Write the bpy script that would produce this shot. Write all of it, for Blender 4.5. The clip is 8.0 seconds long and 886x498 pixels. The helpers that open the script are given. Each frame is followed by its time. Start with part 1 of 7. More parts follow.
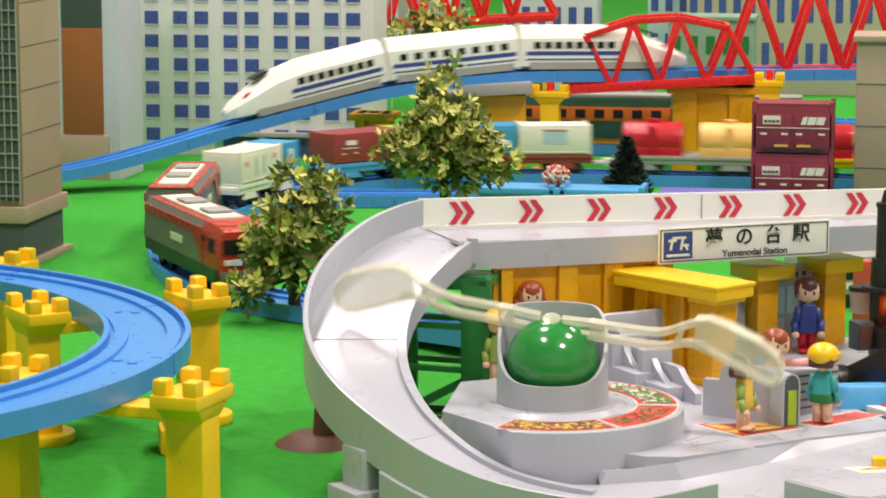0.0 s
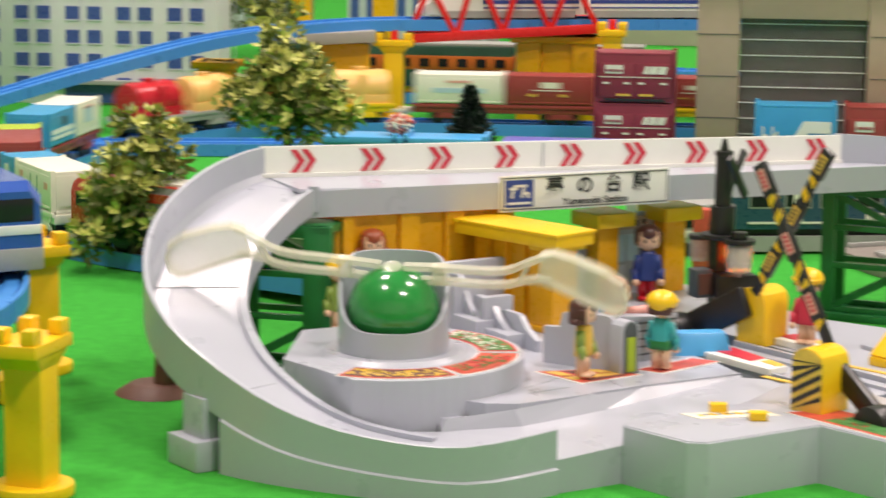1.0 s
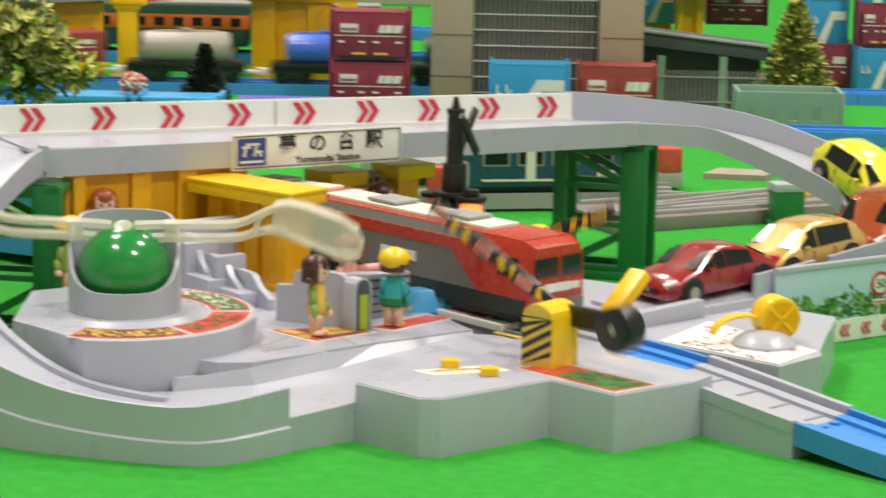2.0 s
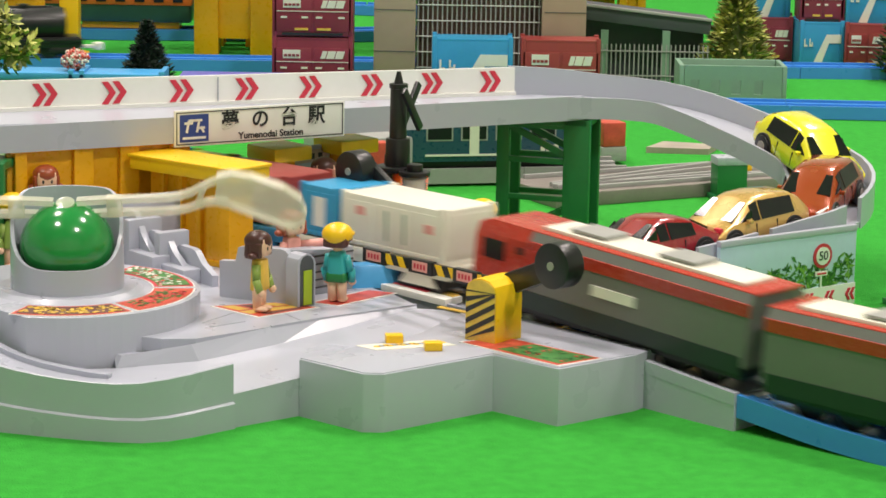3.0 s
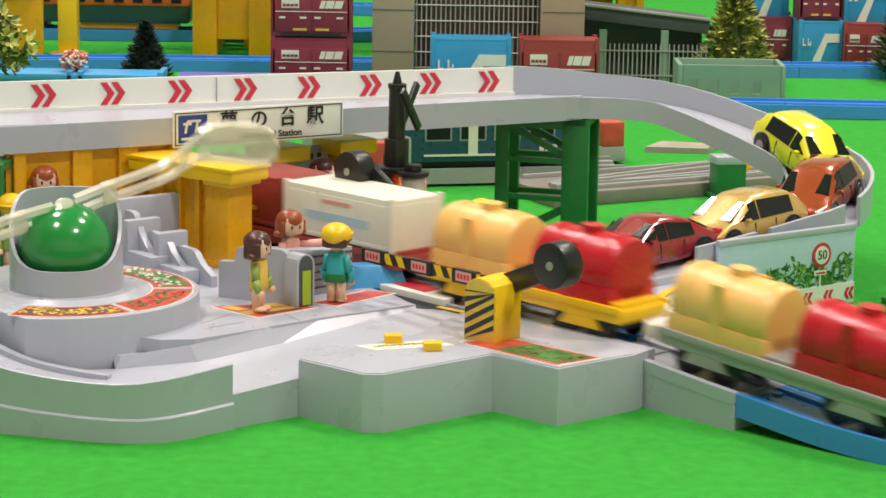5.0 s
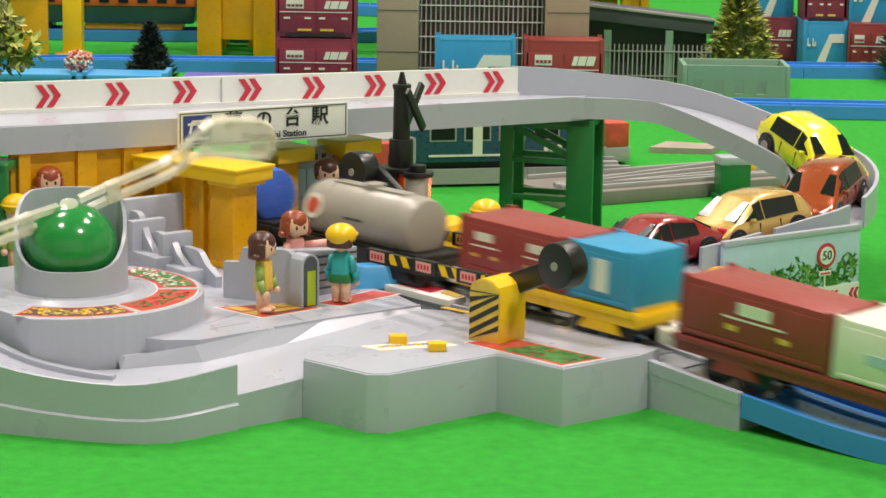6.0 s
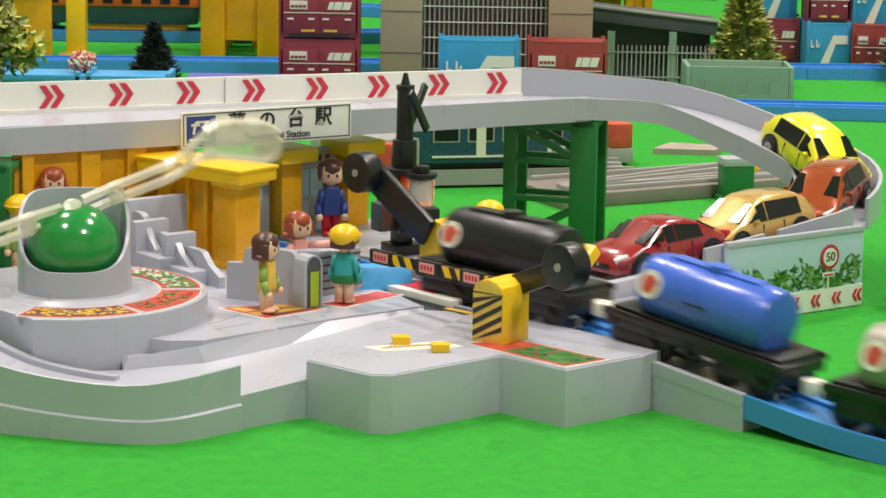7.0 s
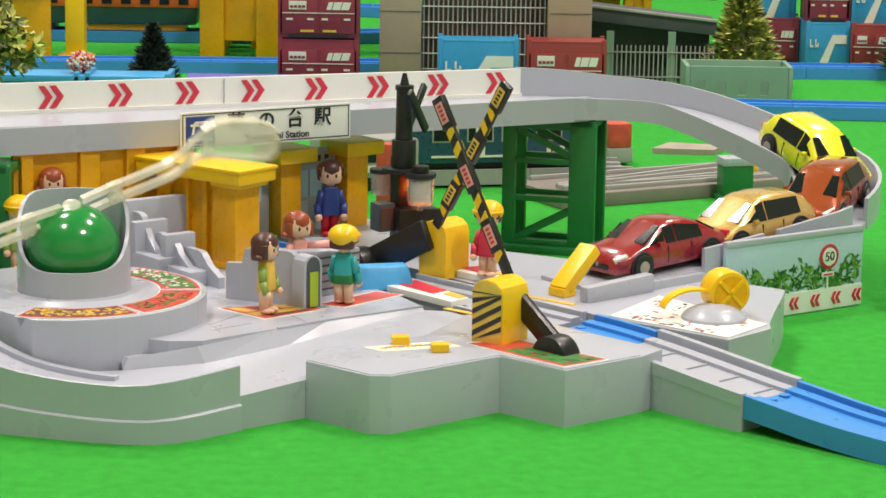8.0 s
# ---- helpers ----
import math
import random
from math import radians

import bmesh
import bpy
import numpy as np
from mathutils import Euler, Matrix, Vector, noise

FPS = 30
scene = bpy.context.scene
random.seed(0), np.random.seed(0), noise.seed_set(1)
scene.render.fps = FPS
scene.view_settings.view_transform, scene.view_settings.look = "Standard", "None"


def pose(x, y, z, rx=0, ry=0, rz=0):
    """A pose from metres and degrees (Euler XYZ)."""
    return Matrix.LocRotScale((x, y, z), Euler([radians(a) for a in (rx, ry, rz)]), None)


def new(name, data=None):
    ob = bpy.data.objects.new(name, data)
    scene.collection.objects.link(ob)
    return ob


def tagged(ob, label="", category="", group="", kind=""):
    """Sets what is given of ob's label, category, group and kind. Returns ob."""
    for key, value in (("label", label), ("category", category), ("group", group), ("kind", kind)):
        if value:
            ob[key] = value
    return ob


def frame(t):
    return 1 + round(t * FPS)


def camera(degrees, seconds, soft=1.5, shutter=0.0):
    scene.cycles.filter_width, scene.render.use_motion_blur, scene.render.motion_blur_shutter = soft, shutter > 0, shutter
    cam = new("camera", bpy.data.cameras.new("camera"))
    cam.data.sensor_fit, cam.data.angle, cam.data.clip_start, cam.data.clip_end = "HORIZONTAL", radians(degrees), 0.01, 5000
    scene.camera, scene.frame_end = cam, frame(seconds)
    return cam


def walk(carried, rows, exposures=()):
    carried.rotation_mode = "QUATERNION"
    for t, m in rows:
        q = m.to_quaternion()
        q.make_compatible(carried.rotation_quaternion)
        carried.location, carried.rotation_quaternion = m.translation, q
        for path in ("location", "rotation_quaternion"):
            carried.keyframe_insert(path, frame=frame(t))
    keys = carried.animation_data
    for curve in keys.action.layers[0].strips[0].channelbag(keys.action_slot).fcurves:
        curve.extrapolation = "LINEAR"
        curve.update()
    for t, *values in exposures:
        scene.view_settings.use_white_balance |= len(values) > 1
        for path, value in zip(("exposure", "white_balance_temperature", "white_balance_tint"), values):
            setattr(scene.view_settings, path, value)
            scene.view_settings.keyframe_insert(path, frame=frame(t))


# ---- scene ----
FOV = 19.766
cam = camera(FOV, 8.0, soft=1.6, shutter=0.5)
PATH = [
    (0, -0.00778, -0.0004, 0.2718, 81.232, 0.01, 10.532),
    (0.5, -0.0071, -0.00037, 0.27128, 80.525, -0.284, 9.672),
    (1, -0.0052, -0.00014, 0.27097, 80.117, -0.511, 7.124),
    (1.5, -0.00269, 5e-05, 0.27074, 79.799, -0.903, 3.808),
    (2, -0.00083, 6e-05, 0.27036, 79.292, -1.144, 1.338),
    (2.2, -0.00022, 4e-05, 0.27022, 79.094, -1.16, 0.526),
    (3.5, 0.00013, -1e-05, 0.26996, 78.749, -1.01, 0.022),
    (4, 0.00014, -0.0, 0.26998, 78.767, -0.937, -0.0),
    (4.5, 0.00014, -0.0, 0.26998, 78.768, -0.912, -0.007),
    (6, 4e-05, -0.0, 0.26998, 78.778, -0.895, 0.118),
    (6.5, 1e-05, -0.0, 0.26999, 78.784, -0.889, 0.159),
    (7, -1e-05, -0.0, 0.27, 78.797, -0.945, 0.202),
    (7.5, 0.0, -0.0, 0.27, 78.793, -0.89, 0.176),
    (8, 0.0, 0.0, 0.27, 78.799, -0.883, 0.175),
]
walk(cam, [(t, pose(x, y, z, rx, ry, rz)) for t, x, y, z, rx, ry, rz in PATH], [(0.0, 0.02, 7050, 28), (1.2, 0.0, 7000, 27), (2.2, -0.08, 6850, 22), (8.0, -0.09, 6900, 22)])

# ---- light: an exhibition hall with rows of ceiling lights ----
world = bpy.data.worlds.new("hall_air")
scene.world = world
world.use_nodes = True
world.node_tree.nodes["Background"].inputs[0].default_value = (0.9, 0.95, 1.0, 1)
world.node_tree.nodes["Background"].inputs[1].default_value = 0.09


# ---- materials ----
def mat(name, colour, rough=0.4, metal=0.0, vary=0.06, scale=40.0, bump=0.0, bump_scale=600.0, emit=0.0, trans=0.0, coat=0.0, alpha=1.0, rvar=0.05, spec=0.5):
    m = bpy.data.materials.new(name)
    m.use_nodes = True
    nt = m.node_tree
    b = nt.nodes["Principled BSDF"]
    b.inputs["Roughness"].default_value = rough
    b.inputs["Metallic"].default_value = metal
    b.inputs["Transmission Weight"].default_value = trans
    b.inputs["Coat Weight"].default_value = coat
    b.inputs["Alpha"].default_value = alpha
    b.inputs["Specular IOR Level"].default_value = spec
    tc = nt.nodes.new("ShaderNodeTexCoord")
    n1 = nt.nodes.new("ShaderNodeTexNoise")
    n1.inputs["Scale"].default_value = scale
    n1.inputs["Detail"].default_value = 3
    n2 = nt.nodes.new("ShaderNodeTexNoise")
    n2.inputs["Scale"].default_value = scale * 9
    n2.inputs["Detail"].default_value = 4
    nt.links.new(tc.outputs["Object"], n1.inputs["Vector"])
    nt.links.new(tc.outputs["Object"], n2.inputs["Vector"])
    add = nt.nodes.new("ShaderNodeMath")
    add.operation = "MULTIPLY_ADD"
    add.inputs[1].default_value = 0.45
    nt.links.new(n2.outputs["Fac"], add.inputs[0])
    nt.links.new(n1.outputs["Fac"], add.inputs[2])
    ramp = nt.nodes.new("ShaderNodeMapRange")
    ramp.inputs["From Min"].default_value = 0.45
    ramp.inputs["From Max"].default_value = 1.0
    ramp.inputs["To Min"].default_value = 1.0 - vary
    ramp.inputs["To Max"].default_value = 1.0 + vary
    nt.links.new(add.outputs[0], ramp.inputs["Value"])
    mul = nt.nodes.new("ShaderNodeVectorMath")
    mul.operation = "MULTIPLY"
    mul.inputs[0].default_value = colour[:3]
    nt.links.new(ramp.outputs[0], mul.inputs[1])
    nt.links.new(mul.outputs[0], b.inputs["Base Color"])
    rr = nt.nodes.new("ShaderNodeMapRange")
    rr.inputs["From Min"].default_value = 0.3
    rr.inputs["From Max"].default_value = 0.7
    rr.inputs["To Min"].default_value = max(0.02, rough - rvar)
    rr.inputs["To Max"].default_value = min(1.0, rough + rvar)
    nt.links.new(n2.outputs["Fac"], rr.inputs["Value"])
    nt.links.new(rr.outputs[0], b.inputs["Roughness"])
    if bump:
        n3 = nt.nodes.new("ShaderNodeTexNoise")
        n3.inputs["Scale"].default_value = bump_scale
        n3.inputs["Detail"].default_value = 2
        nt.links.new(tc.outputs["Object"], n3.inputs["Vector"])
        bn = nt.nodes.new("ShaderNodeBump")
        bn.inputs["Strength"].default_value = bump
        bn.inputs["Distance"].default_value = 0.001
        nt.links.new(n3.outputs["Fac"], bn.inputs["Height"])
        nt.links.new(bn.outputs[0], b.inputs["Normal"])
    if emit:
        b.inputs["Emission Color"].default_value = (*colour[:3], 1)
        b.inputs["Emission Strength"].default_value = emit
    return m


FELT = mat("green_felt", (0.022, 0.345, 0.040), 0.95, vary=0.13, scale=150, bump=1.0, bump_scale=1100, spec=0.12)
GREY = mat("grey_plastic", (0.42, 0.44, 0.515), 0.28, vary=0.008, scale=6, rvar=0.008)
GREY_D = mat("darker_grey_plastic", (0.36, 0.39, 0.44), 0.35, vary=0.04)
RAILGREY = mat("track_grey", (0.34, 0.34, 0.33), 0.4, vary=0.08)
# same yellow plastic, deeper: the shade on walls and supports is in the colour
YELLOW = mat("shaded_yellow_plastic", (0.84, 0.40, 0.008), 0.3, vary=0.05)
YELLOW2 = mat("pale_yellow_plastic", (0.90, 0.54, 0.012), 0.32, vary=0.05)
BLUE = mat("rail_blue_plastic", (0.04, 0.26, 0.68), 0.3, vary=0.03, scale=12, rvar=0.03)
RED = mat("red_plastic", (0.74, 0.02, 0.02), 0.3, vary=0.05)
GREEN = mat("green_plastic", (0.005, 0.17, 0.045), 0.35, vary=0.06)
DOME = mat("dome_green", (0.006, 0.24, 0.05), 0.17, vary=0.04, coat=0.4)
BLACK = mat("black_plastic", (0.012, 0.012, 0.013), 0.35, vary=0.2)
WHITE = mat("white_plastic", (0.80, 0.80, 0.77), 0.35, vary=0.03)
CREAM = mat("cream_white_plastic", (0.76, 0.74, 0.64), 0.4, vary=0.04)
CLEAR = mat("milky_clear_plastic", (0.85, 0.82, 0.68), 0.22, vary=0.04, alpha=0.40)
INK = mat("black_print", (0.02, 0.02, 0.025), 0.5)
NAVY = mat("navy_print", (0.03, 0.06, 0.28), 0.4)
CHEV = mat("chevron_red", (0.62, 0.03, 0.06), 0.4)
MAROON = mat("container_maroon", (0.26, 0.03, 0.055), 0.42, vary=0.1)
BROWN = mat("container_red_brown", (0.31, 0.044, 0.040), 0.36, vary=0.05)
TEAL = mat("container_blue", (0.02, 0.30, 0.55), 0.4, vary=0.06)
LIME = mat("container_lime", (0.36, 0.50, 0.02), 0.42)
ORANGE = mat("loco_vermilion", (0.46, 0.040, 0.024), 0.26, vary=0.02)
DGREY = mat("loco_grey", (0.16, 0.16, 0.15), 0.38)
PEACH = mat("apricot_plastic", (0.88, 0.50, 0.16), 0.38)
TANKRED = mat("tank_red", (0.55, 0.012, 0.025), 0.3)
SILVER = mat("silver_grey_tank", (0.36, 0.33, 0.29), 0.34, metal=0.0, vary=0.04, scale=25)
TANKBLUE = mat("tank_blue", (0.05, 0.14, 0.62), 0.25)
CARGLASS = mat("car_window", (0.010, 0.011, 0.012), 0.10, spec=0.4, rvar=0.01)
GLASS = mat("dark_window", (0.015, 0.016, 0.018), 0.16, spec=0.35, rvar=0.02)
BEIGE = mat("beige_building", (0.40, 0.30, 0.22), 0.6, vary=0.08, scale=12)
WALLWHITE = mat("printed_white_wall", (0.74, 0.74, 0.76), 0.55, vary=0.05, scale=12)
WALLGREY = mat("pale_grey_wall", (0.55, 0.57, 0.64), 0.55, vary=0.05, scale=12)
WINBLUE = mat("printed_blue_window", (0.05, 0.09, 0.32), 0.3, vary=0.15)
CHARCOAL = mat("charcoal_panel", (0.07, 0.08, 0.09), 0.5)
TERRA = mat("orange_brown_panel", (0.34, 0.10, 0.03), 0.5)
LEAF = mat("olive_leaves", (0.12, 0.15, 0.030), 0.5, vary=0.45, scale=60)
LEAF_L = mat("pale_leaves", (0.54, 0.54, 0.14), 0.55, vary=0.3, scale=60)
LEAF_D = mat("dark_conifer", (0.015, 0.03, 0.02), 0.8, vary=0.4, scale=80)
BARK = mat("tree_bark", (0.07, 0.05, 0.035), 0.8, vary=0.3, scale=80)
SOIL = mat("brown_tree_base", (0.13, 0.05, 0.035), 0.6, vary=0.2)
SKIN = mat("doll_skin", (0.80, 0.50, 0.34), 0.4, vary=0.03)
HAIR_B = mat("doll_brown_hair", (0.09, 0.03, 0.025), 0.35)
HAIR_R = mat("doll_red_hair", (0.32, 0.06, 0.02), 0.35)
CYAN = mat("turquoise_cloth", (0.01, 0.36, 0.38), 0.4)
PINK = mat("pink_cloth", (0.80, 0.36, 0.32), 0.4)
OLIVE = mat("olive_cloth", (0.25, 0.36, 0.07), 0.4)
SAGE = mat("sage_green_plastic", (0.20, 0.34, 0.25), 0.4, vary=0.05)
CAR_RED = mat("car_red_paint", (0.30, 0.006, 0.016), 0.25, vary=0.03, scale=10, coat=1.0)
CAR_GOLD = mat("car_gold_paint", (0.66, 0.40, 0.12), 0.28, metal=0.3, vary=0.03, scale=10, coat=1.0)
CAR_ORANGE = mat("car_orange_paint", (0.36, 0.055, 0.012), 0.25, metal=0.2, vary=0.03, scale=10, coat=1.0)
CAR_YELLOW = mat("car_yellow_paint", (0.78, 0.74, 0.03), 0.25, vary=0.03, scale=10, coat=1.0)
LAMP_ON = mat("glowing_red_lamp", (1.0, 0.09, 0.01), 0.3, emit=9.0)
LAMP_CORE = mat("glowing_amber_core", (1.0, 0.42, 0.03), 0.3, emit=30.0)
LAMP_OFF = mat("milky_lamp_lens", (0.62, 0.58, 0.55), 0.25, alpha=0.40)
ROOMWALL = mat("hall_wall", (0.62, 0.60, 0.56), 0.8, scale=2)
GLOW = mat("ceiling_tube", (1.0, 0.97, 0.9), 0.5, emit=6.0)
LEDGE = mat("sticker_green", (0.05, 0.20, 0.05), 0.4, vary=0.5, scale=120)
STK_R = mat("sticker_red", (0.58, 0.08, 0.05), 0.4, vary=0.25, scale=120)
STK_Y = mat("sticker_yellow", (0.78, 0.50, 0.08), 0.4, vary=0.2, scale=120)
SKYBLUE = mat("sky_blue_print", (0.42, 0.58, 0.68), 0.4)
LTBLUE = mat("light_blue_plastic", (0.05, 0.36, 0.72), 0.35)
LOCO_BLUE = mat("loco_blue", (0.03, 0.09, 0.42), 0.22, coat=0.4)
EFBLUE = mat("loco_dark_teal", (0.02, 0.07, 0.12), 0.3)


# ---- mesh helpers ----
def link(name, bm, material, parent=None, smooth=False):
    me = bpy.data.meshes.new(name)
    bmesh.ops.recalc_face_normals(bm, faces=bm.faces)
    bm.to_mesh(me)
    bm.free()
    for m in (material if isinstance(material, (list, tuple)) else [material]):
        me.materials.append(m)
    if smooth:
        me.shade_smooth()
        me.set_sharp_from_angle(angle=radians(24))
    ob = new(name, me)
    if parent is not None:
        ob.parent = parent
    return ob


def part(name, bm, material, parent, label="", smooth=True):
    ob = link(name, bm, material, parent, smooth)
    return tagged(ob, label) if label else ob


def thing(name, m, label, category, group="", kind=""):
    e = new(name)
    e.empty_display_size = 0.01
    e.matrix_world = m
    return tagged(e, label, category, group, kind)


def box(size, at=(0, 0, 0), rot=(0, 0, 0), bev=0.0, bm=None, taper=None):
    """A box with its base centre at `at`; taper scales the top."""
    bm = bm or bmesh.new()
    old = set(bm.verts)
    r = bmesh.ops.create_cube(bm, size=1)
    for v in r["verts"]:
        z = v.co.z + 0.5
        k = taper if (taper and z > 0.5) else (1, 1)
        v.co = Vector((v.co.x * size[0] * k[0], v.co.y * size[1] * k[1], z * size[2]))
    if bev:
        es = list({e for v in r["verts"] for e in v.link_edges})
        bmesh.ops.bevel(bm, geom=es, offset=bev, segments=2, affect="EDGES", profile=0.6)
    vs = [v for v in bm.verts if v not in old]
    bmesh.ops.transform(bm, matrix=pose(*at, *rot), verts=vs)
    return bm


def tube(r, h, at=(0, 0, 0), rot=(0, 0, 0), bm=None, seg=24, r2=None, bev=0.0):
    bm = bm or bmesh.new()
    old = set(bm.verts)
    bmesh.ops.create_cone(bm, cap_ends=True, segments=seg, radius1=r, radius2=r if r2 is None else r2, depth=h)
    vs = [v for v in bm.verts if v not in old]
    if bev:
        es = [e for e in {e for v in vs for e in v.link_edges} if len({round(v.co.z, 6) for v in e.verts}) == 1]
        bmesh.ops.bevel(bm, geom=es, offset=bev, segments=2, affect="EDGES", profile=0.6)
        vs = [v for v in bm.verts if v not in old]
    bmesh.ops.transform(bm, matrix=pose(*at, *rot) @ Matrix.Translation((0, 0, h / 2)), verts=vs)
    return bm


def ball(r, at=(0, 0, 0), scale=(1, 1, 1), bm=None, seg=20):
    bm = bm or bmesh.new()
    old = set(bm.verts)
    bmesh.ops.create_uvsphere(bm, u_segments=seg, v_segments=max(8, seg // 2), radius=r)
    vs = [v for v in bm.verts if v not in old]
    for v in vs:
        v.co = Vector((v.co.x * scale[0] + at[0], v.co.y * scale[1] + at[1], v.co.z * scale[2] + at[2]))
    return bm


def prism(poly, z0, z1, bm=None, bev=0.0, m=None):
    """A flat polygon pulled up from z0 to z1."""
    bm = bm or bmesh.new()
    old = set(bm.verts)
    lo = [bm.verts.new((x, y, z0)) for x, y in poly]
    hi = [bm.verts.new((x, y, z1)) for x, y in poly]
    n = len(poly)
    bm.faces.new(lo[::-1])
    top = bm.faces.new(hi)
    for i in range(n):
        bm.faces.new((lo[i], lo[(i + 1) % n], hi[(i + 1) % n], hi[i]))
    vs = [v for v in bm.verts if v not in old]
    bmesh.ops.recalc_face_normals(bm, faces=list({f for v in vs for f in v.link_faces}))
    if bev:
        es = list({e for e in top.edges} | {e for v in vs for e in v.link_edges if abs(e.verts[0].co.z - e.verts[1].co.z) > 1e-6})
        bmesh.ops.bevel(bm, geom=es, offset=bev, segments=2, affect="EDGES", profile=0.6)
        vs = [v for v in bm.verts if v not in old]
    if m is not None:
        bmesh.ops.transform(bm, matrix=m, verts=vs)
    return bm


def sweep(pts, profile, bm=None, closed=False, closed_profile=True):
    """A profile of (side, up) pairs carried along the points; side is to the left of the way."""
    bm = bm or bmesh.new()
    pts = [Vector(p) for p in pts]
    n = len(pts)
    rings = []
    for i, p in enumerate(pts):
        a = pts[(i - 1) % n] if (i or closed) else pts[i]
        b = pts[(i + 1) % n] if (i < n - 1 or closed) else pts[i]
        d = b - a
        d.z = 0
        d.normalize()
        side = Vector((-d.y, d.x, 0))
        prof = profile(i / (n - 1)) if callable(profile) else profile
        rings.append([bm.verts.new(p + side * s + Vector((0, 0, h))) for s, h in prof])
    k = len(rings[0])
    for i in range(n if closed else n - 1):
        r0, r1 = rings[i], rings[(i + 1) % n]
        for j in range(k if closed_profile else k - 1):
            bm.faces.new((r0[j], r0[(j + 1) % k], r1[(j + 1) % k], r1[j]))
    if not closed and closed_profile:
        bm.faces.new(rings[0][::-1])
        bm.faces.new(rings[-1])
    return bm


def curve_pts(ctrl, step=0.012):
    """A smooth line (Catmull-Rom) through the control points, at even steps."""
    c = [np.array(p, float) for p in ctrl]
    c = [2 * c[0] - c[1]] + c + [2 * c[-1] - c[-2]]
    out = []
    for i in range(1, len(c) - 2):
        p0, p1, p2, p3 = c[i - 1:i + 3]
        for k in range(40):
            t = k / 40
            out.append(0.5 * (2 * p1 + (p2 - p0) * t + (2 * p0 - 5 * p1 + 4 * p2 - p3) * t * t + (3 * p1 - p0 - 3 * p2 + p3) * t ** 3))
    out.append(c[-2])
    out = np.array(out)
    s = np.r_[0, np.cumsum(np.linalg.norm(np.diff(out, axis=0), axis=1))]
    q = np.linspace(0, s[-1], max(2, int(s[-1] / step)))
    return np.array([[np.interp(v, s, out[:, k]) for k in range(out.shape[1])] for v in q])


def arc(c, r, a0, a1, n=24):
    return [(c[0] + r * math.cos(radians(a0 + (a1 - a0) * i / n)), c[1] + r * math.sin(radians(a0 + (a1 - a0) * i / n))) for i in range(n + 1)]


RAIL_PROFILE = [(-0.019, -0.007), (-0.019, 0.0025), (-0.0165, 0.0025), (-0.0165, -0.001), (-0.0145, -0.001), (-0.0145, 0.0006), (-0.0085, 0.0006), (-0.0085, -0.001),
                (0.0085, -0.001), (0.0085, 0.0006), (0.0145, 0.0006), (0.0145, -0.001), (0.0165, -0.001), (0.0165, 0.0025), (0.019, 0.0025), (0.019, -0.007)]


def rail_track(name, pts, label, material=BLUE):
    """One run of toy rail: a trough with side rims and two running ridges; pts lie on the running surface."""
    t = thing(name, pose(0, 0, 0), label, "toy track", "toy rails")
    pts = [Vector(p) for p in pts]
    run, chunk = 0.0, [pts[0]]
    for a, b in zip(pts, pts[1:]):
        chunk.append(b)
        run += (b - a).length
        if run > 0.108 or b is pts[-1]:
            if len(chunk) > 2:
                e = chunk[-1] - chunk[-2]
                body = chunk[:-1] + [chunk[-1] - e * min(0.5, 0.0005 / max(e.length, 1e-6))]
            else:
                body = chunk
            part("rail_piece", sweep(body, RAIL_PROFILE), material, t, smooth=False)
            d = (chunk[-1] - chunk[-2]).normalized()
            for s in (-0.0045, 0.0045):
                part("joint_tab", tube(0.0024, 0.0006, tuple(chunk[0] + Vector((-d.y, d.x, 0)) * s + d * 0.003 + Vector((0, 0, -0.0010))), seg=12), material, t)
            run, chunk = 0.0, [b]
    return t

# ---- the hall and the table ----
def hall():
    bm = box((7.0, 7.0, 0.04), (0, 1.5, -0.04))
    tagged(link("ground", bm, FELT), "bright green felt mat under the toy layout", "mat", kind="structure")
    for nm, size, at in (("wall_north", (7.4, 0.1, 2.6), (0, 5.05, 0)), ("wall_south", (7.4, 0.1, 2.6), (0, -2.05, 0)),
                         ("wall_east", (0.1, 7.0, 2.6), (3.55, 1.5, 0)), ("wall_west", (0.1, 7.0, 2.6), (-3.55, 1.5, 0))):
        tagged(link(nm, box(size, at), ROOMWALL), "plain pale hall wall", "wall", kind="structure")
    tagged(link("ceiling", box((7.4, 7.2, 0.1), (0, 1.5, 2.6)), ROOMWALL), "plain pale hall ceiling", "ceiling", kind="structure")
    for x, y, power in ((-0.9, 0.3, 27.0), (1.2, -0.3, 46.0), (-0.9, 1.8, 29.0), (1.2, 1.5, 38.0), (-0.9, 3.2, 30.0), (1.1, 3.2, 32.0)):
        t = thing("ceiling_light", pose(x, y, 2.5), "round white ceiling light with a glowing panel", "ceiling light", "ceiling lights")
        part("housing", tube(0.25, 0.05, (0, 0, 0.05), seg=40, bev=0.008), WHITE, t)
        part("panel", tube(0.19, 0.03, (0, 0, 0.022), seg=40, bev=0.006), GLOW, t, "glowing panel")
        lamp = bpy.data.lights.new("ceiling_lamp", "AREA")
        lamp.shape, lamp.size, lamp.energy, lamp.color = "DISK", 0.38, power, (1.0, 0.955, 0.90)
        lo = new("ceiling_lamp", lamp)
        lo.matrix_world = pose(x, y, 2.49)


hall()

U = Vector((0.857, 0.515, 0))       # along the elevated road
N = Vector((-0.515, 0.857, 0))      # across it, away from the front
UA = 31.0                           # angle of U


# ---- station playset ----
def flat(poly, z, h=0.0004, bm=None):
    """A thin print laid on a level surface."""
    return prism(poly, z, z + h, bm=bm)


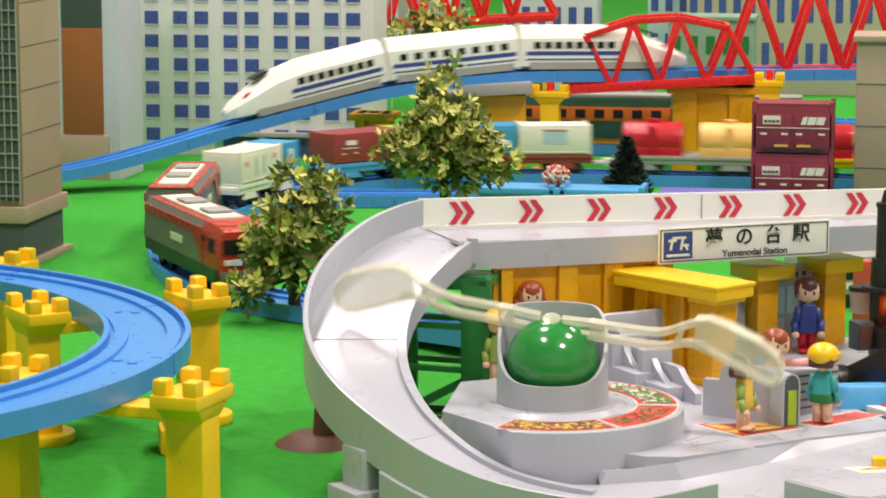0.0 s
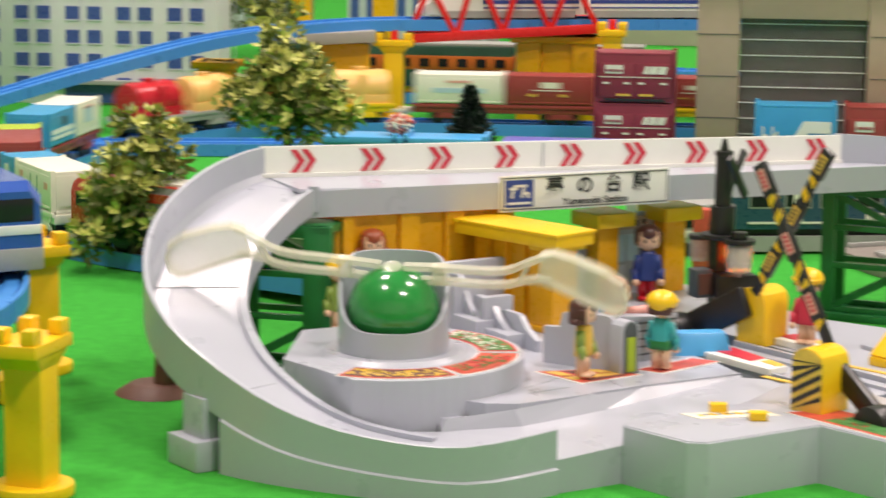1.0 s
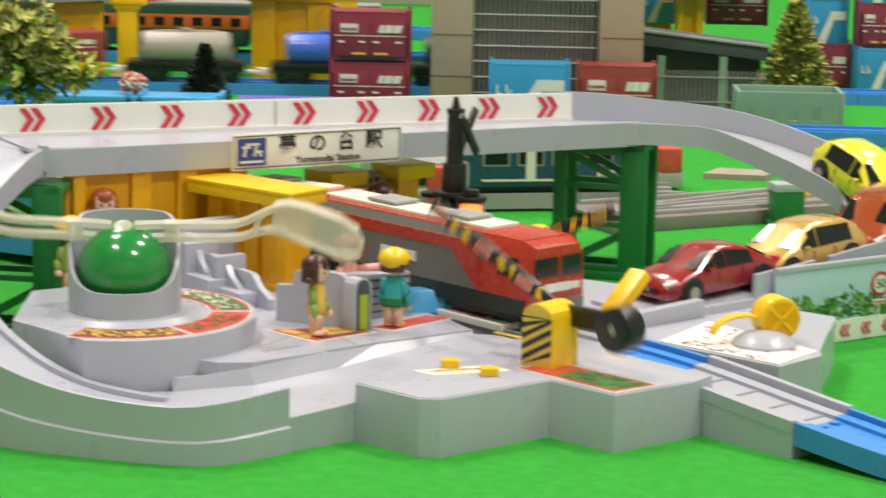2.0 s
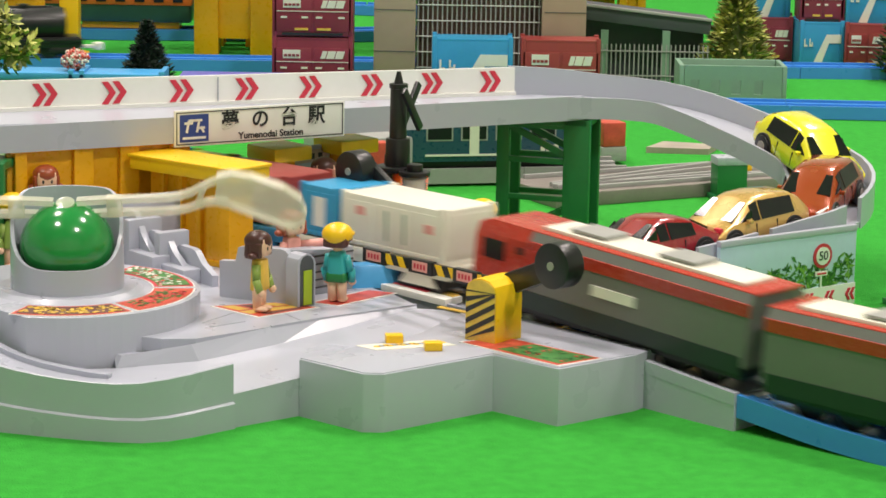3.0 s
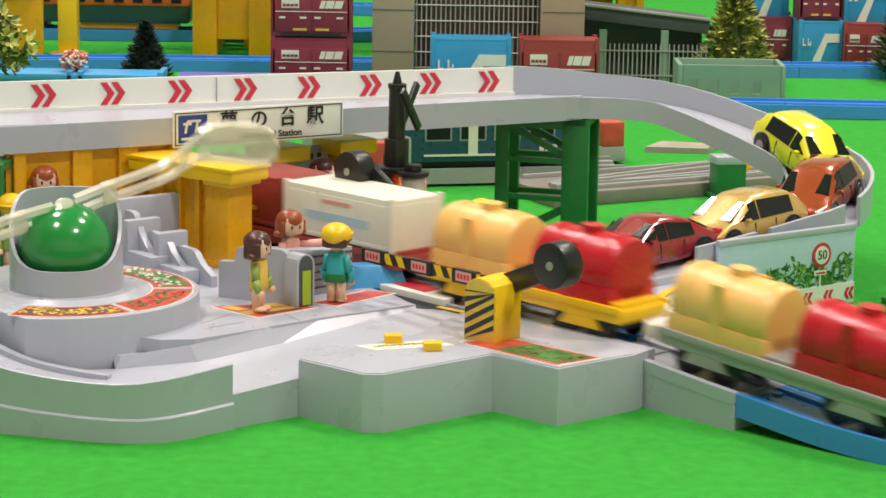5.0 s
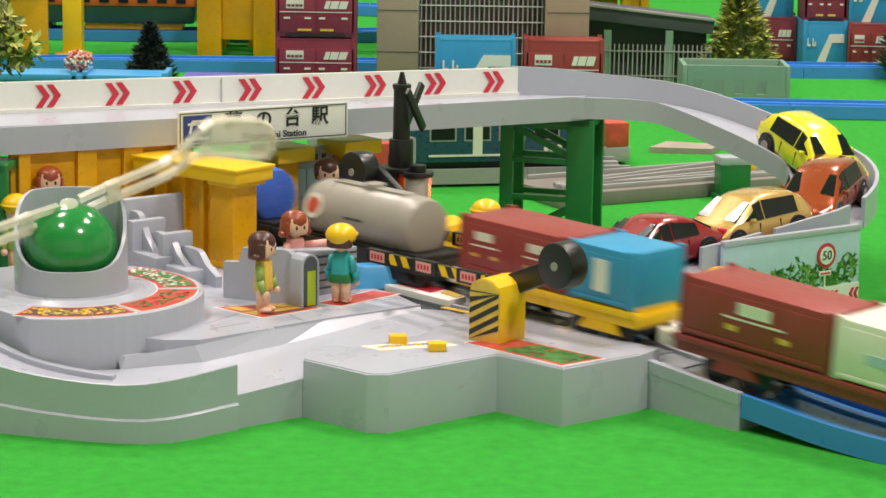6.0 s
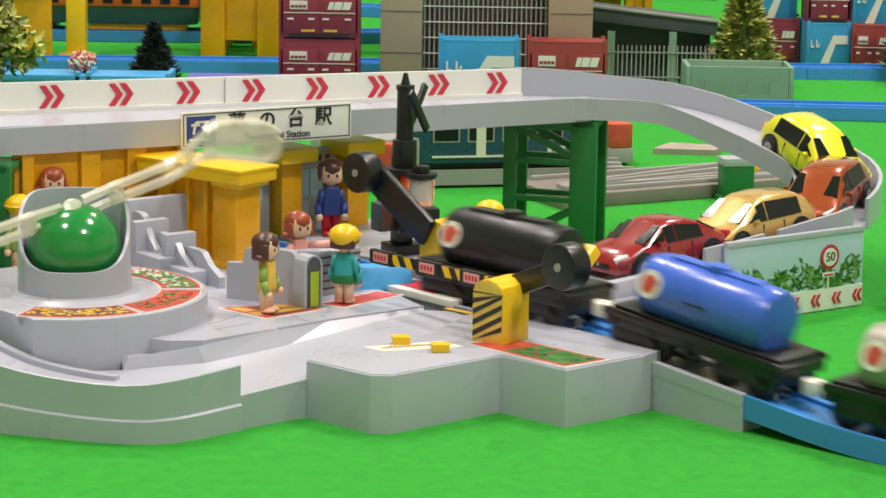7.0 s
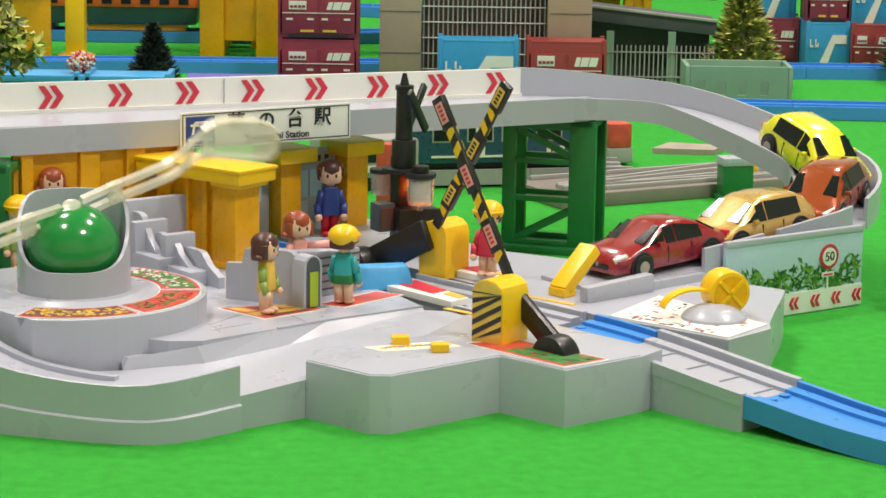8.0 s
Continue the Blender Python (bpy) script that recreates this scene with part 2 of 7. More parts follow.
def quad_at(q, a0, b0, a1, b1):
    """The part of the four-cornered patch q from (a0, b0) to (a1, b1) in its own 0..1 measures."""
    def at(a, b):
        lo = [q[0][k] + (q[1][k] - q[0][k]) * a for k in (0, 1)]
        hi = [q[3][k] + (q[2][k] - q[3][k]) * a for k in (0, 1)]
        return (lo[0] + (hi[0] - lo[0]) * b, lo[1] + (hi[1] - lo[1]) * b)
    return [at(a0, b0), at(a1, b0), at(a1, b1), at(a0, b1)]


PLAT_Z = 0.0245
HUB = (-0.1600, 1.0800)


def station_base():
    t = thing("toy_station", pose(0, 0, 0), "light grey plastic station base with zigzag front steps", "toy station")
    block = [(-0.0552, 1.0042), (-0.0285, 0.9812), (-0.0198, 0.9812), (0.0242, 1.0178), (0.0501, 0.9950), (0.0830, 1.0215), (0.0925, 1.0345),
             (0.0280, 1.0990), (0.0130, 1.1000), (-0.0070, 1.0540)]
    part("deck", prism(block, 0.0, 0.0240, bev=0.0007), GREY, t)
    part("edge_trim", sweep([(x, y, 0.0240) for x, y in block[:6]], [(0.0010, -0.0012), (0.0010, 0.0003), (0.0022, 0.0003), (0.0022, -0.0012)]), GREY, t, smooth=False)
    # the lane that climbs from the curved ramp to the crossing
    right = [(-0.1280, 0.9665), (-0.1075, 0.9680), (-0.0805, 0.9842), (-0.0552, 1.0042), (-0.0300, 1.0300), (-0.0070, 1.0540), (0.0130, 1.1000)]
    left = [(-0.1720, 1.0240), (-0.1560, 1.0240), (-0.1320, 1.0240), (-0.0980, 1.0300), (-0.0660, 1.0556), (-0.0455, 1.0728), (-0.0080, 1.1040)]
    zs = [0.0121, 0.0128, 0.0138, 0.0160, 0.0180, 0.0200, 0.0236]
    bm = bmesh.new()
    rows = []
    for a, b, z in zip(left, right, zs):
        rows.append([bm.verts.new((*a, 0.0)), bm.verts.new((*a, z)), bm.verts.new((*b, z)), bm.verts.new((*b, 0.0))])
    for r0, r1 in zip(rows, rows[1:]):
        for j in range(4):
            bm.faces.new((r0[j], r0[(j + 1) % 4], r1[(j + 1) % 4], r1[j]))
    bm.faces.new(rows[0][::-1])
    bm.faces.new(rows[-1])
    part("lane", bm, GREY, t, smooth=False)
    # bank between the lane and the platform
    top = [(-0.1300, 1.0270), (-0.1017, 1.0326), (-0.0700, 1.0590), (-0.0496, 1.0767), (-0.0087, 1.1069)]
    bm = bmesh.new()
    rows = [[bm.verts.new((*a, z - 0.0005)), bm.verts.new((*b, PLAT_Z - (0.0060, 0.0020, 0, 0, 0)[i])), bm.verts.new((b[0] - 0.004, b[1] + 0.005, PLAT_Z - 0.006))] for i, (a, b, z) in enumerate(zip(left[2:], top, zs[2:]))]
    for r0, r1 in zip(rows, rows[1:]):
        for j in range(3):
            bm.faces.new((r0[j], r0[(j + 1) % 3], r1[(j + 1) % 3], r1[j]))
    bm.faces.new(rows[0][::-1])
    bm.faces.new(rows[-1])
    part("bank", bm, GREY, t, smooth=False)
    part("bank_lip", sweep([(x, y, PLAT_Z) for x, y in top[2:]], [(-0.0004, -0.0006), (-0.0004, 0.0005), (0.0009, 0.0005), (0.0009, -0.0006)]), GREY, t, smooth=False)
    plat = [(-0.1140, 1.0330), (-0.1000, 1.0345)] + top[2:] + [(-0.0200, 1.1300), (-0.0330, 1.1460), (-0.0800, 1.1960), (-0.1050, 1.2190), (-0.2150, 1.1500), (-0.2100, 1.0700)]
    part("platform", prism(plat, 0.0, PLAT_Z), GREY, t, smooth=False)
    for a, b in (((-0.0960, 1.0560), (-0.0820, 1.0680)), ((-0.0580, 1.0720), (-0.0690, 1.0900)), ((-0.1000, 1.0640), (-0.0760, 1.1060))):
        d = Vector((b[0] - a[0], b[1] - a[1], 0))
        part("deck_seam", box((d.length, 0.0005, 0.0002), ((a[0] + b[0]) / 2, (a[1] + b[1]) / 2, PLAT_Z), (0, 0, math.degrees(math.atan2(d.y, d.x)))), GREY_D, t, smooth=False)
    far = [(-0.0850, 1.3200), (-0.0850, 1.2750), (-0.0200, 1.2050), (0.0725, 1.0975), (0.1226, 1.0574), (0.1434, 1.0800), (0.1440, 1.0900), (0.1500, 1.1180), (0.1570, 1.1470), (0.1600, 1.1620), (0.1200, 1.1900), (0.0850, 1.2150), (0.0200, 1.2500), (-0.0150, 1.3300)]
    part("far_deck", prism(far, 0.0, 0.0230), GREY, t, smooth=False)
    # the round plinth of the spinner with its flower-bed prints
    ped = arc(HUB, 0.0575, -92, 75, 30) + [(-0.1650, 1.1480), (-0.2080, 1.1200), (-0.2050, 1.0580), (-0.1901, 1.0440), (-0.1690, 1.0230)]
    part("pedestal", prism(ped, 0.0, 0.0350, bev=0.0006), GREY, t)
    rnd = random.Random(3)
    for a0, a1, base, dots, name in ((-108, -52, STK_R, (STK_Y, STK_Y, YELLOW2, STK_Y), "red bed with yellow flowers"), (-50, 4, STK_R, (LEDGE, LEDGE, STK_R, CHEV), "red bed with green leaves"), (8, 66, LEDGE, (CREAM, CREAM, STK_R, WHITE), "dark bed with cream flowers")):
        part("sticker_edge", flat(arc(HUB, 0.0552, a0, a1, 16) + arc(HUB, 0.0368, a1, a0, 16), 0.0350, 0.0003), WHITE, t, smooth=False)
        s = part("flower_sticker", flat(arc(HUB, 0.0545, a0 + 0.8, a1 - 0.8, 16) + arc(HUB, 0.0375, a1 - 0.8, a0 + 0.8, 16), 0.0353, 0.0002), CHEV if dots[0] is not LEDGE and base is LEDGE else base, t, name, smooth=False)
        part("bed_print", flat(arc(HUB, 0.0530, a0 + 2.5, a1 - 2.5, 16) + arc(HUB, 0.0390, a1 - 2.5, a0 + 2.5, 16), 0.0355, 0.0001), (SOIL if dots[0] is STK_Y else LEDGE) if dots[0] is not LEDGE else base, s, smooth=False)
        for k in range(90):
            a, r = rnd.uniform(a0 + 3, a1 - 3), rnd.uniform(0.0400, 0.0522)
            bm = tube(rnd.uniform(0.0007, 0.0013), 0.00012, (HUB[0] + r * math.cos(radians(a)), HUB[1] + r * math.sin(radians(a)), 0.0356), seg=7)
            part("flower_print", bm, dots[k % 4], s, smooth=False)
    # stepped bench with angled side panels, facing the plinth
    for n, (x, y, h) in enumerate(((-0.1395, 1.1740, 0.0275), (-0.1235, 1.1600, 0.0195), (-0.1090, 1.1485, 0.0150))):
        side = [(-0.0170, 0.0), (0.0130, 0.0), (0.0130, h * 0.34), (0.0040, h * 0.62), (-0.0015, h * 0.95), (-0.0040, h), (-0.0150, h), (-0.0170, h * 0.94)]
        part("seat_side", prism(side, -0.0016, 0.0016, m=pose(x, y, PLAT_Z, 90, 0, -52)), GREY, t)
    for x, y, h, w in ((-0.1315, 1.1670, 0.0105, 0.0185), (-0.1165, 1.1540, 0.0070, 0.0165)):
        part("seat", box((0.0240, w, h), (x, y, PLAT_Z), (0, 0, -52), 0.0010), GREY, t)
        part("seat_back", box((0.0050, w, h + 0.0140), (x - 0.0070, y + 0.0090, PLAT_Z), (0, 0, -52), 0.0010), GREY, t)
    part("bench_wall", box((0.0400, 0.0050, 0.0330), (-0.1350, 1.1930, PLAT_Z), (0, 0, 38), 0.0020), GREY, t)
    # ticket gate: low counter, rounded fin, barred wall
    prof = [(-0.0180, 0), (0.0170, 0), (0.0170, 0.0210)] + [(0.0130 + 0.0040 * math.cos(radians(a)), 0.0210 + 0.0036 * math.sin(radians(a))) for a in (30, 60, 90)] + [(-0.0040, 0.0246), (-0.0085, 0.0235), (-0.0100, 0.0170), (-0.0180, 0.0165)]
    part("ticket_counter", prism(prof, -0.0020, 0.0020, m=pose(-0.0800, 1.1120, PLAT_Z, 90, 0, -24)), GREY, t)
    fin = [(-0.0050, 0), (0.0050, 0), (0.0050, 0.0195)] + [(0.0050 * math.cos(radians(a)), 0.0195 + 0.0045 * math.sin(radians(a))) for a in (30, 60, 90, 120, 150)] + [(-0.0050, 0.0195)]
    f = part("gate_fin", prism(fin, -0.0010, 0.0075, m=pose(-0.0622, 1.1045, PLAT_Z, 90, 0, 42)), GREY, t)
    part("fin_face", prism([(x * 0.74, 0.0008 + z * 0.94) for x, z in fin], 0.0074, 0.0079, m=pose(-0.0622, 1.1045, PLAT_Z, 90, 0, 42)), CHARCOAL, f, smooth=False)
    part("gate_panel", box((0.0046, 0.0004, 0.0155), (-0.0622 + 0.0055, 1.1045 - 0.0061, PLAT_Z + 0.0012), (0, 0, 42)), LIME, f, "lime ticket gate panel", smooth=False)
    w = part("barred_wall", box((0.0240, 0.0040, 0.0200), (-0.0480, 1.1330, PLAT_Z), (0, 0, 44), 0.0006), GREY_D, t)
    for k in range(5):
        part("groove", box((0.0236, 0.0005, 0.0008), (-0.0480 + 0.00145, 1.1330 - 0.0015, PLAT_Z + 0.0030 + k * 0.0036), (0, 0, 44)), CHARCOAL, w, smooth=False)
    part("counter_shelf", box((0.0330, 0.0100, 0.0025), (-0.0640, 1.1230, PLAT_Z + 0.0195), (0, 0, 10), 0.0006), GREY, t)
    # prints on the platform
    q = [(-0.0996, 1.0957), (-0.0769, 1.0748), (-0.0513, 1.0980), (-0.0711, 1.1058)]
    s = part("floor_sticker", flat(q, PLAT_Z), WHITE, t, "red and yellow platform sticker", smooth=False)
    part("red_field", flat(quad_at(q, 0.03, 0.04, 0.97, 0.96), PLAT_Z + 0.0004, 0.0001), STK_R, s, smooth=False)
    for a0, b0, a1, b1, m in ((0.10, 0.10, 0.46, 0.28, STK_Y), (0.10, 0.70, 0.46, 0.90, STK_Y), (0.54, 0.06, 0.76, 0.92, STK_Y), (0.12, 0.36, 0.44, 0.62, SOIL), (0.80, 0.2, 0.92, 0.8, SOIL)):
        part("print_stripe", flat(quad_at(q, a0, b0, a1, b1), PLAT_Z + 0.0005, 0.0001), m, s, smooth=False)
    q = [(-0.0560, 1.1070), (-0.0432, 1.1010), (-0.0174, 1.1300), (-0.0317, 1.1360)]
    s = part("floor_sticker", flat(q, PLAT_Z), WHITE, t, "red platform sticker", smooth=False)
    part("red_field", flat(quad_at(q, 0.10, 0.02, 0.94, 0.98), PLAT_Z + 0.0004, 0.0001), STK_R, s, smooth=False)
    # prints and buttons on the front steps
    q = [(0.0100, 1.0380), (0.0500, 0.9985), (0.0690, 1.0130), (0.0300, 1.0480)]
    s = part("hedge_sticker", flat(q, 0.0240), WHITE, t, "green hedge sticker with a red edge", smooth=False)
    part("red_field", flat(quad_at(q, 0.02, 0.03, 0.98, 0.97), 0.0244, 0.0001), STK_R, s, smooth=False)
    h = quad_at(q, 0.34, 0.12, 0.95, 0.90)
    part("hedge_field", flat(h, 0.0245, 0.0001), LEDGE, s, smooth=False)
    for k in range(46):
        a, b = rnd.uniform(0.02, 0.94), rnd.uniform(0.02, 0.9)
        part("leaf_print", flat(quad_at(h, a, b, a + 0.05, b + 0.10), 0.0246, 0.0001), rnd.choice((GREEN, LEDGE, STK_R, LEAF)), s, smooth=False)
    s = part("button_sticker", flat([(-0.0330, 1.0290), (-0.0240, 1.0215), (0.0090, 1.0330), (0.0000, 1.0420)], 0.0240, 0.0002), CREAM, t, "pale yellow button sticker", smooth=False)
    for k in range(16):
        x = -0.0240 + k * 0.0018
        part("print_mark", tube(0.0016, 0.0001, (x, 1.0275 + 0.0006 * (k % 3) + 0.35 * (x + 0.024), 0.0242), seg=8), (STK_Y, GREY_D, YELLOW2)[k % 3], s, smooth=False)
    for x, y in ((-0.0172, 1.0365), (-0.0008, 1.0240)):
        part("button", box((0.0074, 0.0056, 0.0036), (x, y, 0.0240), (0, 0, 8), 0.0006), YELLOW2, t, "yellow push button")
    # crossing plates
    for q in ([(-0.0255, 1.1430), (0.0040, 1.1110), (0.0120, 1.1200), (-0.0130, 1.1570)], [(0.0030, 1.1830), (0.0220, 1.1640), (0.0330, 1.1720), (0.0180, 1.1920)]):
        p = part("crossing_plate", prism(q, 0.0232, 0.0262, bev=0.0004), WHITE, t)
        part("red_strip", flat(quad_at(q, 0.04, 0.30, 0.62, 0.95), 0.0262, 0.0003), CHEV, p, smooth=False)
        part("yellow_strip", flat(quad_at(q, 0.70, 0.55, 0.97, 0.95), 0.0262, 0.0003), STK_Y, p, smooth=False)
    for x, y, r in ((0.0130, 1.0960, -39), (0.0480, 1.1310, -39)):
        part("yellow_line", box((0.0300, 0.0030, 0.0004), (x, y, 0.0240 if x < 0.03 else 0.0230), (0, 0, r)), STK_Y, t, smooth=False)
    # printed street plan beside the ramp
    q = [(0.0740, 1.0980), (0.1224, 1.0592), (0.1425, 1.0860), (0.0995, 1.1420)]
    mp = part("map_plate", prism(q, 0.0226, 0.0238), WHITE, t, "white printed street plan")
    rnd = random.Random(8)
    for k in range(90):
        a, b = rnd.uniform(0.03, 0.90), rnd.choice((rnd.uniform(0.02, 0.20), rnd.uniform(0.62, 0.88), rnd.uniform(0.0, 0.9)))
        w, h = rnd.choice(((0.012, 0.07), (0.012, 0.07), (0.05, 0.03), (0.03, 0.05)))
        part("map_print", flat(quad_at(q, a, b, a + w, b + h), 0.0238 + 0.00002 * (k % 7), 0.0001), rnd.choice((INK, INK, GREY_D, STK_R, CHEV, SKYBLUE)), mp, smooth=False)
    part("mound", ball(0.0150, (0.1200, 1.0960, 0.0225), (1, 1, 0.52)), GREY, t)
    return t


def dome_machine():
    t = thing("spinner_tower", pose(HUB[0], HUB[1], 0.035), "grey slant-cut cylinder tower with a glossy green dome", "toy mechanism")
    bm = bmesh.new()
    n, r = 64, 0.0242
    rings = []
    for rad, base in ((r + 0.0004, 0.0), (r, None), (r - 0.0016, None), (r - 0.0016, 0.004)):
        ring = []
        for i in range(n):
            a = 2 * math.pi * i / n
            y = math.sin(a - 0.10)
            top = 0.0290 + (0.0125 * math.sin(min(1.0, y * 1.3) * math.pi / 2) if y > 0 else 0.0165 * math.sin(max(-1.0, y * 1.05) * math.pi / 2))
            ring.append(bm.verts.new((rad * math.cos(a), rad * math.sin(a), top if base is None else base)))
        rings.append(ring)
    for k in range(3):
        for i in range(n):
            bm.faces.new((rings[k][i], rings[k][(i + 1) % n], rings[k + 1][(i + 1) % n], rings[k + 1][i]))
    bm.faces.new(rings[0][::-1])
    bm.faces.new(rings[3])
    part("housing", bm, GREY, t)
    part("collar", tube(0.0330, 0.0016, (0, 0, 0), r2=0.0300, seg=48), GREY, t)
    part("dome", ball(0.0204, (0, 0, 0.0190), (1, 1, 0.96), seg=48), DOME, t, "glossy green dome")
    return t


def spinner_arm(tower):
    """Two bent milky arms whose paddles stand along the spindle like those of a paddle wheel."""
    e = new("spinning_arm")
    e.parent = tower
    tagged(e, "milky translucent two-bladed spinning arm")
    part("hub", tube(0.0042, 0.0070, (0, 0, -0.0035), bev=0.0008), CLEAR, e)
    for s in (1, -1):
        for off in (-0.0036, 0.0036):
            pts = [(s * 0.005, 0, off), (s * 0.020, 0, off + 0.0010), (s * 0.048, 0, off * 1.05 + 0.0020), (s * 0.060, 0, off * 1.3 + 0.0070), (s * 0.070, 0, off * 1.9 + 0.0100)]
            part("arm_rod", sweep(curve_pts(pts, 0.004), [(-0.0015, -0.0014), (0.0015, -0.0014), (0.0015, 0.0014), (-0.0015, 0.0014)]), CLEAR, e, smooth=False)
        part("joint", box((0.0070, 0.0040, 0.0105), (s * 0.0210, 0, -0.0042), (0, 0, 0), 0.001), CLEAR, e)
        part("rod_tie", box((0.0024, 0.0032, 0.0120), (s * 0.0560, 0, 0.0000), (0, s * 20, 0), 0.0006), CLEAR, e)
        pad = [(0.064, 0.0030), (0.070, 0.0010), (0.082, -0.0050), (0.094, -0.0110), (0.0985, -0.0118), (0.1020, -0.0090), (0.1030, -0.0030), (0.1010, 0.0040), (0.094, 0.0100), (0.080, 0.0160), (0.072, 0.0180), (0.066, 0.0165)]
        part("paddle", prism([(s * x, z) for x, z in (pad if s > 0 else pad[::-1])], -0.0011, 0.0011, m=pose(0, 0, 0, 90)), CLEAR, e)
        rim = [(s * x, 0, z) for x, z in pad]
        for a, b in zip(rim, rim[1:]):
            v = Vector(b) - Vector(a)
            part("paddle_rim", box((0.0012, 0.0046, v.length + 0.0004), a, (0, math.degrees(math.atan2(v.x, v.z)), 0)), CLEAR, e, smooth=False)
    return e


def road_z(k):
    """Height of the straight road's surface, k metres from its east end towards the west."""
    return 0.082 + 0.009 * k / 0.34


# outer edge of the curved ramp: x, y, bed height, wall top
OUT = [(-0.2335, 1.2180, 0.0905, 0.1058), (-0.2460, 1.2095, 0.0898, 0.1055), (-0.2615, 1.1850, 0.0842, 0.1008), (-0.2710, 1.1500, 0.0758, 0.0933), (-0.2735, 1.1150, 0.0680, 0.0857), (-0.2700, 1.0800, 0.0590, 0.0770),
       (-0.2610, 1.0470, 0.0490, 0.0670), (-0.2450, 1.0200, 0.0385, 0.0560), (-0.2220, 0.9985, 0.0285, 0.0447), (-0.1950, 0.9830, 0.0195, 0.0330), (-0.1650, 0.9725, 0.0140, 0.0255), (-0.1280, 0.9630, 0.0118, 0.0230),
       (-0.1060, 0.9643, 0.0124, 0.0246), (-0.0810, 0.9850, 0.0137, 0.0265)]
SPIRAL = [(0.0440, 1.3620, 0.0817), (0.0750, 1.3720, 0.0812), (0.1123, 1.3856, 0.0775), (0.1387, 1.3832, 0.0720), (0.1656, 1.3719, 0.0635), (0.1887, 1.3572, 0.0550),
          (0.2040, 1.3408, 0.0475), (0.2055, 1.3084, 0.0410), (0.1891, 1.2675, 0.0355), (0.1580, 1.2420, 0.0310), (0.1050, 1.1950, 0.0275), (0.0600, 1.1600, 0.0250)]


def elevated_road():
    t = thing("elevated_road", pose(0, 0, 0), "light grey plastic elevated toy road with a red chevron wall", "toy road")
    east = Vector((0.077, 1.353, 0))
    L = 0.345

    def pt(k, off, z):
        p = east - U * k + N * off
        return (p.x, p.y, z)
    # straight bed with its front beam
    ks = np.linspace(0, L, 14)
    part("road_bed", sweep([pt(k, 0.0225, road_z(k)) for k in ks], [(0.022, -0.002), (0.022, 0.0), (-0.024, 0.0), (-0.024, -0.002)]), GREY, t, smooth=False)
    part("front_beam", sweep([pt(k, 0.0, 0.080 + 0.004 * k / L) for k in ks], [(0.0015, -0.0065), (0.0015, 0.0065), (-0.0015, 0.0065), (-0.0015, -0.0065)]), GREY, t, smooth=False)
    wall = part("chevron_wall", sweep([pt(k, 0.0445, road_z(k) + 0.0075) for k in np.linspace(0.016, 0.349, 12)], [(0.0012, -0.0075), (0.0012, 0.0075), (-0.0012, 0.0075), (-0.0012, -0.0075)]), WHITE, t, "white wall with red chevrons", smooth=False)
    part("wall_seam", box((0.0005, 0.0004, 0.0146), pt(0.196, 0.0429, road_z(0.17) + 0.0002), (0, 0, UA)), GREY_D, wall, smooth=False)
    part("kerb", sweep([pt(k, 0.0425, road_z(k)) for k in np.linspace(0.016, 0.349, 12)], [(0.001, 0), (0.001, 0.0018), (-0.001, 0.0018), (-0.001, 0)]), WHITE, t, smooth=False)
    for i in range(9):
        k = 0.0345 + i * 0.0369
        for j in (0.0008, 0.0066):
            w, h = 0.0034, 0.0056
            poly = [(0, h), (w, h), (w + 0.0042, 0), (w, -h), (0, -h), (0.0042, 0)]
            m = Matrix.Translation(pt(k - j + 0.005, 0.0430, road_z(k) + 0.0078)) @ pose(0, 0, 0, 0, 0, UA) @ pose(0, 0, 0, 90, 0, 0)
            part("chevron", prism(poly, 0.0, 0.0004, m=m), CHEV, wall, smooth=False)
    # left curve: outer wall, bed, inner kerb, skirt
    oc = curve_pts(OUT, 0.010)
    nn = len(oc)

    path = [tuple(p[:3]) for p in oc]

    def rise(i):
        k = i * (nn - 1)
        return float(np.interp(k, range(nn), oc[:, 3] - oc[:, 2]))

    def bed(i):
        return 0.047 - 0.004 * math.sin(i * 3.1)
    part("outer_wall", sweep(path, lambda i: [(0.0008, -0.004), (0.0008, rise(i)), (-0.0008, rise(i) + 0.0003), (-0.0015, rise(i)), (-0.0015, -0.004)]), GREY, t)
    part("wall_foot", sweep(path, lambda i: [(0.0008, 0.0), (0.0030, 0.0), (0.0008, 0.0030)]), GREY, t)
    part("curved_bed", sweep(path, lambda i: [(0.0, 0.0), (bed(i), 0.0), (bed(i), -0.003), (0.0, -0.003)]), GREY, t)
    part("inner_kerb", sweep(path[:int(nn * 0.84)], lambda i: [(bed(i) - 0.003, 0.0), (bed(i) - 0.003, 0.0022), (bed(i) + 0.001, 0.0022), (bed(i) + 0.001, -0.010), (bed(i) - 0.003, -0.010)]), GREY, t)
    i0 = int(nn * 0.63)
    lo = oc[i0:]

    def drop(i):
        return -float(np.interp(i, np.linspace(0, 1, len(lo)), lo[:, 2]))
    part("skirt", sweep([tuple(p[:3]) for p in lo], lambda i: [(-0.0026, drop(i)), (-0.0026, max(drop(i) * 0.25, -0.0045)), (-0.0012, max(drop(i) * 0.25, -0.0045) + 0.0010), (0.0, -0.002), (0.0, drop(i))]), GREY, t)
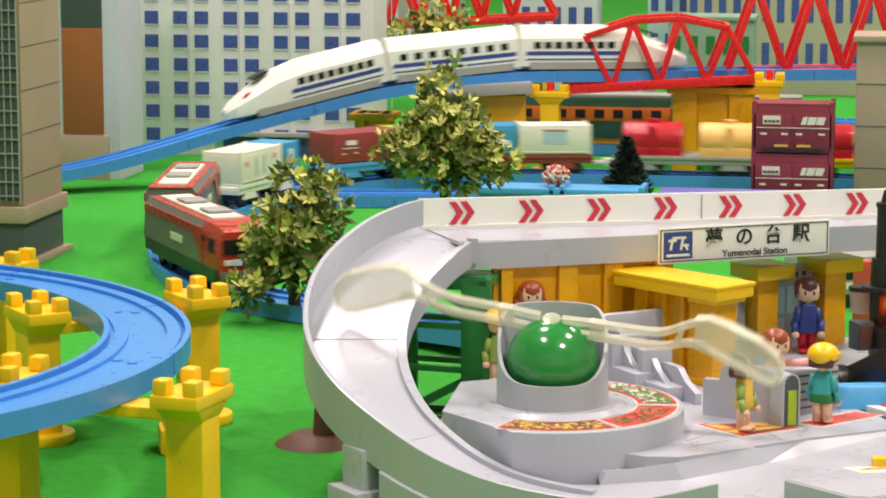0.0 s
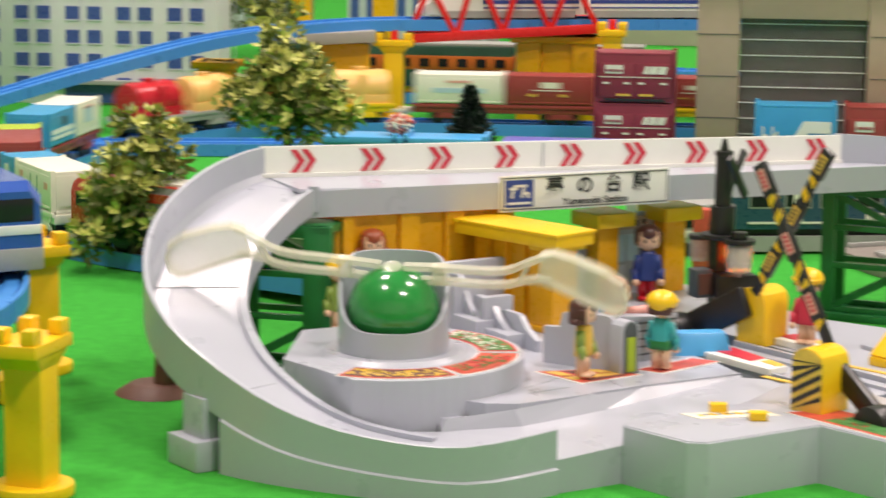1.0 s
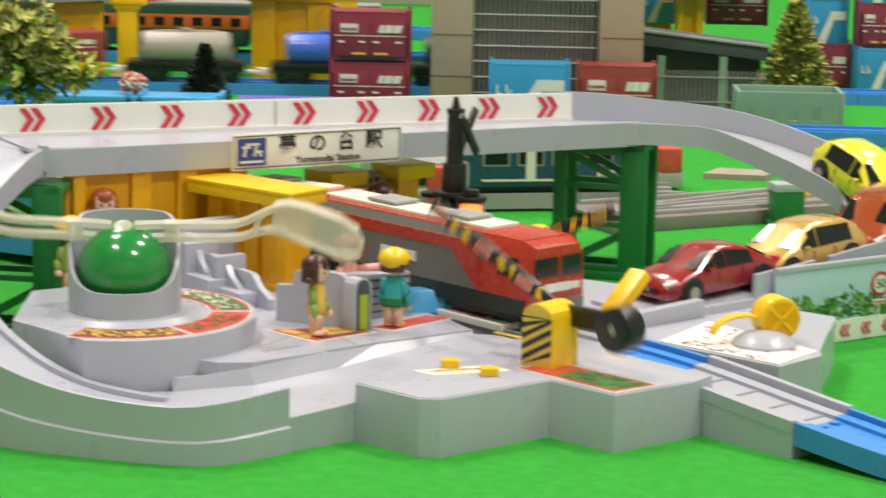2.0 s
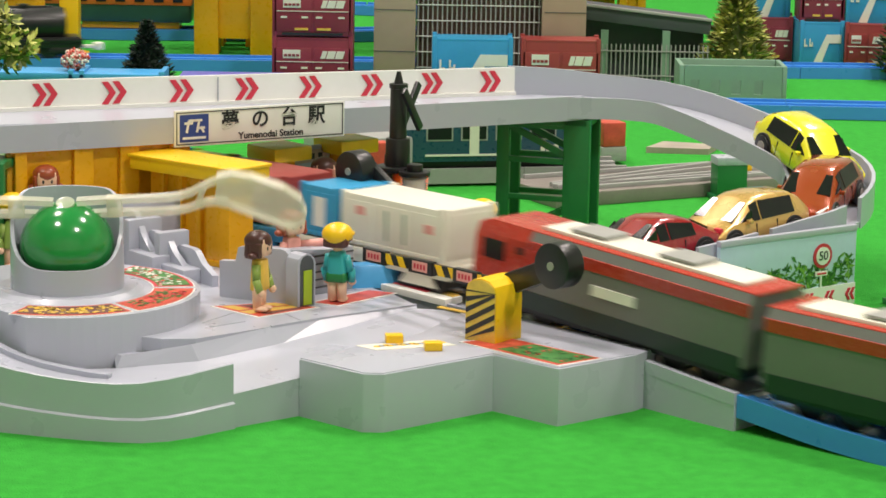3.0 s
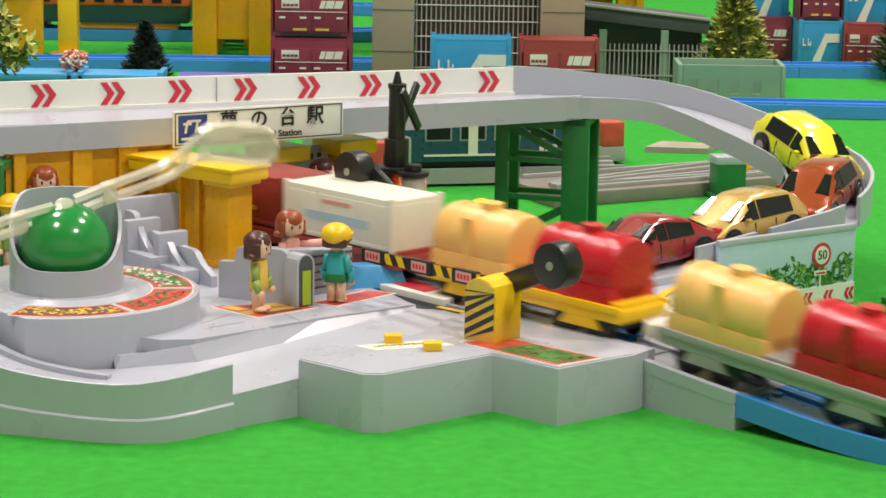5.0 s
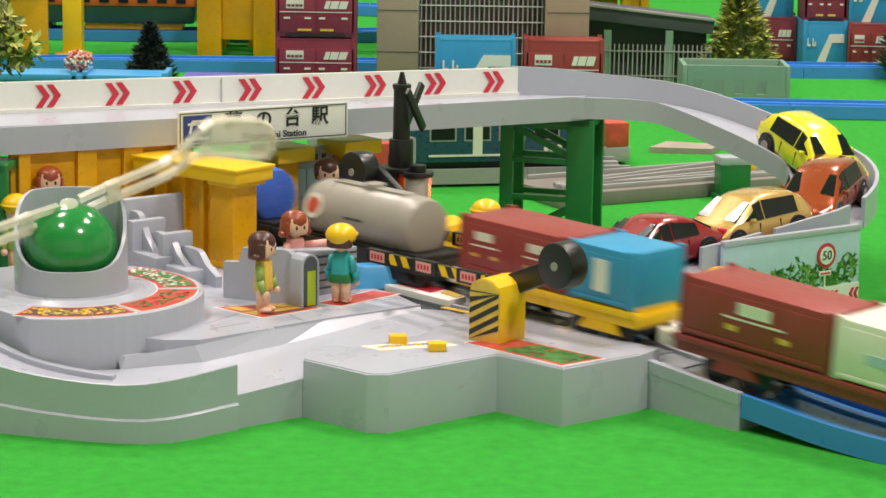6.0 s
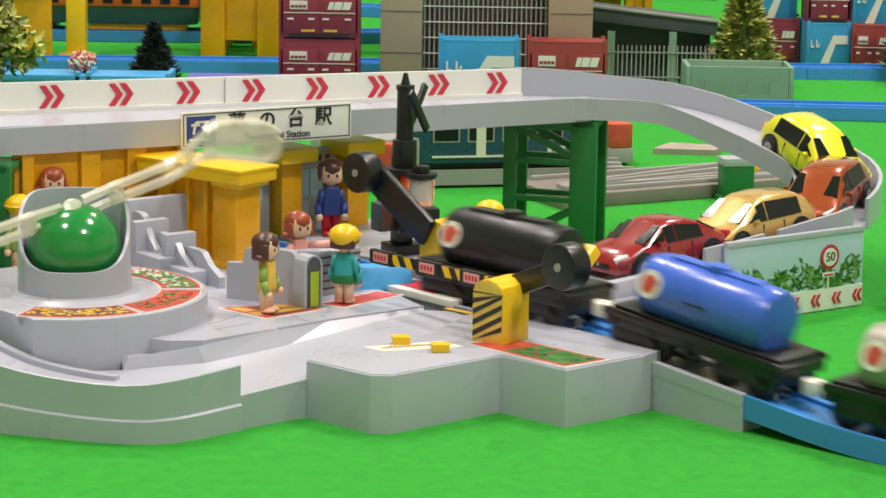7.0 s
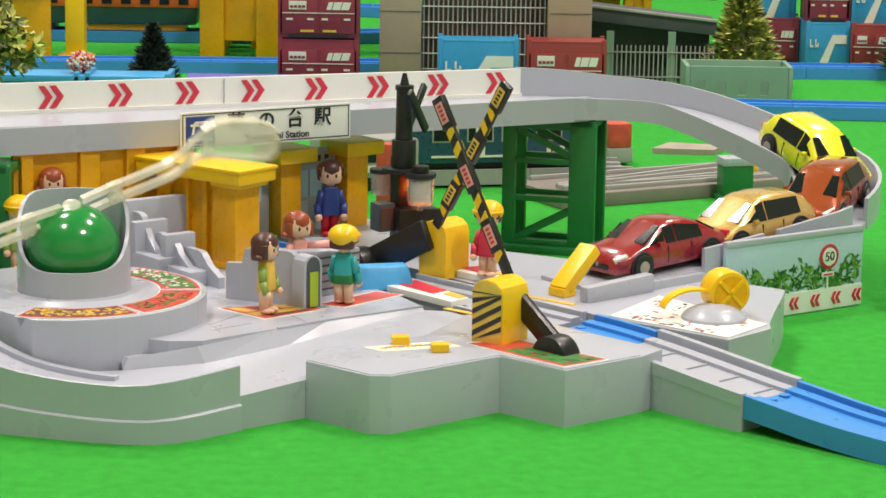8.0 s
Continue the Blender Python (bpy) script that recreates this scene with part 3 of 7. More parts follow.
    for k in (int(nn * 0.36), int(nn * 0.60)):
        a, b = Vector(path[k]), Vector(path[k + 1])
        side = Vector((-(b - a).y, (b - a).x, 0)).normalized()
        c = a + side * 0.0230
        part("bed_seam", box((0.0005, 0.0400, 0.0003), (c.x, c.y, c.z + 0.0001), (0, 0, math.degrees(math.atan2((b - a).y, (b - a).x)))), GREY_D, t, smooth=False)
    part("foot_post", box((0.0170, 0.0110, 0.0300), (-0.2290, 1.0080, 0.0), (0, 0, -48), 0.001), GREY, t)
    part("foot", box((0.0240, 0.0160, 0.0130), (-0.2310, 1.0060, 0.0), (0, 0, -48), 0.001), GREY, t)
    # spiral ramp on the east side
    sc = curve_pts(SPIRAL, 0.010)
    part("spiral_bed", sweep(sc, [(-0.022, -0.003), (-0.022, 0.0), (0.022, 0.0), (0.022, -0.003)]), GREY, t)
    def lip(i):
        return float(np.interp(i, [0, .15, .35, .6, .8, 1], [0.0165, 0.0125, 0.0115, 0.0120, 0.0105, 0.0100]))
    for f0, f1 in ((0.0, 0.60), (0.606, 0.74), (0.746, 0.87)):
        i0, i1 = int(len(sc) * f0), int(len(sc) * f1)
        part("spiral_outer_wall", sweep(sc[i0:i1], lambda i: [(0.0205, -0.001), (0.0205, lip(f0 + (f1 - f0) * i)), (0.0225, lip(f0 + (f1 - f0) * i)), (0.0225, -0.004)]), GREY, t)
    part("spiral_inner_wall", sweep(sc[:int(len(sc) * 0.86)], lambda i: [(-0.0225, -0.007), (-0.0225, 0.0045), (-0.0205, 0.0045), (-0.0205, -0.007)]), GREY, t)
    return t


def road_sign():
    c = Vector((0.077, 1.353, 0)) - U * 0.1923
    e = thing("station_sign", pose(c.x - 0.0009, c.y - 0.0031, 0.0835, 90, 0, UA - 0.5), "white station name board with black characters on the beam", "sign")
    w, h = 0.0940, 0.0180
    part("board", box((w, h, 0.0012), (0, 0, -0.0004), (0, 0, 0), 0.0003), WHITE, e)
    for sx, sy, x, y in ((w - 0.002, 0.0005, 0, h / 2 - 0.0012), (w - 0.002, 0.0005, 0, -h / 2 + 0.0012), (0.0005, h - 0.0024, -w / 2 + 0.0012, 0), (0.0005, h - 0.0024, w / 2 - 0.0012, 0)):
        part("border", box((sx, sy, 0.0002), (x, y, 0.0008)), INK, e, smooth=False)
    part("emblem", box((0.0155, 0.0135, 0.0002), (-0.0365, 0, 0.0008)), NAVY, e, "blue square emblem", smooth=False)
    for x, y, sx, sy, r in ((-0.0395, 0.0025, 0.0045, 0.0012, 0), (-0.0400, 0.0008, 0.0012, 0.006, -12), (-0.0375, 0.0038, 0.004, 0.0012, 0), (-0.0345, 0.0038, 0.0045, 0.0012, 0), (-0.0345, 0.0008, 0.0012, 0.006, -12), (-0.0330, 0.0000, 0.0045, 0.0012, 0), (-0.0322, -0.0008, 0.0012, 0.0035, 30), (-0.0365, -0.0048, 0.0125, 0.0012, 0)):
        part("emblem_bar", box((sx, sy, 0.0002), (x, y, 0.0010), (0, 0, r)), WHITE, e, smooth=False)

    def text(body, x, y, size):
        cu = bpy.data.curves.new("lettering", "FONT")
        cu.body, cu.size, cu.align_x, cu.align_y, cu.extrude = body, size, "CENTER", "CENTER", 0.0001
        cu.offset = size * 0.022
        tmp = bpy.data.objects.new("lettering", cu)
        scene.collection.objects.link(tmp)
        me = bpy.data.meshes.new_from_object(tmp.evaluated_get(bpy.context.evaluated_depsgraph_get()))
        bpy.data.objects.remove(tmp)
        me.materials.clear()
        me.materials.append(INK)
        o = new("lettering", me)
        o.parent = e
        o.matrix_basis = pose(x, y, 0.0010)
    for ch, x in (("夢", -0.0170), ("の", -0.0005), ("台", 0.0155), ("駅", 0.0310)):
        text(ch, x, 0.0022, 0.0098)
    text("Yumenodai Station", 0.0055, -0.0053, 0.0047)
    return e


def green_tower(m, h, name_label):
    t = thing("lattice_tower", m, name_label, "toy support", "lattice towers")
    w, d = 0.041, 0.022
    for x in (-w / 2, w / 2):
        for y in (0, d):
            part("leg", box((0.0145 if x > 0 else 0.007, 0.004, h), (x, y, 0), (0, 0, 0), 0.0005), GREEN, t)
    for z in (0.004, h * 0.38, h * 0.66, h - 0.006):
        part("rung", box((w, 0.003, 0.003), (0, 0, z), (0, 0, 0), 0.0004), GREEN, t)
        part("rung", box((w, 0.003, 0.003), (0, d, z), (0, 0, 0), 0.0004), GREEN, t)
    for y in (0.001, d - 0.001):
        for zm, sgn, rise in ((h * 0.21, -1, h * 0.30), (h * 0.81, 1, h * 0.26)):
            part("brace", box((math.hypot(w, rise), 0.002, 0.0035), (0, y, zm - 0.0017), (0, sgn * math.degrees(math.atan2(rise, w)), 0)), GREEN, t)
    part("foot", box((w + 0.014, d + 0.012, 0.004), (0, d / 2, 0), (0, 0, 0), 0.0006), GREEN, t)
    part("cap", box((w + 0.012, d + 0.004, 0.004), (0, d / 2, h - 0.004), (0, 0, 0), 0.0006), GREEN, t)
    return t


def station_house():
    t = thing("station_house", pose(-0.0955, 1.1720, 0, 0, 0, 52), "yellow plastic station house with an overhanging flat roof", "toy building")
    b = PLAT_Z
    part("column", box((0.0170, 0.0150, 0.0665 - b), (0.0115, 0.0130, b), (0, 0, 0), 0.0008), YELLOW, t)
    part("body", box((0.0140, 0.0420, 0.0665 - b), (0.0140, 0.0400, b), (0, 0, 0), 0.0006), YELLOW, t)
    for k in range(3):
        part("rib", box((0.0040, 0.0030, 0.0665 - b), (0.0062, 0.0270 + k * 0.0120, b), (0, 0, 0), 0.0005), YELLOW, t)
    part("column_foot", box((0.0184, 0.0165, 0.0030), (0.0115, 0.0130, b), (0, 0, 0), 0.0005), YELLOW, t)
    part("capital", box((0.0210, 0.0190, 0.0030), (0.0115, 0.0110, 0.0640), (0, 0, 0), 0.0010), YELLOW2, t)
    part("roof", box((0.0260, 0.0680, 0.0070), (0.0115, 0.0330, 0.0662), (0, 0, 0), 0.0012), YELLOW2, t)
    part("roof_lip", box((0.0274, 0.0694, 0.0016), (0.0115, 0.0330, 0.0720), (0, 0, 0), 0.0004), YELLOW2, t)
    # long back wall below the elevated road
    e = Vector((0.077, 1.353, 0))
    r = thing("station_back_wall", pose(0, 0, 0), "long yellow plastic back wall under the elevated road", "toy building")
    c = e - U * 0.2800 + N * 0.0050
    part("wall", box((0.0920, 0.0030, 0.0790 - b), (c.x, c.y, b), (0, 0, UA), 0.0005), YELLOW, r)
    for k in (0.2370, 0.2640, 0.2880, 0.3200):
        c = e - U * k + N * 0.0020
        part("pilaster", box((0.0100 if k < 0.3 else 0.0060, 0.0036, 0.0785 - b), (c.x, c.y, b), (0, 0, UA), 0.0005), YELLOW, r)
    c = e - U * 0.2800 + N * 0.0030
    part("cornice", box((0.0920, 0.0080, 0.0030), (c.x, c.y, 0.0765), (0, 0, UA), 0.0006), YELLOW, r)
    g = thing("station_gateway", pose(-0.0620, 1.3000, 0.0230, 0, 0, UA + 10), "yellow gateway with two posts and a grey ticket machine panel", "toy building")
    for x, w in ((-0.0270, 0.0130), (0.0165, 0.0140)):
        part("post", box((w, 0.0140, 0.0380), (x, 0, 0), (0, 0, 0), 0.0008), YELLOW, g)
        part("post_cap", box((w + 0.0110, 0.0240, 0.0075), (x, -0.002, 0.0380), (0, 0, 0), 0.0012), YELLOW2, g)
    part("machine_panel", box((0.0300, 0.0030, 0.0420), (-0.0055, 0.0040, 0), (0, 0, 0), 0.0005), GREY_D, g)
    sg = part("panel_sign", box((0.0240, 0.0006, 0.0065), (-0.0050, 0.0022, 0.0335)), BEIGE, g, smooth=False)
    for k in range(4):
        part("panel_mark", box((0.0026, 0.0004, 0.0030), (-0.0130 + k * 0.0052, 0.0018, 0.0352)), INK, sg, smooth=False)
    for x, z, sx, sz, m in ((-0.0130, 0.0170, 0.0075, 0.0140, SKYBLUE), (-0.0045, 0.0170, 0.0075, 0.0140, SKYBLUE), (-0.0130, 0.0040, 0.0075, 0.0110, WALLGREY), (0.0050, 0.0060, 0.0085, 0.0240, CHARCOAL), (0.0050, 0.0080, 0.0060, 0.0060, CHEV)):
        part("panel_print", box((sx, 0.0005, sz), (x, 0.0022 if m is not CHEV else 0.0018, z)), m, g, smooth=False)
    part("side_machine", box((0.0220, 0.0060, 0.0330), (-0.0460, 0.0040, 0), (0, 0, 0), 0.0008), RAILGREY, g)
    part("side_screen", box((0.0130, 0.0006, 0.0110), (-0.0470, 0.0008, 0.0180)), SKYBLUE, g, smooth=False)


def crossing_gate(m, flip, label):
    t = thing("crossing_gate", m, label, "toy barrier", "level crossing gates")
    w, d, h = 0.0160, 0.0180, 0.0272
    prof = [(-w / 2, 0), (w / 2, 0), (w / 2, h - 0.006)] + [(w / 2 * math.cos(radians(a)), h - 0.006 + 0.006 * math.sin(radians(a))) for a in (30, 60, 90, 120, 150)] + [(-w / 2, h - 0.006)]
    mm = pose(0, d / 2, 0, 90)
    part("housing", prism(prof, 0, d, m=mm), YELLOW2, t)
    part("striped_face", prism([(x * 0.96, 0.0003 + z * 0.97) for x, z in prof], 0, 0.0004, m=pose(0, -d / 2, 0, 90)), STK_Y, t, smooth=False)
    for k in range(6):
        z = 0.0015 + k * 0.0047
        q = [(-w / 2 * 0.94, z - 0.004), (w / 2 * 0.94, z + 0.0045), (w / 2 * 0.94, z + 0.0068), (-w / 2 * 0.94, z - 0.0016)]
        q = [(x, min(max(zz, 0.0006), h - 0.0018 - 0.004 * abs(x) / w * 2)) for x, zz in q]
        part("stripe", prism(q, 0, 0.0006, m=pose(0, -d / 2, 0, 90)), INK, t, smooth=False)
    return t


def gate_arm(flip, label):
    """Barrier arm on its pivot at the origin, closed along +x; counterweight behind."""
    a = thing("barrier_arm", pose(0, 0, 0), label, "toy barrier", "barrier arms")
    part("beam", box((0.083, 0.0022, 0.0050), (0.046, 0, -0.0025), (0, 0, 0), 0.0006), BLACK, a)
    for k in range(9):
        part("stripe", prism([(0.012 + k * 0.0082, -0.0023), (0.016 + k * 0.0082, -0.0023), (0.0185 + k * 0.0082, 0.0023), (0.0145 + k * 0.0082, 0.0023)], -0.0013, 0.0013, m=pose(0, 0, 0, 90)), YELLOW2, a, smooth=False)
    for x in (0.024, 0.052, 0.082):
        part("plate", box((0.0150, 0.0032, 0.0064), (x, 0, -0.0034), (0, 0, 0), 0.0005), BLACK, a)
        part("plate_print", box((0.0095, 0.0037, 0.0044), (x, 0, -0.0022), (0, 0, 0)), PINK if flip > 0 else STK_Y, a, smooth=False)
        for j in range(4):
            part("plate_mark", box((0.0012, 0.0039, 0.0022), (x - 0.003 + j * 0.002, 0, -0.0011)), CHEV if flip > 0 else INK, a, smooth=False)
    R = 0.041 if flip > 0 else 0.048
    bend = radians(23 if flip > 0 else 31)
    cx, cz = -R * math.cos(bend), R * math.sin(bend)
    lh = 0.0096 if flip > 0 else 0.0150
    part("lever", box((R, 0.0045, lh), (cx / 2 - lh / 2 * math.sin(bend), 0.003 * flip, cz / 2 - lh / 2 * math.cos(bend)), (0, math.degrees(bend), 0), 0.002), BLACK, a)
    part("counterweight", tube(0.0098, 0.010, (cx, 0.003 * flip, cz), (-90 * flip, 0, 0), seg=32, bev=0.001), BLACK, a)
    part("pin", tube(0.0018, 0.0008, (cx, 0.0128 * flip, cz), (-90 * flip, 0, 0), seg=16), SILVER, a)
    return a


def signal_post():
    t = thing("crossing_signal", pose(-0.0200, 1.235, 0.0230), "black plastic crossing signal post with crossed boards", "toy signal")
    part("foot", box((0.0170, 0.0170, 0.0050), (0, 0.002, 0), (0, 0, 30), 0.0010), BLACK, t)
    part("mast_leg", box((0.0085, 0.0085, 0.0440), (-0.001, 0.002, 0.0045), (0, 0, 30), 0.0008), BLACK, t)
    part("mast_base", box((0.0210, 0.0130, 0.0120), (0.0060, -0.0040, 0.0120), (0, 0, 20), 0.0010), BLACK, t)
    part("side_box", box((0.0090, 0.0100, 0.0140), (-0.0100, -0.0030, 0.0120), (0, 0, 30), 0.0008), CHARCOAL, t)
    part("yellow_patch", box((0.0070, 0.0006, 0.0100), (-0.0076, -0.0080, 0.0140), (0, 0, 30)), SOIL, t, smooth=False)
    part("mast", tube(0.0044, 0.0360, (0, 0, 0.0460), r2=0.0040, bev=0.0004), BLACK, t)
    part("mast_cap", tube(0.0046, 0.0024, (0, 0, 0.0815), bev=0.0004), BLACK, t)
    part("tip", tube(0.0024, 0.0060, (0, 0, 0.0838), r2=0.0010), BLACK, t)
    part("mast_collar", tube(0.0060, 0.0170, (0, 0, 0.0400), bev=0.0006), BLACK, t)
    part("mast_flange", tube(0.0105, 0.0022, (0, 0, 0.0410), bev=0.0005), BLACK, t)
    for r in (38, -38):
        part("cross_board", box((0.0042, 0.0020, 0.0260), (0.0062 - 0.0074 * math.sin(radians(r)), -0.001, 0.0620), (0, r, 60), 0.0004), BLACK, t)
    part("bracket", tube(0.0078, 0.0024, (0.0085, -0.0105, 0.0400), bev=0.0006), BLACK, t)
    part("bracket_neck", tube(0.0040, 0.0036, (0.0085, -0.0105, 0.0422), bev=0.0004), BLACK, t)
    part("lens", tube(0.0062, 0.0140, (0.0085, -0.0105, 0.0262), r2=0.0070, bev=0.0010), LAMP_OFF, t, "milky red lamp lens")
    part("lens_foot", tube(0.0016, 0.0030, (0.0085, -0.0105, 0.0236)), LAMP_OFF, t)
    part("rear_lens", tube(0.0050, 0.0110, (-0.0110, 0.0080, 0.0280), r2=0.0056, bev=0.0010), LAMP_OFF, t, "milky lamp lens on the far side")
    part("rear_bracket", tube(0.0060, 0.0022, (-0.0110, 0.0080, 0.0390), bev=0.0004), BLACK, t)
    # added insert inside the lens: one side glows, turning it imitates blinking
    b = thing("blink_insert", pose(-0.0115, 1.2245, 0.0510), "small added turning insert, one side glowing red, for the lamp's blinking", "lamp")
    half = [(0, 0)] + arc((0, 0), 0.0054, -62, 62, 12)
    rest = [(0, 0)] + arc((0, 0), 0.0054, 64, 296, 20)
    part("glowing_side", prism(half, 0.0005, 0.0105), LAMP_ON, b, "glowing red side")
    part("core", ball(0.0026, (0.0042, 0, 0.0055), (0.9, 1, 1)), LAMP_CORE, b)
    part("plain_side", prism(rest, 0.0005, 0.0105), CREAM, b)
    # added black plate, keeps the glow off the lens front when turned away
    part("glow_shield", box((0.0006, 0.0116, 0.0122), (-0.0012, 0, 0.0002)), BLACK, b)
    return b


station_base()
ARM = spinner_arm(dome_machine())
elevated_road()
road_sign()
green_tower(pose(0.0550, 1.3595, 0, 0, 0, -17), 0.0735, "green plastic lattice tower under the road's bend")
green_tower(pose(-0.2297, 1.1736, 0.0, 0, 0, -8), 0.0745, "green plastic lattice tower behind the spinner")
station_house()
crossing_gate(pose(0.0245, 1.0470, 0.0240, 0, 0, -38), 1, "yellow barrier housing with black hazard stripes")
crossing_gate(pose(0.0005, 1.1850, 0.0230, 0, 0, 142), -1, "yellow barrier housing beside the far platform")
GATE_A = gate_arm(1, "black and yellow striped barrier arm with red-print plates")
GATE_B = gate_arm(-1, "black and yellow striped barrier arm, plates in yellow print")
BLINKER = signal_post()

# ---- tracks ----
LINE = curve_pts([(0.95, 2.16, 0.007), (0.55, 2.15, 0.007), (0.20, 2.135, 0.007), (-0.14, 2.120, 0.007), (-0.31, 2.110, 0.007), (-0.42, 2.070, 0.007), (-0.485, 1.985, 0.007), (-0.520, 1.870, 0.007),
                  (-0.520, 1.740, 0.007), (-0.484, 1.605, 0.007), (-0.420, 1.500, 0.007), (-0.320, 1.425, 0.009), (-0.210, 1.340, 0.015), (-0.110, 1.255, 0.0215), (-0.023, 1.168, 0.0215), (0.030, 1.114, 0.0215),
                  (0.078, 1.066, 0.0200), (0.136, 1.006, 0.0125), (0.186, 0.960, 0.0070), (0.300, 0.860, 0.0060), (0.520, 0.690, 0.006)], 0.006)
LS = np.r_[0, np.cumsum(np.linalg.norm(np.diff(LINE, axis=0), axis=1))]


def on_line(s, line, ls):
    return Vector([float(np.interp(s, ls, line[:, k])) for k in range(3)])


def s_near(x, y, line, ls):
    return float(ls[np.argmin((line[:, 0] - x) ** 2 + (line[:, 1] - y) ** 2)])


S_EAST = s_near(0.136, 1.006, LINE, LS)
S_PLAT = s_near(0.082, 1.062, LINE, LS)
S_HOUSE = s_near(-0.115, 1.26, LINE, LS)


def cut(a, b):
    return [LINE[i] for i in range(len(LINE)) if a <= LS[i] <= b]


rail_track("rail_track", cut(0.0, S_HOUSE), "blue plastic toy rail curving over the green mat")
S_A, S_B = s_near(-0.030, 1.175, LINE, LS), s_near(0.050, 1.094, LINE, LS)
rail_track("rail_track", cut(S_HOUSE + 0.006, S_A), "blue plastic toy rail set into the station deck")
rail_track("crossing_track", cut(S_A + 0.005, S_B), "grey plastic level crossing track in the deck", GREY)
rail_track("rail_track", cut(S_B + 0.005, S_PLAT), "blue plastic toy rail at the deck's edge")
rail_track("rail_track", cut(S_EAST, LS[-1]), "blue plastic toy rail leaving the station")
slab = cut(S_PLAT - 0.003, S_EAST)
SLAB_Z = [p[2] for p in slab]
def slab_h(i):
    return float(np.interp(i, np.linspace(0, 1, len(SLAB_Z)), SLAB_Z))


ramp = thing("rail_ramp", pose(0, 0, 0), "grey plastic rail ramp down from the station deck", "toy track")
part("ramp_body", sweep(slab, lambda i: [(-0.0203, -slab_h(i)), (-0.0203, -0.001), (0.0203, -0.001), (0.0203, -slab_h(i))]), GREY, ramp, smooth=False)
for q in (-0.0188, 0.0188):
    part("side_rim", sweep(slab, [(q - 0.0017, -0.002), (q - 0.0017, 0.0032), (q + 0.0017, 0.0032), (q + 0.0017, -0.002)]), GREY, ramp, smooth=False)
for q in (-0.0115, 0.0115):
    part("running_rail", sweep(slab, [(q - 0.003, -0.002), (q - 0.003, 0.0006), (q + 0.003, 0.0006), (q + 0.003, -0.002)]), GREY, ramp, smooth=False)
for k in range(3, len(slab) - 1, 3):
    a, b = Vector(slab[k]), Vector(slab[k + 1])
    yaw = math.degrees(math.atan2(b.y - a.y, b.x - a.x))
    part("sleeper", box((0.0012, 0.0165, 0.0006), (a.x, a.y, a.z - 0.0010), (0, 0, yaw)), GREY_D, ramp, smooth=False)


# ---- rolling stock: x ahead, z from the rail ----
def wheels(t, xs, r=0.0075):
    for x in xs:
        for y in (-0.0115, 0.0115):
            part("wheel", tube(r, 0.004, (x, y + 0.002, r), (90, 0, 0), seg=20, bev=0.0006), BLACK, t)


def chassis(t, length, material):
    part("chassis", box((length, 0.0310, 0.0060), (0, 0, 0.0105), (0, 0, 0), 0.0012), material, t)
    part("deck", box((length - 0.004, 0.0270, 0.0030), (0, 0, 0.0160), (0, 0, 0), 0.0006), material, t)
    for y in (-1, 1):
        for k in range(5):
            part("stake", box((0.0022, 0.0016, 0.0050), ((k - 2) * length * 0.22, y * 0.0157, 0.0112), (0, 0, 0), 0.0003), material, t)
    for x in (-length * 0.3, length * 0.3):
        part("bogie_frame", box((0.028, 0.027, 0.0055), (x, 0, 0.0050), (0, 0, 0), 0.001), BLACK, t)
    part("drawbar", box((0.0200, 0.0050, 0.0026), (-length / 2 - 0.0060, 0, 0.0085), (0, 0, 0), 0.0006), CREAM, t)
    part("coupling", tube(0.0046, 0.0060, (-length / 2 - 0.0140, 0, 0.0070), seg=16, bev=0.0006), CREAM, t, "cream coupling hook")
    for y in (-1, 1):
        part("side_beam", box((length, 0.0020, 0.0030), (0, y * 0.0158, 0.0150), (0, 0, 0), 0.0004), material, t)
        for x in (-length * 0.3, length * 0.3):
            part("axle_guard", box((0.0240, 0.0020, 0.0050), (x, y * 0.0142, 0.0060), (0, 0, 0), 0.0006, taper=(0.7, 1)), material, t)
    wheels(t, (-length * 0.3 - 0.009, -length * 0.3 + 0.009, length * 0.3 - 0.009, length * 0.3 + 0.009))


def container(t, x0, x1, material, prints=(), h=0.0242, w=0.0325, z=0.0186):
    L = x1 - x0
    c = part("container", box((L - 0.0022, w, h), ((x0 + x1) / 2, 0, z), (0, 0, 0), 0.0010), material, t)
    for y in (-w / 2, w / 2):
        for k in range(max(2, int(L / 0.022))):
            n = max(2, int(L / 0.022))
            x = x0 + (k + 0.5) * L / n
            part("door_panel", box((L / n - 0.003, 0.0006, h - 0.006), (x, y, z + 0.003), (0, 0, 0), 0.0002), material, c)
    for y in (-w / 2, w / 2):
        part("sill", box((L - 0.004, 0.0010, 0.0016), ((x0 + x1) / 2, y, z + 0.0010), (0, 0, 0), 0.0002), material, c)
    for x in (x0 + 0.0012, x1 - 0.0012):
        part("end_door", box((0.0008, w - 0.006, h - 0.005), (x, 0, z + 0.0025), (0, 0, 0), 0.0002), material, c)
    for x in (x0 + 0.0024, x1 - 0.0024):
        for y in (-w / 2 + 0.001, w / 2 - 0.001):
            part("corner_post", box((0.003, 0.003, h + 0.0012), (x, y, z - 0.0004), (0, 0, 0), 0.0004), material, c)
    for fx, fz, sx, sz, m in prints:
        for y in (-w / 2 - 0.0004, w / 2 + 0.0004):
            part("print", box((sx, 0.0004, sz), (x0 + fx * L, y, z + fz * h - sz / 2)), m, c, smooth=False)
    return c


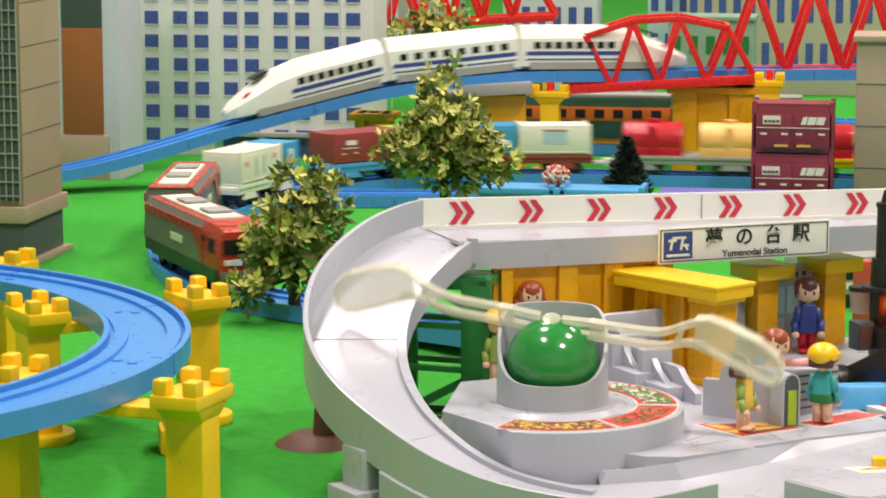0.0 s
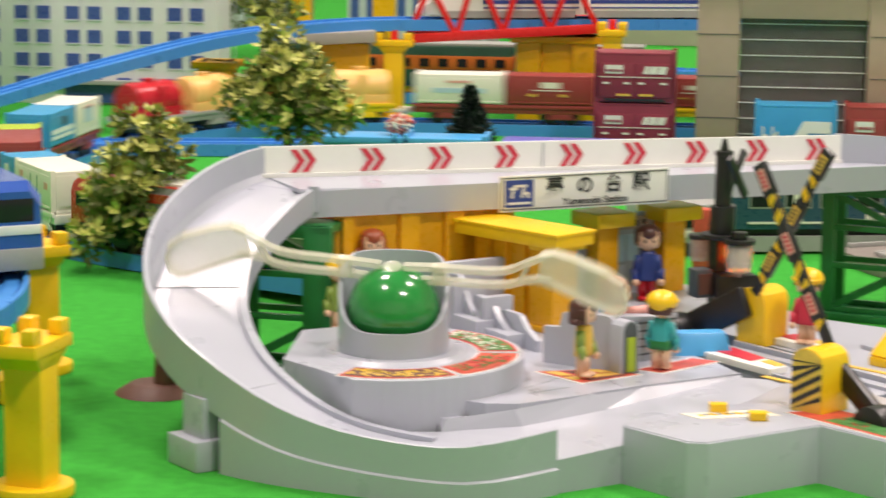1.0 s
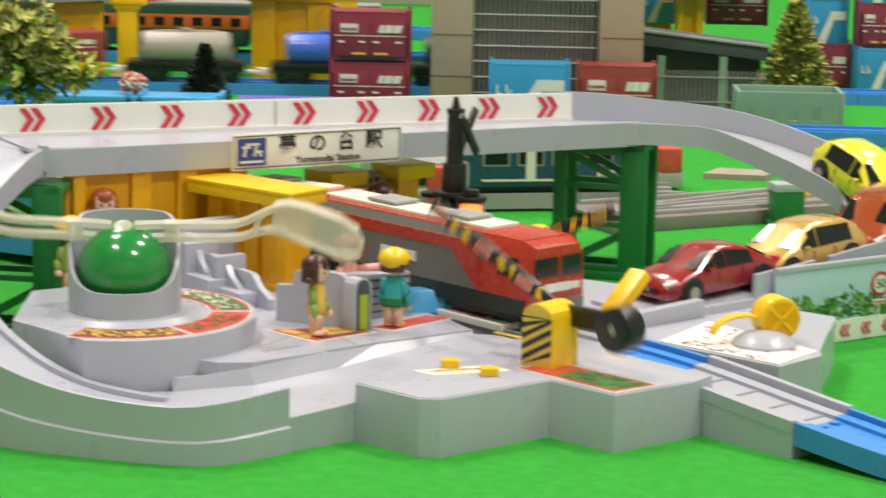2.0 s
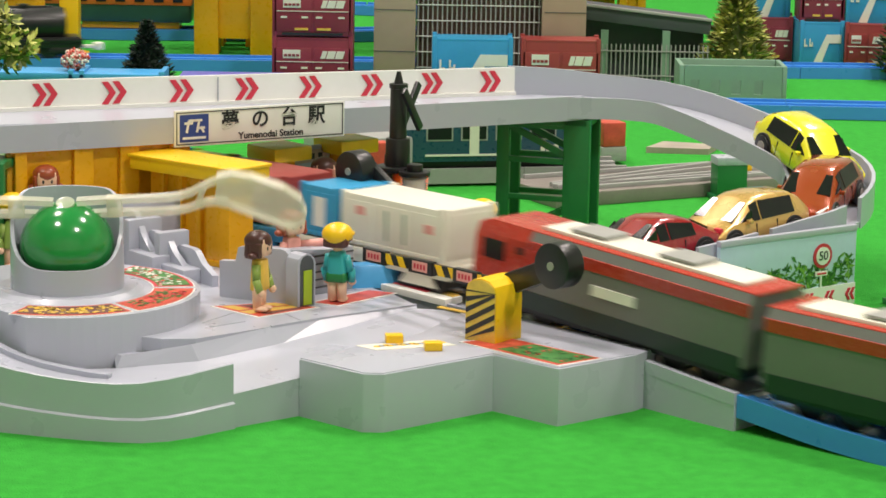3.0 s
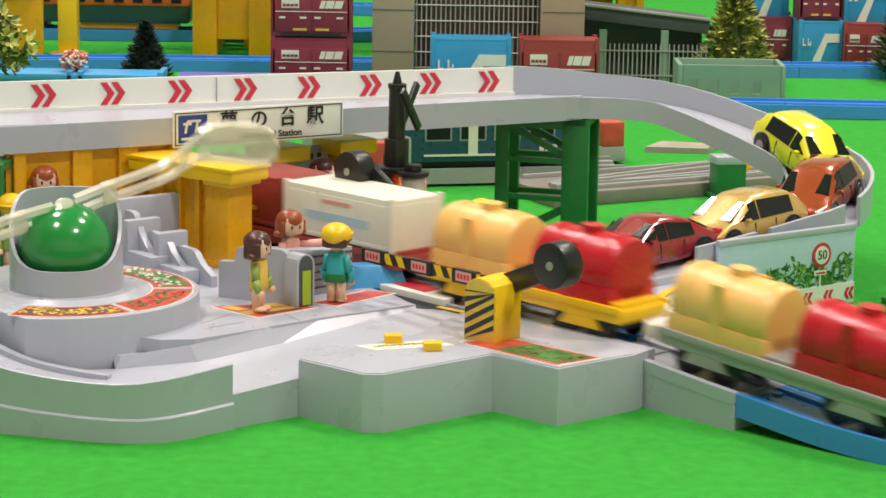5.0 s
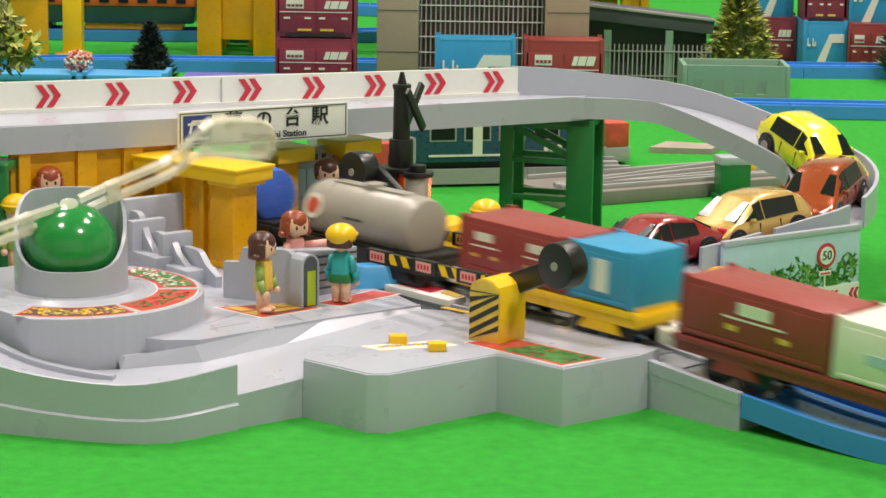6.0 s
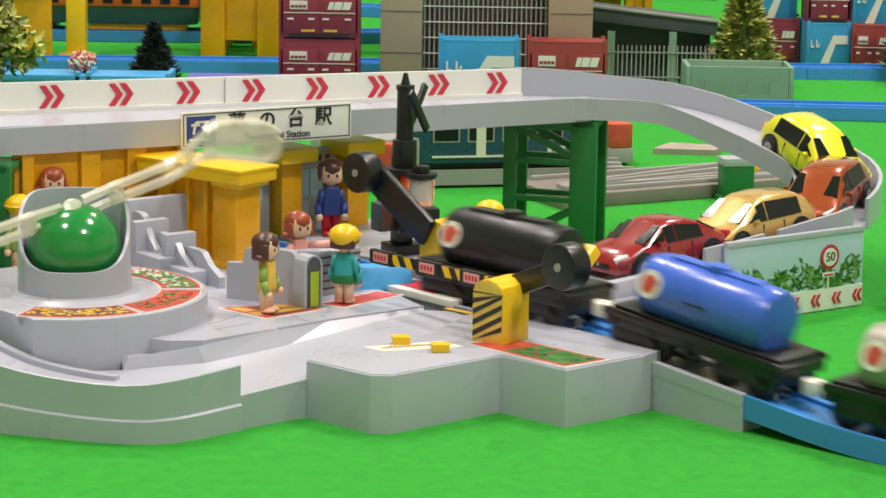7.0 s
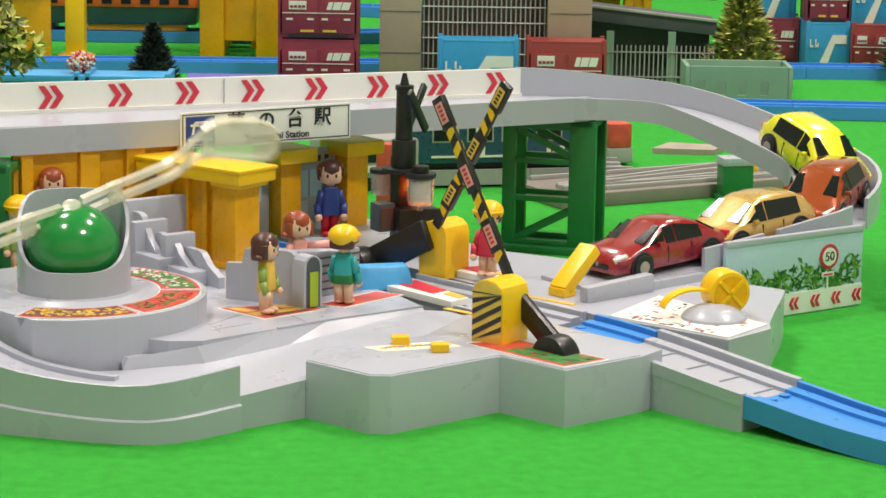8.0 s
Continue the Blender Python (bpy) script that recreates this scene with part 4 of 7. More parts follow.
def container_car(L, base, boxes, label):
    t = thing("container_wagon", pose(0, 0, 0), label, "toy wagon", "freight train")
    chassis(t, L, base)
    for x0, x1, m, prints in boxes:
        container(t, x0 * L, x1 * L, m, prints)
    return t


def drum_car(L, base, label):
    """Flat wagon with a red and an apricot tank container."""
    t = thing("tank_container_wagon", pose(0, 0, 0), label, "toy wagon", "freight train")
    chassis(t, L, base)
    for x0, m in ((0.005, TANKRED), (-L / 2 + 0.003, PEACH)):
        l = L / 2 - 0.012
        c = part("tank", tube(0.0150, l, (x0, 0, 0.0300), (0, 90, 0), seg=28, bev=0.003), m, t)
        for z in (0.0170,):
            part("cradle", box((l, 0.030, 0.008), (x0 + l / 2, 0, z), (0, 0, 0), 0.001), m, c)
        for k in range(3):
            part("band", tube(0.0156, 0.0030, (x0 + 0.005 + k * (l - 0.013) / 2, 0, 0.0300), (0, 90, 0), seg=28), m, c)
        part("manhole", tube(0.005, 0.003, (x0 + l / 2, 0, 0.0445)), m, c)
        for y in (-1, 1):
            part("ladder", box((0.006, 0.0012, 0.024), (x0 + l / 2, y * 0.0155, 0.0180), (0, 0, 0)), m, c)
    return t


def tank_car(L, m, label):
    t = thing("tank_wagon", pose(0, 0, 0), label, "toy wagon", "freight train")
    chassis(t, L, BLACK)
    c = part("tank", tube(0.0142, L - 0.026, (-L / 2 + 0.013, 0, 0.0290), (0, 90, 0), seg=32, bev=0.0052), m, t)
    part("manhole", tube(0.0048, 0.0030, (0, 0, 0.0425), bev=0.0006), m, c)
    part("walkway", box((L * 0.50, 0.0066, 0.0015), (0, 0, 0.0423), (0, 0, 0), 0.0003), m, c)
    for k in (-1, 0, 1):
        part("tank_band", tube(0.0145, 0.0012, (k * (L / 2 - 0.026) - 0.0006, 0, 0.0290), (0, 90, 0), seg=32), m, c)
    part("saddle", box((L * 0.85, 0.022, 0.004), (0, 0, 0.0150), (0, 0, 0), 0.001), BLACK, t)
    for x in (-L / 2 + 0.0050,):
        part("end_emblem", tube(0.0062, 0.0004, (x + 0.017, -0.0136, 0.0325), (72, 0, 0), seg=20), CREAM, c)
        part("end_emblem", tube(0.0040, 0.0006, (x + 0.017, -0.0137, 0.0325), (72, 0, 0), seg=16), STK_R, c)
    part("side_print", box((L * 0.12, 0.0006, 0.0012), (0, -0.0141, 0.0290), (0, 0, 0)), INK, c, smooth=False)
    return t


def freight_loco(front, L, label):
    """One half of the vermilion and grey two-section engine; the cab is ahead when front is set."""
    s = 1 if front else -1
    t = thing("freight_engine", pose(0, 0, 0), label, "toy train engine", "freight train")
    prof = [(-0.0178, 0.012), (-0.0182, 0.016), (-0.0175, 0.038), (-0.0150, 0.0425), (0.0150, 0.0425), (0.0175, 0.038), (0.0182, 0.016), (0.0178, 0.012)]
    cabx = L / 2 - 0.034
    part("body", sweep([(-s * (L / 2 - 0.001), 0, 0), (s * cabx, 0, 0)] if s > 0 else [(s * cabx, 0, 0), (L / 2 - 0.001, 0, 0)], prof), DGREY, t)
    pts = [(s * (cabx + 0.0004), 0, 0), (s * (L / 2 - 0.006), 0, 0), (s * L / 2, 0, 0)]
    if s < 0:
        pts = pts[::-1]

    def cabp(i):
        k = i if s > 0 else 1 - i
        q = 1.0 if k < 0.75 else 0.90
        zt = 0.0425 if k < 0.75 else 0.0400
        return [(-0.0178 * q, 0.012), (-0.0183 * q, 0.016), (-0.0176 * q, zt - 0.005), (-0.0150 * q, zt), (0.0150 * q, zt), (0.0176 * q, zt - 0.005), (0.0183 * q, 0.016), (0.0178 * q, 0.012)]
    cab = part("cab", sweep(pts, cabp), ORANGE, t, "vermilion cab")
    part("windscreen", box((0.0014, 0.0295, 0.0088), (s * (L / 2 + 0.0001), 0, 0.0265), (0, 0, 0), 0.0003), GLASS, cab)
    for y in (-1, 1):
        part("cab_window", box((0.0125, 0.0008, 0.0085), (s * (L / 2 - 0.0135), y * 0.0181, 0.0265), (y * 2, 0, 0)), GLASS, cab)
        for k in range(2):
            part("side_vent", box((0.005, 0.0008, 0.003), (s * (cabx + 0.004 - 0.009 * k), y * 0.0179, 0.0315)), GLASS, t)
        part("orange_band", box((L - 0.036, 0.0012, 0.0052), (-s * 0.017, y * 0.0176, 0.0335)), ORANGE, t)
        part("white_print", box((0.024, 0.0008, 0.0045), (-s * 0.006, y * 0.0184, 0.0235)), CREAM, t, smooth=False)
        part("lamp", box((0.0012, 0.006, 0.0035), (s * (L / 2 - 0.0002), y * 0.011, 0.0195), (0, 0, 0), 0.0005), CREAM, cab)
    for y in (-1, 1):
        q = [(s * (cabx + 0.002), 0.0165), (s * (cabx - 0.018), 0.0350), (s * (cabx + 0.002), 0.0350)]
        part("cab_flash", prism(q if s * y > 0 else q[::-1], -0.0006, 0.0006, m=pose(0, y * 0.0181, 0, 90)), ORANGE, t, "slanted vermilion panel", smooth=False)
        part("dark_skirt", box((L - 0.006, 0.0010, 0.0075), (0, y * 0.0181, 0.0092)), mat("dark_skirt", (0.012, 0.028, 0.022), 0.4), t, smooth=False)
    part("nose_plate", box((0.0012, 0.016, 0.0038), (s * (L / 2 + 0.0001), 0, 0.0195), (0, 0, 0)), WHITE, cab)
    part("screen_post", box((0.0020, 0.0012, 0.0090), (s * (L / 2 + 0.0002), 0, 0.0264)), ORANGE, cab)
    part("bumper", box((0.006, 0.033, 0.0085), (s * (L / 2 - 0.002), 0, 0.0075), (0, 0, 0), 0.001), DGREY, t)
    part("roof_white", box((L - 0.046, 0.0200, 0.0022), (-s * 0.012, 0, 0.0424), (0, 0, 0), 0.0006), CREAM, t)
    part("roof_edge", box((L - 0.008, 0.0300, 0.0010), (-s * 0.0040, 0, 0.0420), (0, 0, 0), 0.0004), ORANGE, t)
    for k in range(2):
        part("pantograph", box((0.020, 0.016, 0.0015), (-s * (0.030 - 0.05 * k), 0, 0.0450), (0, 0, 0), 0.0005), RAILGREY, t)
    part("underframe", box((L - 0.008, 0.030, 0.008), (0, 0, 0.0055), (0, 0, 0), 0.001), BLACK, t)
    wheels(t, (-L * 0.3 - 0.01, -L * 0.3 + 0.01, L * 0.3 - 0.01, L * 0.3 + 0.01))
    part("coupling", tube(0.0042, 0.004, (-s * (L / 2 + 0.004), 0, 0.0085), seg=12), CREAM, t)
    return t


SP = 0.322
T0 = 0.024, 1.110        # place on the line by which the times below are taken
PASS = [2.00, 2.51, 3.03, 3.41, 3.80, 4.26, 4.71, 5.14, 5.69, 6.085, 6.46, 6.82, 7.18]
J = [(0.24, 0.68, 0.0105, 0.0038, CREAM), (0.25, 0.50, 0.0160, 0.0007, CREAM), (0.16, 0.32, 0.0035, 0.0014, STK_Y), (0.34, 0.32, 0.0035, 0.0014, STK_Y), (0.73, 0.68, 0.0105, 0.0038, CREAM), (0.74, 0.50, 0.0160, 0.0007, CREAM), (0.66, 0.32, 0.0035, 0.0014, STK_Y), (0.84, 0.32, 0.0035, 0.0014, STK_Y)]
STRIPE = [(0.5, 0.42, 0.050, 0.0035, WHITE), (0.5, 0.24, 0.050, 0.0025, WHITE), (0.42, 0.68, 0.008, 0.006, CHARCOAL)]
FLAG = [(0.5, 0.5, 0.008, 0.014, WHITE)]
SPEC = [
    lambda L: freight_loco(True, L, "vermilion and grey freight engine, leading section with a cab"),
    lambda L: freight_loco(False, L, "vermilion and grey freight engine, rear section with a cab"),
    lambda L: container_car(L, CREAM, [(-0.49, -0.20, TEAL, FLAG), (-0.20, 0.49, CREAM, [(0.2, 0.7, 0.006, 0.004, PINK), (0.45, 0.5, 0.0012, 0.014, SAGE), (0.62, 0.5, 0.0012, 0.014, SAGE), (0.85, 0.6, 0.006, 0.004, PINK)])], "flat wagon with a blue and a long white container"),
    lambda L: container_car(L, LTBLUE, [(-0.49, -0.20, LIME, [(0.5, 0.7, 0.018, 0.0012, STK_R)]), (-0.20, 0.49, BROWN, J)], "light blue flat wagon with a lime and a red-brown container"),
    lambda L: container_car(L, BROWN, [(-0.49, 0.0, CREAM, [(0.5, 0.6, 0.020, 0.012, SKYBLUE), (0.5, 0.82, 0.020, 0.002, PINK)]), (0.0, 0.49, TEAL, STRIPE)], "brown flat wagon with a white and a blue container"),
    lambda L: drum_car(L, RAILGREY, "grey flat wagon with a red and an apricot tank container"),
    lambda L: drum_car(L, YELLOW2, "yellow flat wagon with a red and an apricot tank container"),
    lambda L: container_car(L, BROWN, [(-0.49, 0.0, BROWN, [(0.5, 0.68, 0.016, 0.0050, CREAM), (0.5, 0.50, 0.030, 0.0008, CREAM), (0.36, 0.33, 0.0050, 0.0022, STK_Y), (0.70, 0.33, 0.0050, 0.0022, STK_Y)]), (0.0, 0.49, CREAM, [(0.5, 0.45, 0.044, 0.004, SKYBLUE), (0.5, 0.75, 0.02, 0.002, PINK)])], "brown flat wagon with a red-brown and a white container"),
    lambda L: container_car(L, YELLOW2, [(-0.49, 0.13, BROWN, J), (0.13, 0.49, TEAL, FLAG)], "yellow flat wagon with a red-brown and a blue container"),
    lambda L: tank_car(L, SILVER, "silver-grey tank wagon on a black frame"),
    lambda L: tank_car(L, TANKBLUE, "blue tank wagon on a black frame"),
    lambda L: tank_car(L, BLACK, "black tank wagon at the train's end"),
]
CARS = []
for i, make in enumerate(SPEC):
    whole = SP * (PASS[i + 1] - PASS[i])
    CARS.append((make(whole - (0.021 if i > 1 else 0.004 if i == 0 else 0.010)), (PASS[i] + PASS[i + 1]) / 2, whole))


def blue_engine():
    t = thing("blue_engine", pose(0, 0, 0), "blue and white toy electric engine on the raised loop", "toy train engine")
    L = 0.125
    prof = [(-0.0180, 0.010), (-0.0185, 0.016), (-0.0180, 0.036), (-0.0125, 0.0430), (0.0125, 0.0430), (0.0180, 0.036), (0.0185, 0.016), (0.0180, 0.010)]

    def pr(i):
        q, d = (0.90, 0.004) if i in (0.0, 1.0) else (1.0, 0.0)
        return [(a * q, b - (d if b > 0.03 else 0)) for a, b in prof]
    part("body", sweep([(-L / 2, 0, 0), (-L / 2 + 0.006, 0, 0), (L / 2 - 0.006, 0, 0), (L / 2, 0, 0)], pr), LOCO_BLUE, t)
    for y in (-1, 1):
        part("gold_line", box((L - 0.014, 0.0006, 0.0012), (0, y * 0.0187, 0.0205)), YELLOW2, t, smooth=False)
        part("side_window", box((0.010, 0.0008, 0.008), (L / 2 - 0.016, y * 0.0184, 0.0255)), GLASS, t)
        part("side_stripe", box((L - 0.012, 0.0006, 0.005), (0, y * 0.0188, 0.0125)), RAILGREY, t, smooth=False)
    part("windscreen", box((0.0016, 0.0270, 0.0105), (L / 2 - 0.0006, 0, 0.0255), (0, 0, 0), 0.0008), GLASS, t)
    part("nose_white", box((0.0016, 0.0325, 0.0042), (L / 2 + 0.0002, 0, 0.0200), (0, 0, 0), 0.0005), WHITE, t)
    part("bumper", box((0.009, 0.0345, 0.0100), (L / 2 - 0.0035, 0, 0.0040), (0, 0, 0), 0.0012), RAILGREY, t)
    part("roof_vents", box((0.07, 0.014, 0.003), (-0.01, 0, 0.0425), (0, 0, 0), 0.0008), RAILGREY, t)
    part("underframe", box((L - 0.02, 0.028, 0.008), (0, 0, 0.0030), (0, 0, 0), 0.001), BLACK, t)
    wheels(t, (-0.045, -0.025, 0.025, 0.045))
    return t


LOOP_C, LOOP_R, LOOP_Z = (-0.543, 0.997), 0.215, 0.0640
LOOP = np.array([(x, y, LOOP_Z) for x, y in arc(LOOP_C, LOOP_R, 130, -110, 60)])
rail_track("raised_rail", LOOP, "blue plastic curved toy rail raised on yellow piers")
BLUE_ENGINE = blue_engine()


def bullet_car(nose, label):
    t = thing("bullet_train_car", pose(0, 0, 0), label, "toy train car", "bullet train")
    L = 0.146 if nose else 0.116
    prof = [(-0.0175, 0.006), (-0.0182, 0.014), (-0.0170, 0.030), (-0.0110, 0.0395), (0.0, 0.0410), (0.0110, 0.0395), (0.0170, 0.030), (0.0182, 0.014), (0.0175, 0.006)]
    xs = [-L / 2, L / 2 - 0.075, L / 2 - 0.045, L / 2 - 0.022, L / 2 - 0.007, L / 2] if nose else [-L / 2, L / 2]
    qs = [(1, 1), (1, 1), (0.98, 0.86), (0.88, 0.55), (0.66, 0.34), (0.34, 0.20)] if nose else [(1, 1), (1, 1)]

    def pr(i):
        k = min(range(len(xs)), key=lambda j: abs((j / (len(xs) - 1)) - i))
        w, h = qs[k]
        return [(a * w, 0.006 + (b - 0.006) * h) for a, b in prof]
    part("body", sweep([(x, 0, 0) for x in xs], pr), WHITE, t)
    for y in (-1, 1):
        l = L - 0.062 if nose else L - 0.006
        x0 = -0.026 if nose else 0
        part("blue_line", box((l, 0.0006, 0.0035), (x0, y * 0.0180, 0.0155)), NAVY, t, smooth=False)
        part("blue_line", box((l, 0.0006, 0.0012), (x0, y * 0.0181, 0.0115)), NAVY, t, smooth=False)
        part("skirt", box((L * 0.9 if not nose else L * 0.78, 0.0010, 0.006), (x0 * 0.3, y * 0.0176, 0.0035)), RAILGREY, t, smooth=False)
        n = 8
        for k in range(n):
            part("window", box((0.0062, 0.0008, 0.0056), (x0 - l / 2 + 0.010 + k * (l - 0.020) / (n - 1), y * 0.0178, 0.0215)), GLASS, t, smooth=False)
    if nose:
        part("windscreen", box((0.016, 0.016, 0.0015), (L / 2 - 0.036, 0, 0.0345), (0, 17, 0), 0.0006), GLASS, t)
        for y in (-1, 1):
            part("headlamp", box((0.007, 0.003, 0.002), (L / 2 - 0.020, y * 0.010, 0.0215), (0, 26, 0), 0.0005), CHEV, t)
    part("underframe", box((L * 0.75, 0.024, 0.006), (-0.01 if nose else 0, 0, 0.001), (0, 0, 0), 0.001), DGREY, t)
    wheels(t, (-L * 0.3, L * 0.2), 0.006)
    return t


VIA = curve_pts([(-0.80, 1.92, 0.0070), (-0.68, 1.985, 0.0200), (-0.56, 2.060, 0.0520), (-0.46, 2.130, 0.0750), (-0.36, 2.180, 0.0850), (-0.24, 2.215, 0.0860), (0.0, 2.260, 0.0870), (0.4, 2.300, 0.088), (0.9, 2.320, 0.088)], 0.008)
VS = np.r_[0, np.cumsum(np.linalg.norm(np.diff(VIA, axis=0), axis=1))]
rail_track("viaduct_rail", VIA, "blue plastic toy rail climbing to the red bridge")
BULLET = [(bullet_car(True, "white bullet train end car with a blue waist line"), -1, 0.0), (bullet_car(False, "white bullet train middle car with a blue waist line"), 1, 0.134), (bullet_car(True, "white bullet train end car with a blue waist line"), 1, 0.268)]


# ---- dolls: one plain shape each ----
def doll(m, label, hair, top, legs, shoes, cap=None, arms=None, raised=False, seated=False, bob=False, skirt=None, size=0.95):
    bm = bmesh.new()
    mats = []

    def add(fn, material):
        old = set(bm.faces)
        fn()
        if material not in mats:
            mats.append(material)
        for f in [f for f in bm.faces if f not in old]:
            f.material_index = mats.index(material)
            f.smooth = True
    k = 0.0 if not seated else -0.0090
    if not seated:
        for x in (-0.0023, 0.0023):
            add(lambda: tube(0.0021, 0.0120, (x, 0.0002, 0.0012), bm=bm, seg=14, r2=0.0026), legs)
            add(lambda: ball(0.0027, (x, -0.0014, 0.0014), (0.92, 1.45, 0.52), bm=bm, seg=14), shoes)
    add(lambda: box((0.0098, 0.0068, 0.0150), (0, 0, 0.0098 + k), (0, 0, 0), 0.0016, bm=bm, taper=(0.74, 0.88)), top)
    if skirt:
        add(lambda: box((0.0102, 0.0072, 0.0052), (0, 0, 0.0096 + k), (0, 0, 0), 0.0014, bm=bm, taper=(0.93, 0.95)), skirt)
    add(lambda: tube(0.0021, 0.0030, (0, 0, 0.0236 + k), bm=bm, seg=12), SKIN)
    for s in (-1, 1):
        if raised and s > 0:
            add(lambda: tube(0.0021, 0.0120, (0.0040, -0.001, 0.0205 + k), (84, 0, 62), bm=bm, seg=12), arms or top)
            add(lambda: ball(0.0023, (0.0152, -0.0068, 0.0215 + k), bm=bm, seg=10), SKIN)
        else:
            add(lambda: tube(0.0019, 0.0075, (s * 0.0058, -0.0010, 0.0150 + k), (-8, -14 * s, 0), bm=bm, seg=12, r2=0.0021), arms or top)
            add(lambda: tube(0.0018, 0.0060, (s * 0.0062, -0.0030, 0.0100 + k), (-20, 4 * s, 0), bm=bm, seg=12, r2=0.0019), arms or top)
            add(lambda: ball(0.0019, (s * 0.0062, -0.0036, 0.0096 + k), bm=bm, seg=10), SKIN)
    add(lambda: box((0.0108, 0.0098, 0.0098), (0, 0, 0.0256 + k), (0, 0, 0), 0.0034, bm=bm), SKIN)
    add(lambda: ball(0.0066, (0, 0.0010, 0.0328 + k), (1.0, 0.98, 0.76), bm=bm, seg=22), hair)
    add(lambda: box((0.0126, 0.0066, 0.0100 if bob else 0.0084), (0, 0.0028, (0.0246 if bob else 0.0264) + k), (0, 0, 0), 0.0026, bm=bm, taper=(0.9, 0.9)), hair)
    for s in (-1, 1):
        add(lambda: box((0.0018, 0.0058, 0.0070 if bob else 0.0048), (s * 0.0056, -0.0004, (0.0258 if bob else 0.0292) + k), (0, 0, 0), 0.0007, bm=bm), hair)
        if bob:
            add(lambda: ball(0.0019, (s * 0.0068, 0.0006, 0.0268 + k), (1.1, 1.3, 0.8), bm=bm, seg=10), hair)
        add(lambda: ball(0.0008, (s * 0.0021, -0.0048, 0.0300 + k), (0.8, 0.4, 1.3), bm=bm, seg=8), INK)
    if cap:
        add(lambda: ball(0.0074, (0, 0.0004, 0.0326 + k), (1.0, 1.02, 0.74), bm=bm, seg=24), cap)
        add(lambda: tube(0.0076, 0.0011, (0, -0.0012, 0.0322 + k), bm=bm, seg=24), cap)
    me_ob = link("doll", bm, mats)
    me_ob.matrix_world = m @ Matrix.Scale(size, 4)
    return tagged(me_ob, label, "toy figure", "toy figures")


DK = PLAT_Z + 0.0006
doll(pose(-0.0770, 1.0870, DK, 0, 0, 70), "toy figure in yellow and olive clothes on the platform", HAIR_B, STK_Y, SKIN, SKIN, None, OLIVE, bob=True)
doll(pose(-0.0440, 1.1080, DK, 0, 0, 165), "toy figure in turquoise with a yellow helmet on the platform", HAIR_B, CYAN, SKIN, SKIN, YELLOW2, CYAN, skirt=GREEN)
doll(pose(-0.0655, 1.1260, 0.0360, 0, 0, 35), "red-haired toy figure in pink behind the ticket gate", HAIR_R, PINK, SKIN, SKIN, None, PINK, raised=True, seated=True, bob=True)
doll(pose(0.0210, 1.1680, 0.0262, 0, 0, -20), "toy worker in red with a yellow helmet", HAIR_B, CHEV, SKIN, SKIN, YELLOW2, CHEV)
doll(pose(-0.0580, 1.2790, 0.0230, 0, 0, 12), "toy figure in navy and red clothes at the gateway", HAIR_B, NAVY, TANKRED, TANKRED, None, NAVY, size=1.05)
doll(pose(-0.1860, 1.1900, 0.0350, 0, 0, 18), "red-haired toy figure in pink behind the spinner", HAIR_R, PINK, SKIN, SKIN, None, PINK, bob=True)
doll(pose(-0.1985, 1.1690, 0.0250, 0, 0, 10), "toy figure with a yellow helmet behind the spinner", HAIR_B, OLIVE, SKIN, SKIN, YELLOW2, OLIVE)
tagged(link("figure_stand", box((0.040, 0.024, 0.035), (-0.1910, 1.1950, 0.0), (0, 0, 31), 0.001), GREY), "grey plastic plinth behind the spinner", "plinth")
tagged(link("figure_stand", box((0.018, 0.013, 0.025), (-0.1985, 1.1690, 0.0), (0, 0, 31), 0.001), GREY), "low grey plastic plinth behind the spinner", "plinth")


# ---- die-cast cars ----
SEDAN = [(-0.5, 0.0105, 0.80), (-0.485, 0.0138, 0.84), (-0.39, 0.0152, 0.84), (-0.24, 0.0212, 0.72), (-0.14, 0.0232, 0.70), (0.0, 0.0238, 0.70), (0.09, 0.0229, 0.70), (0.26, 0.0154, 0.84), (0.38, 0.0136, 0.84), (0.47, 0.0108, 0.80), (0.5, 0.0078, 0.70)]
HATCH = [(-0.5, 0.0130, 0.80), (-0.475, 0.0166, 0.80), (-0.41, 0.0214, 0.74), (-0.33, 0.0238, 0.72), (-0.12, 0.0252, 0.71), (0.03, 0.0250, 0.71), (0.11, 0.0236, 0.71), (0.29, 0.0158, 0.84), (0.40, 0.0138, 0.84), (0.475, 0.0108, 0.80), (0.5, 0.0076, 0.70)]


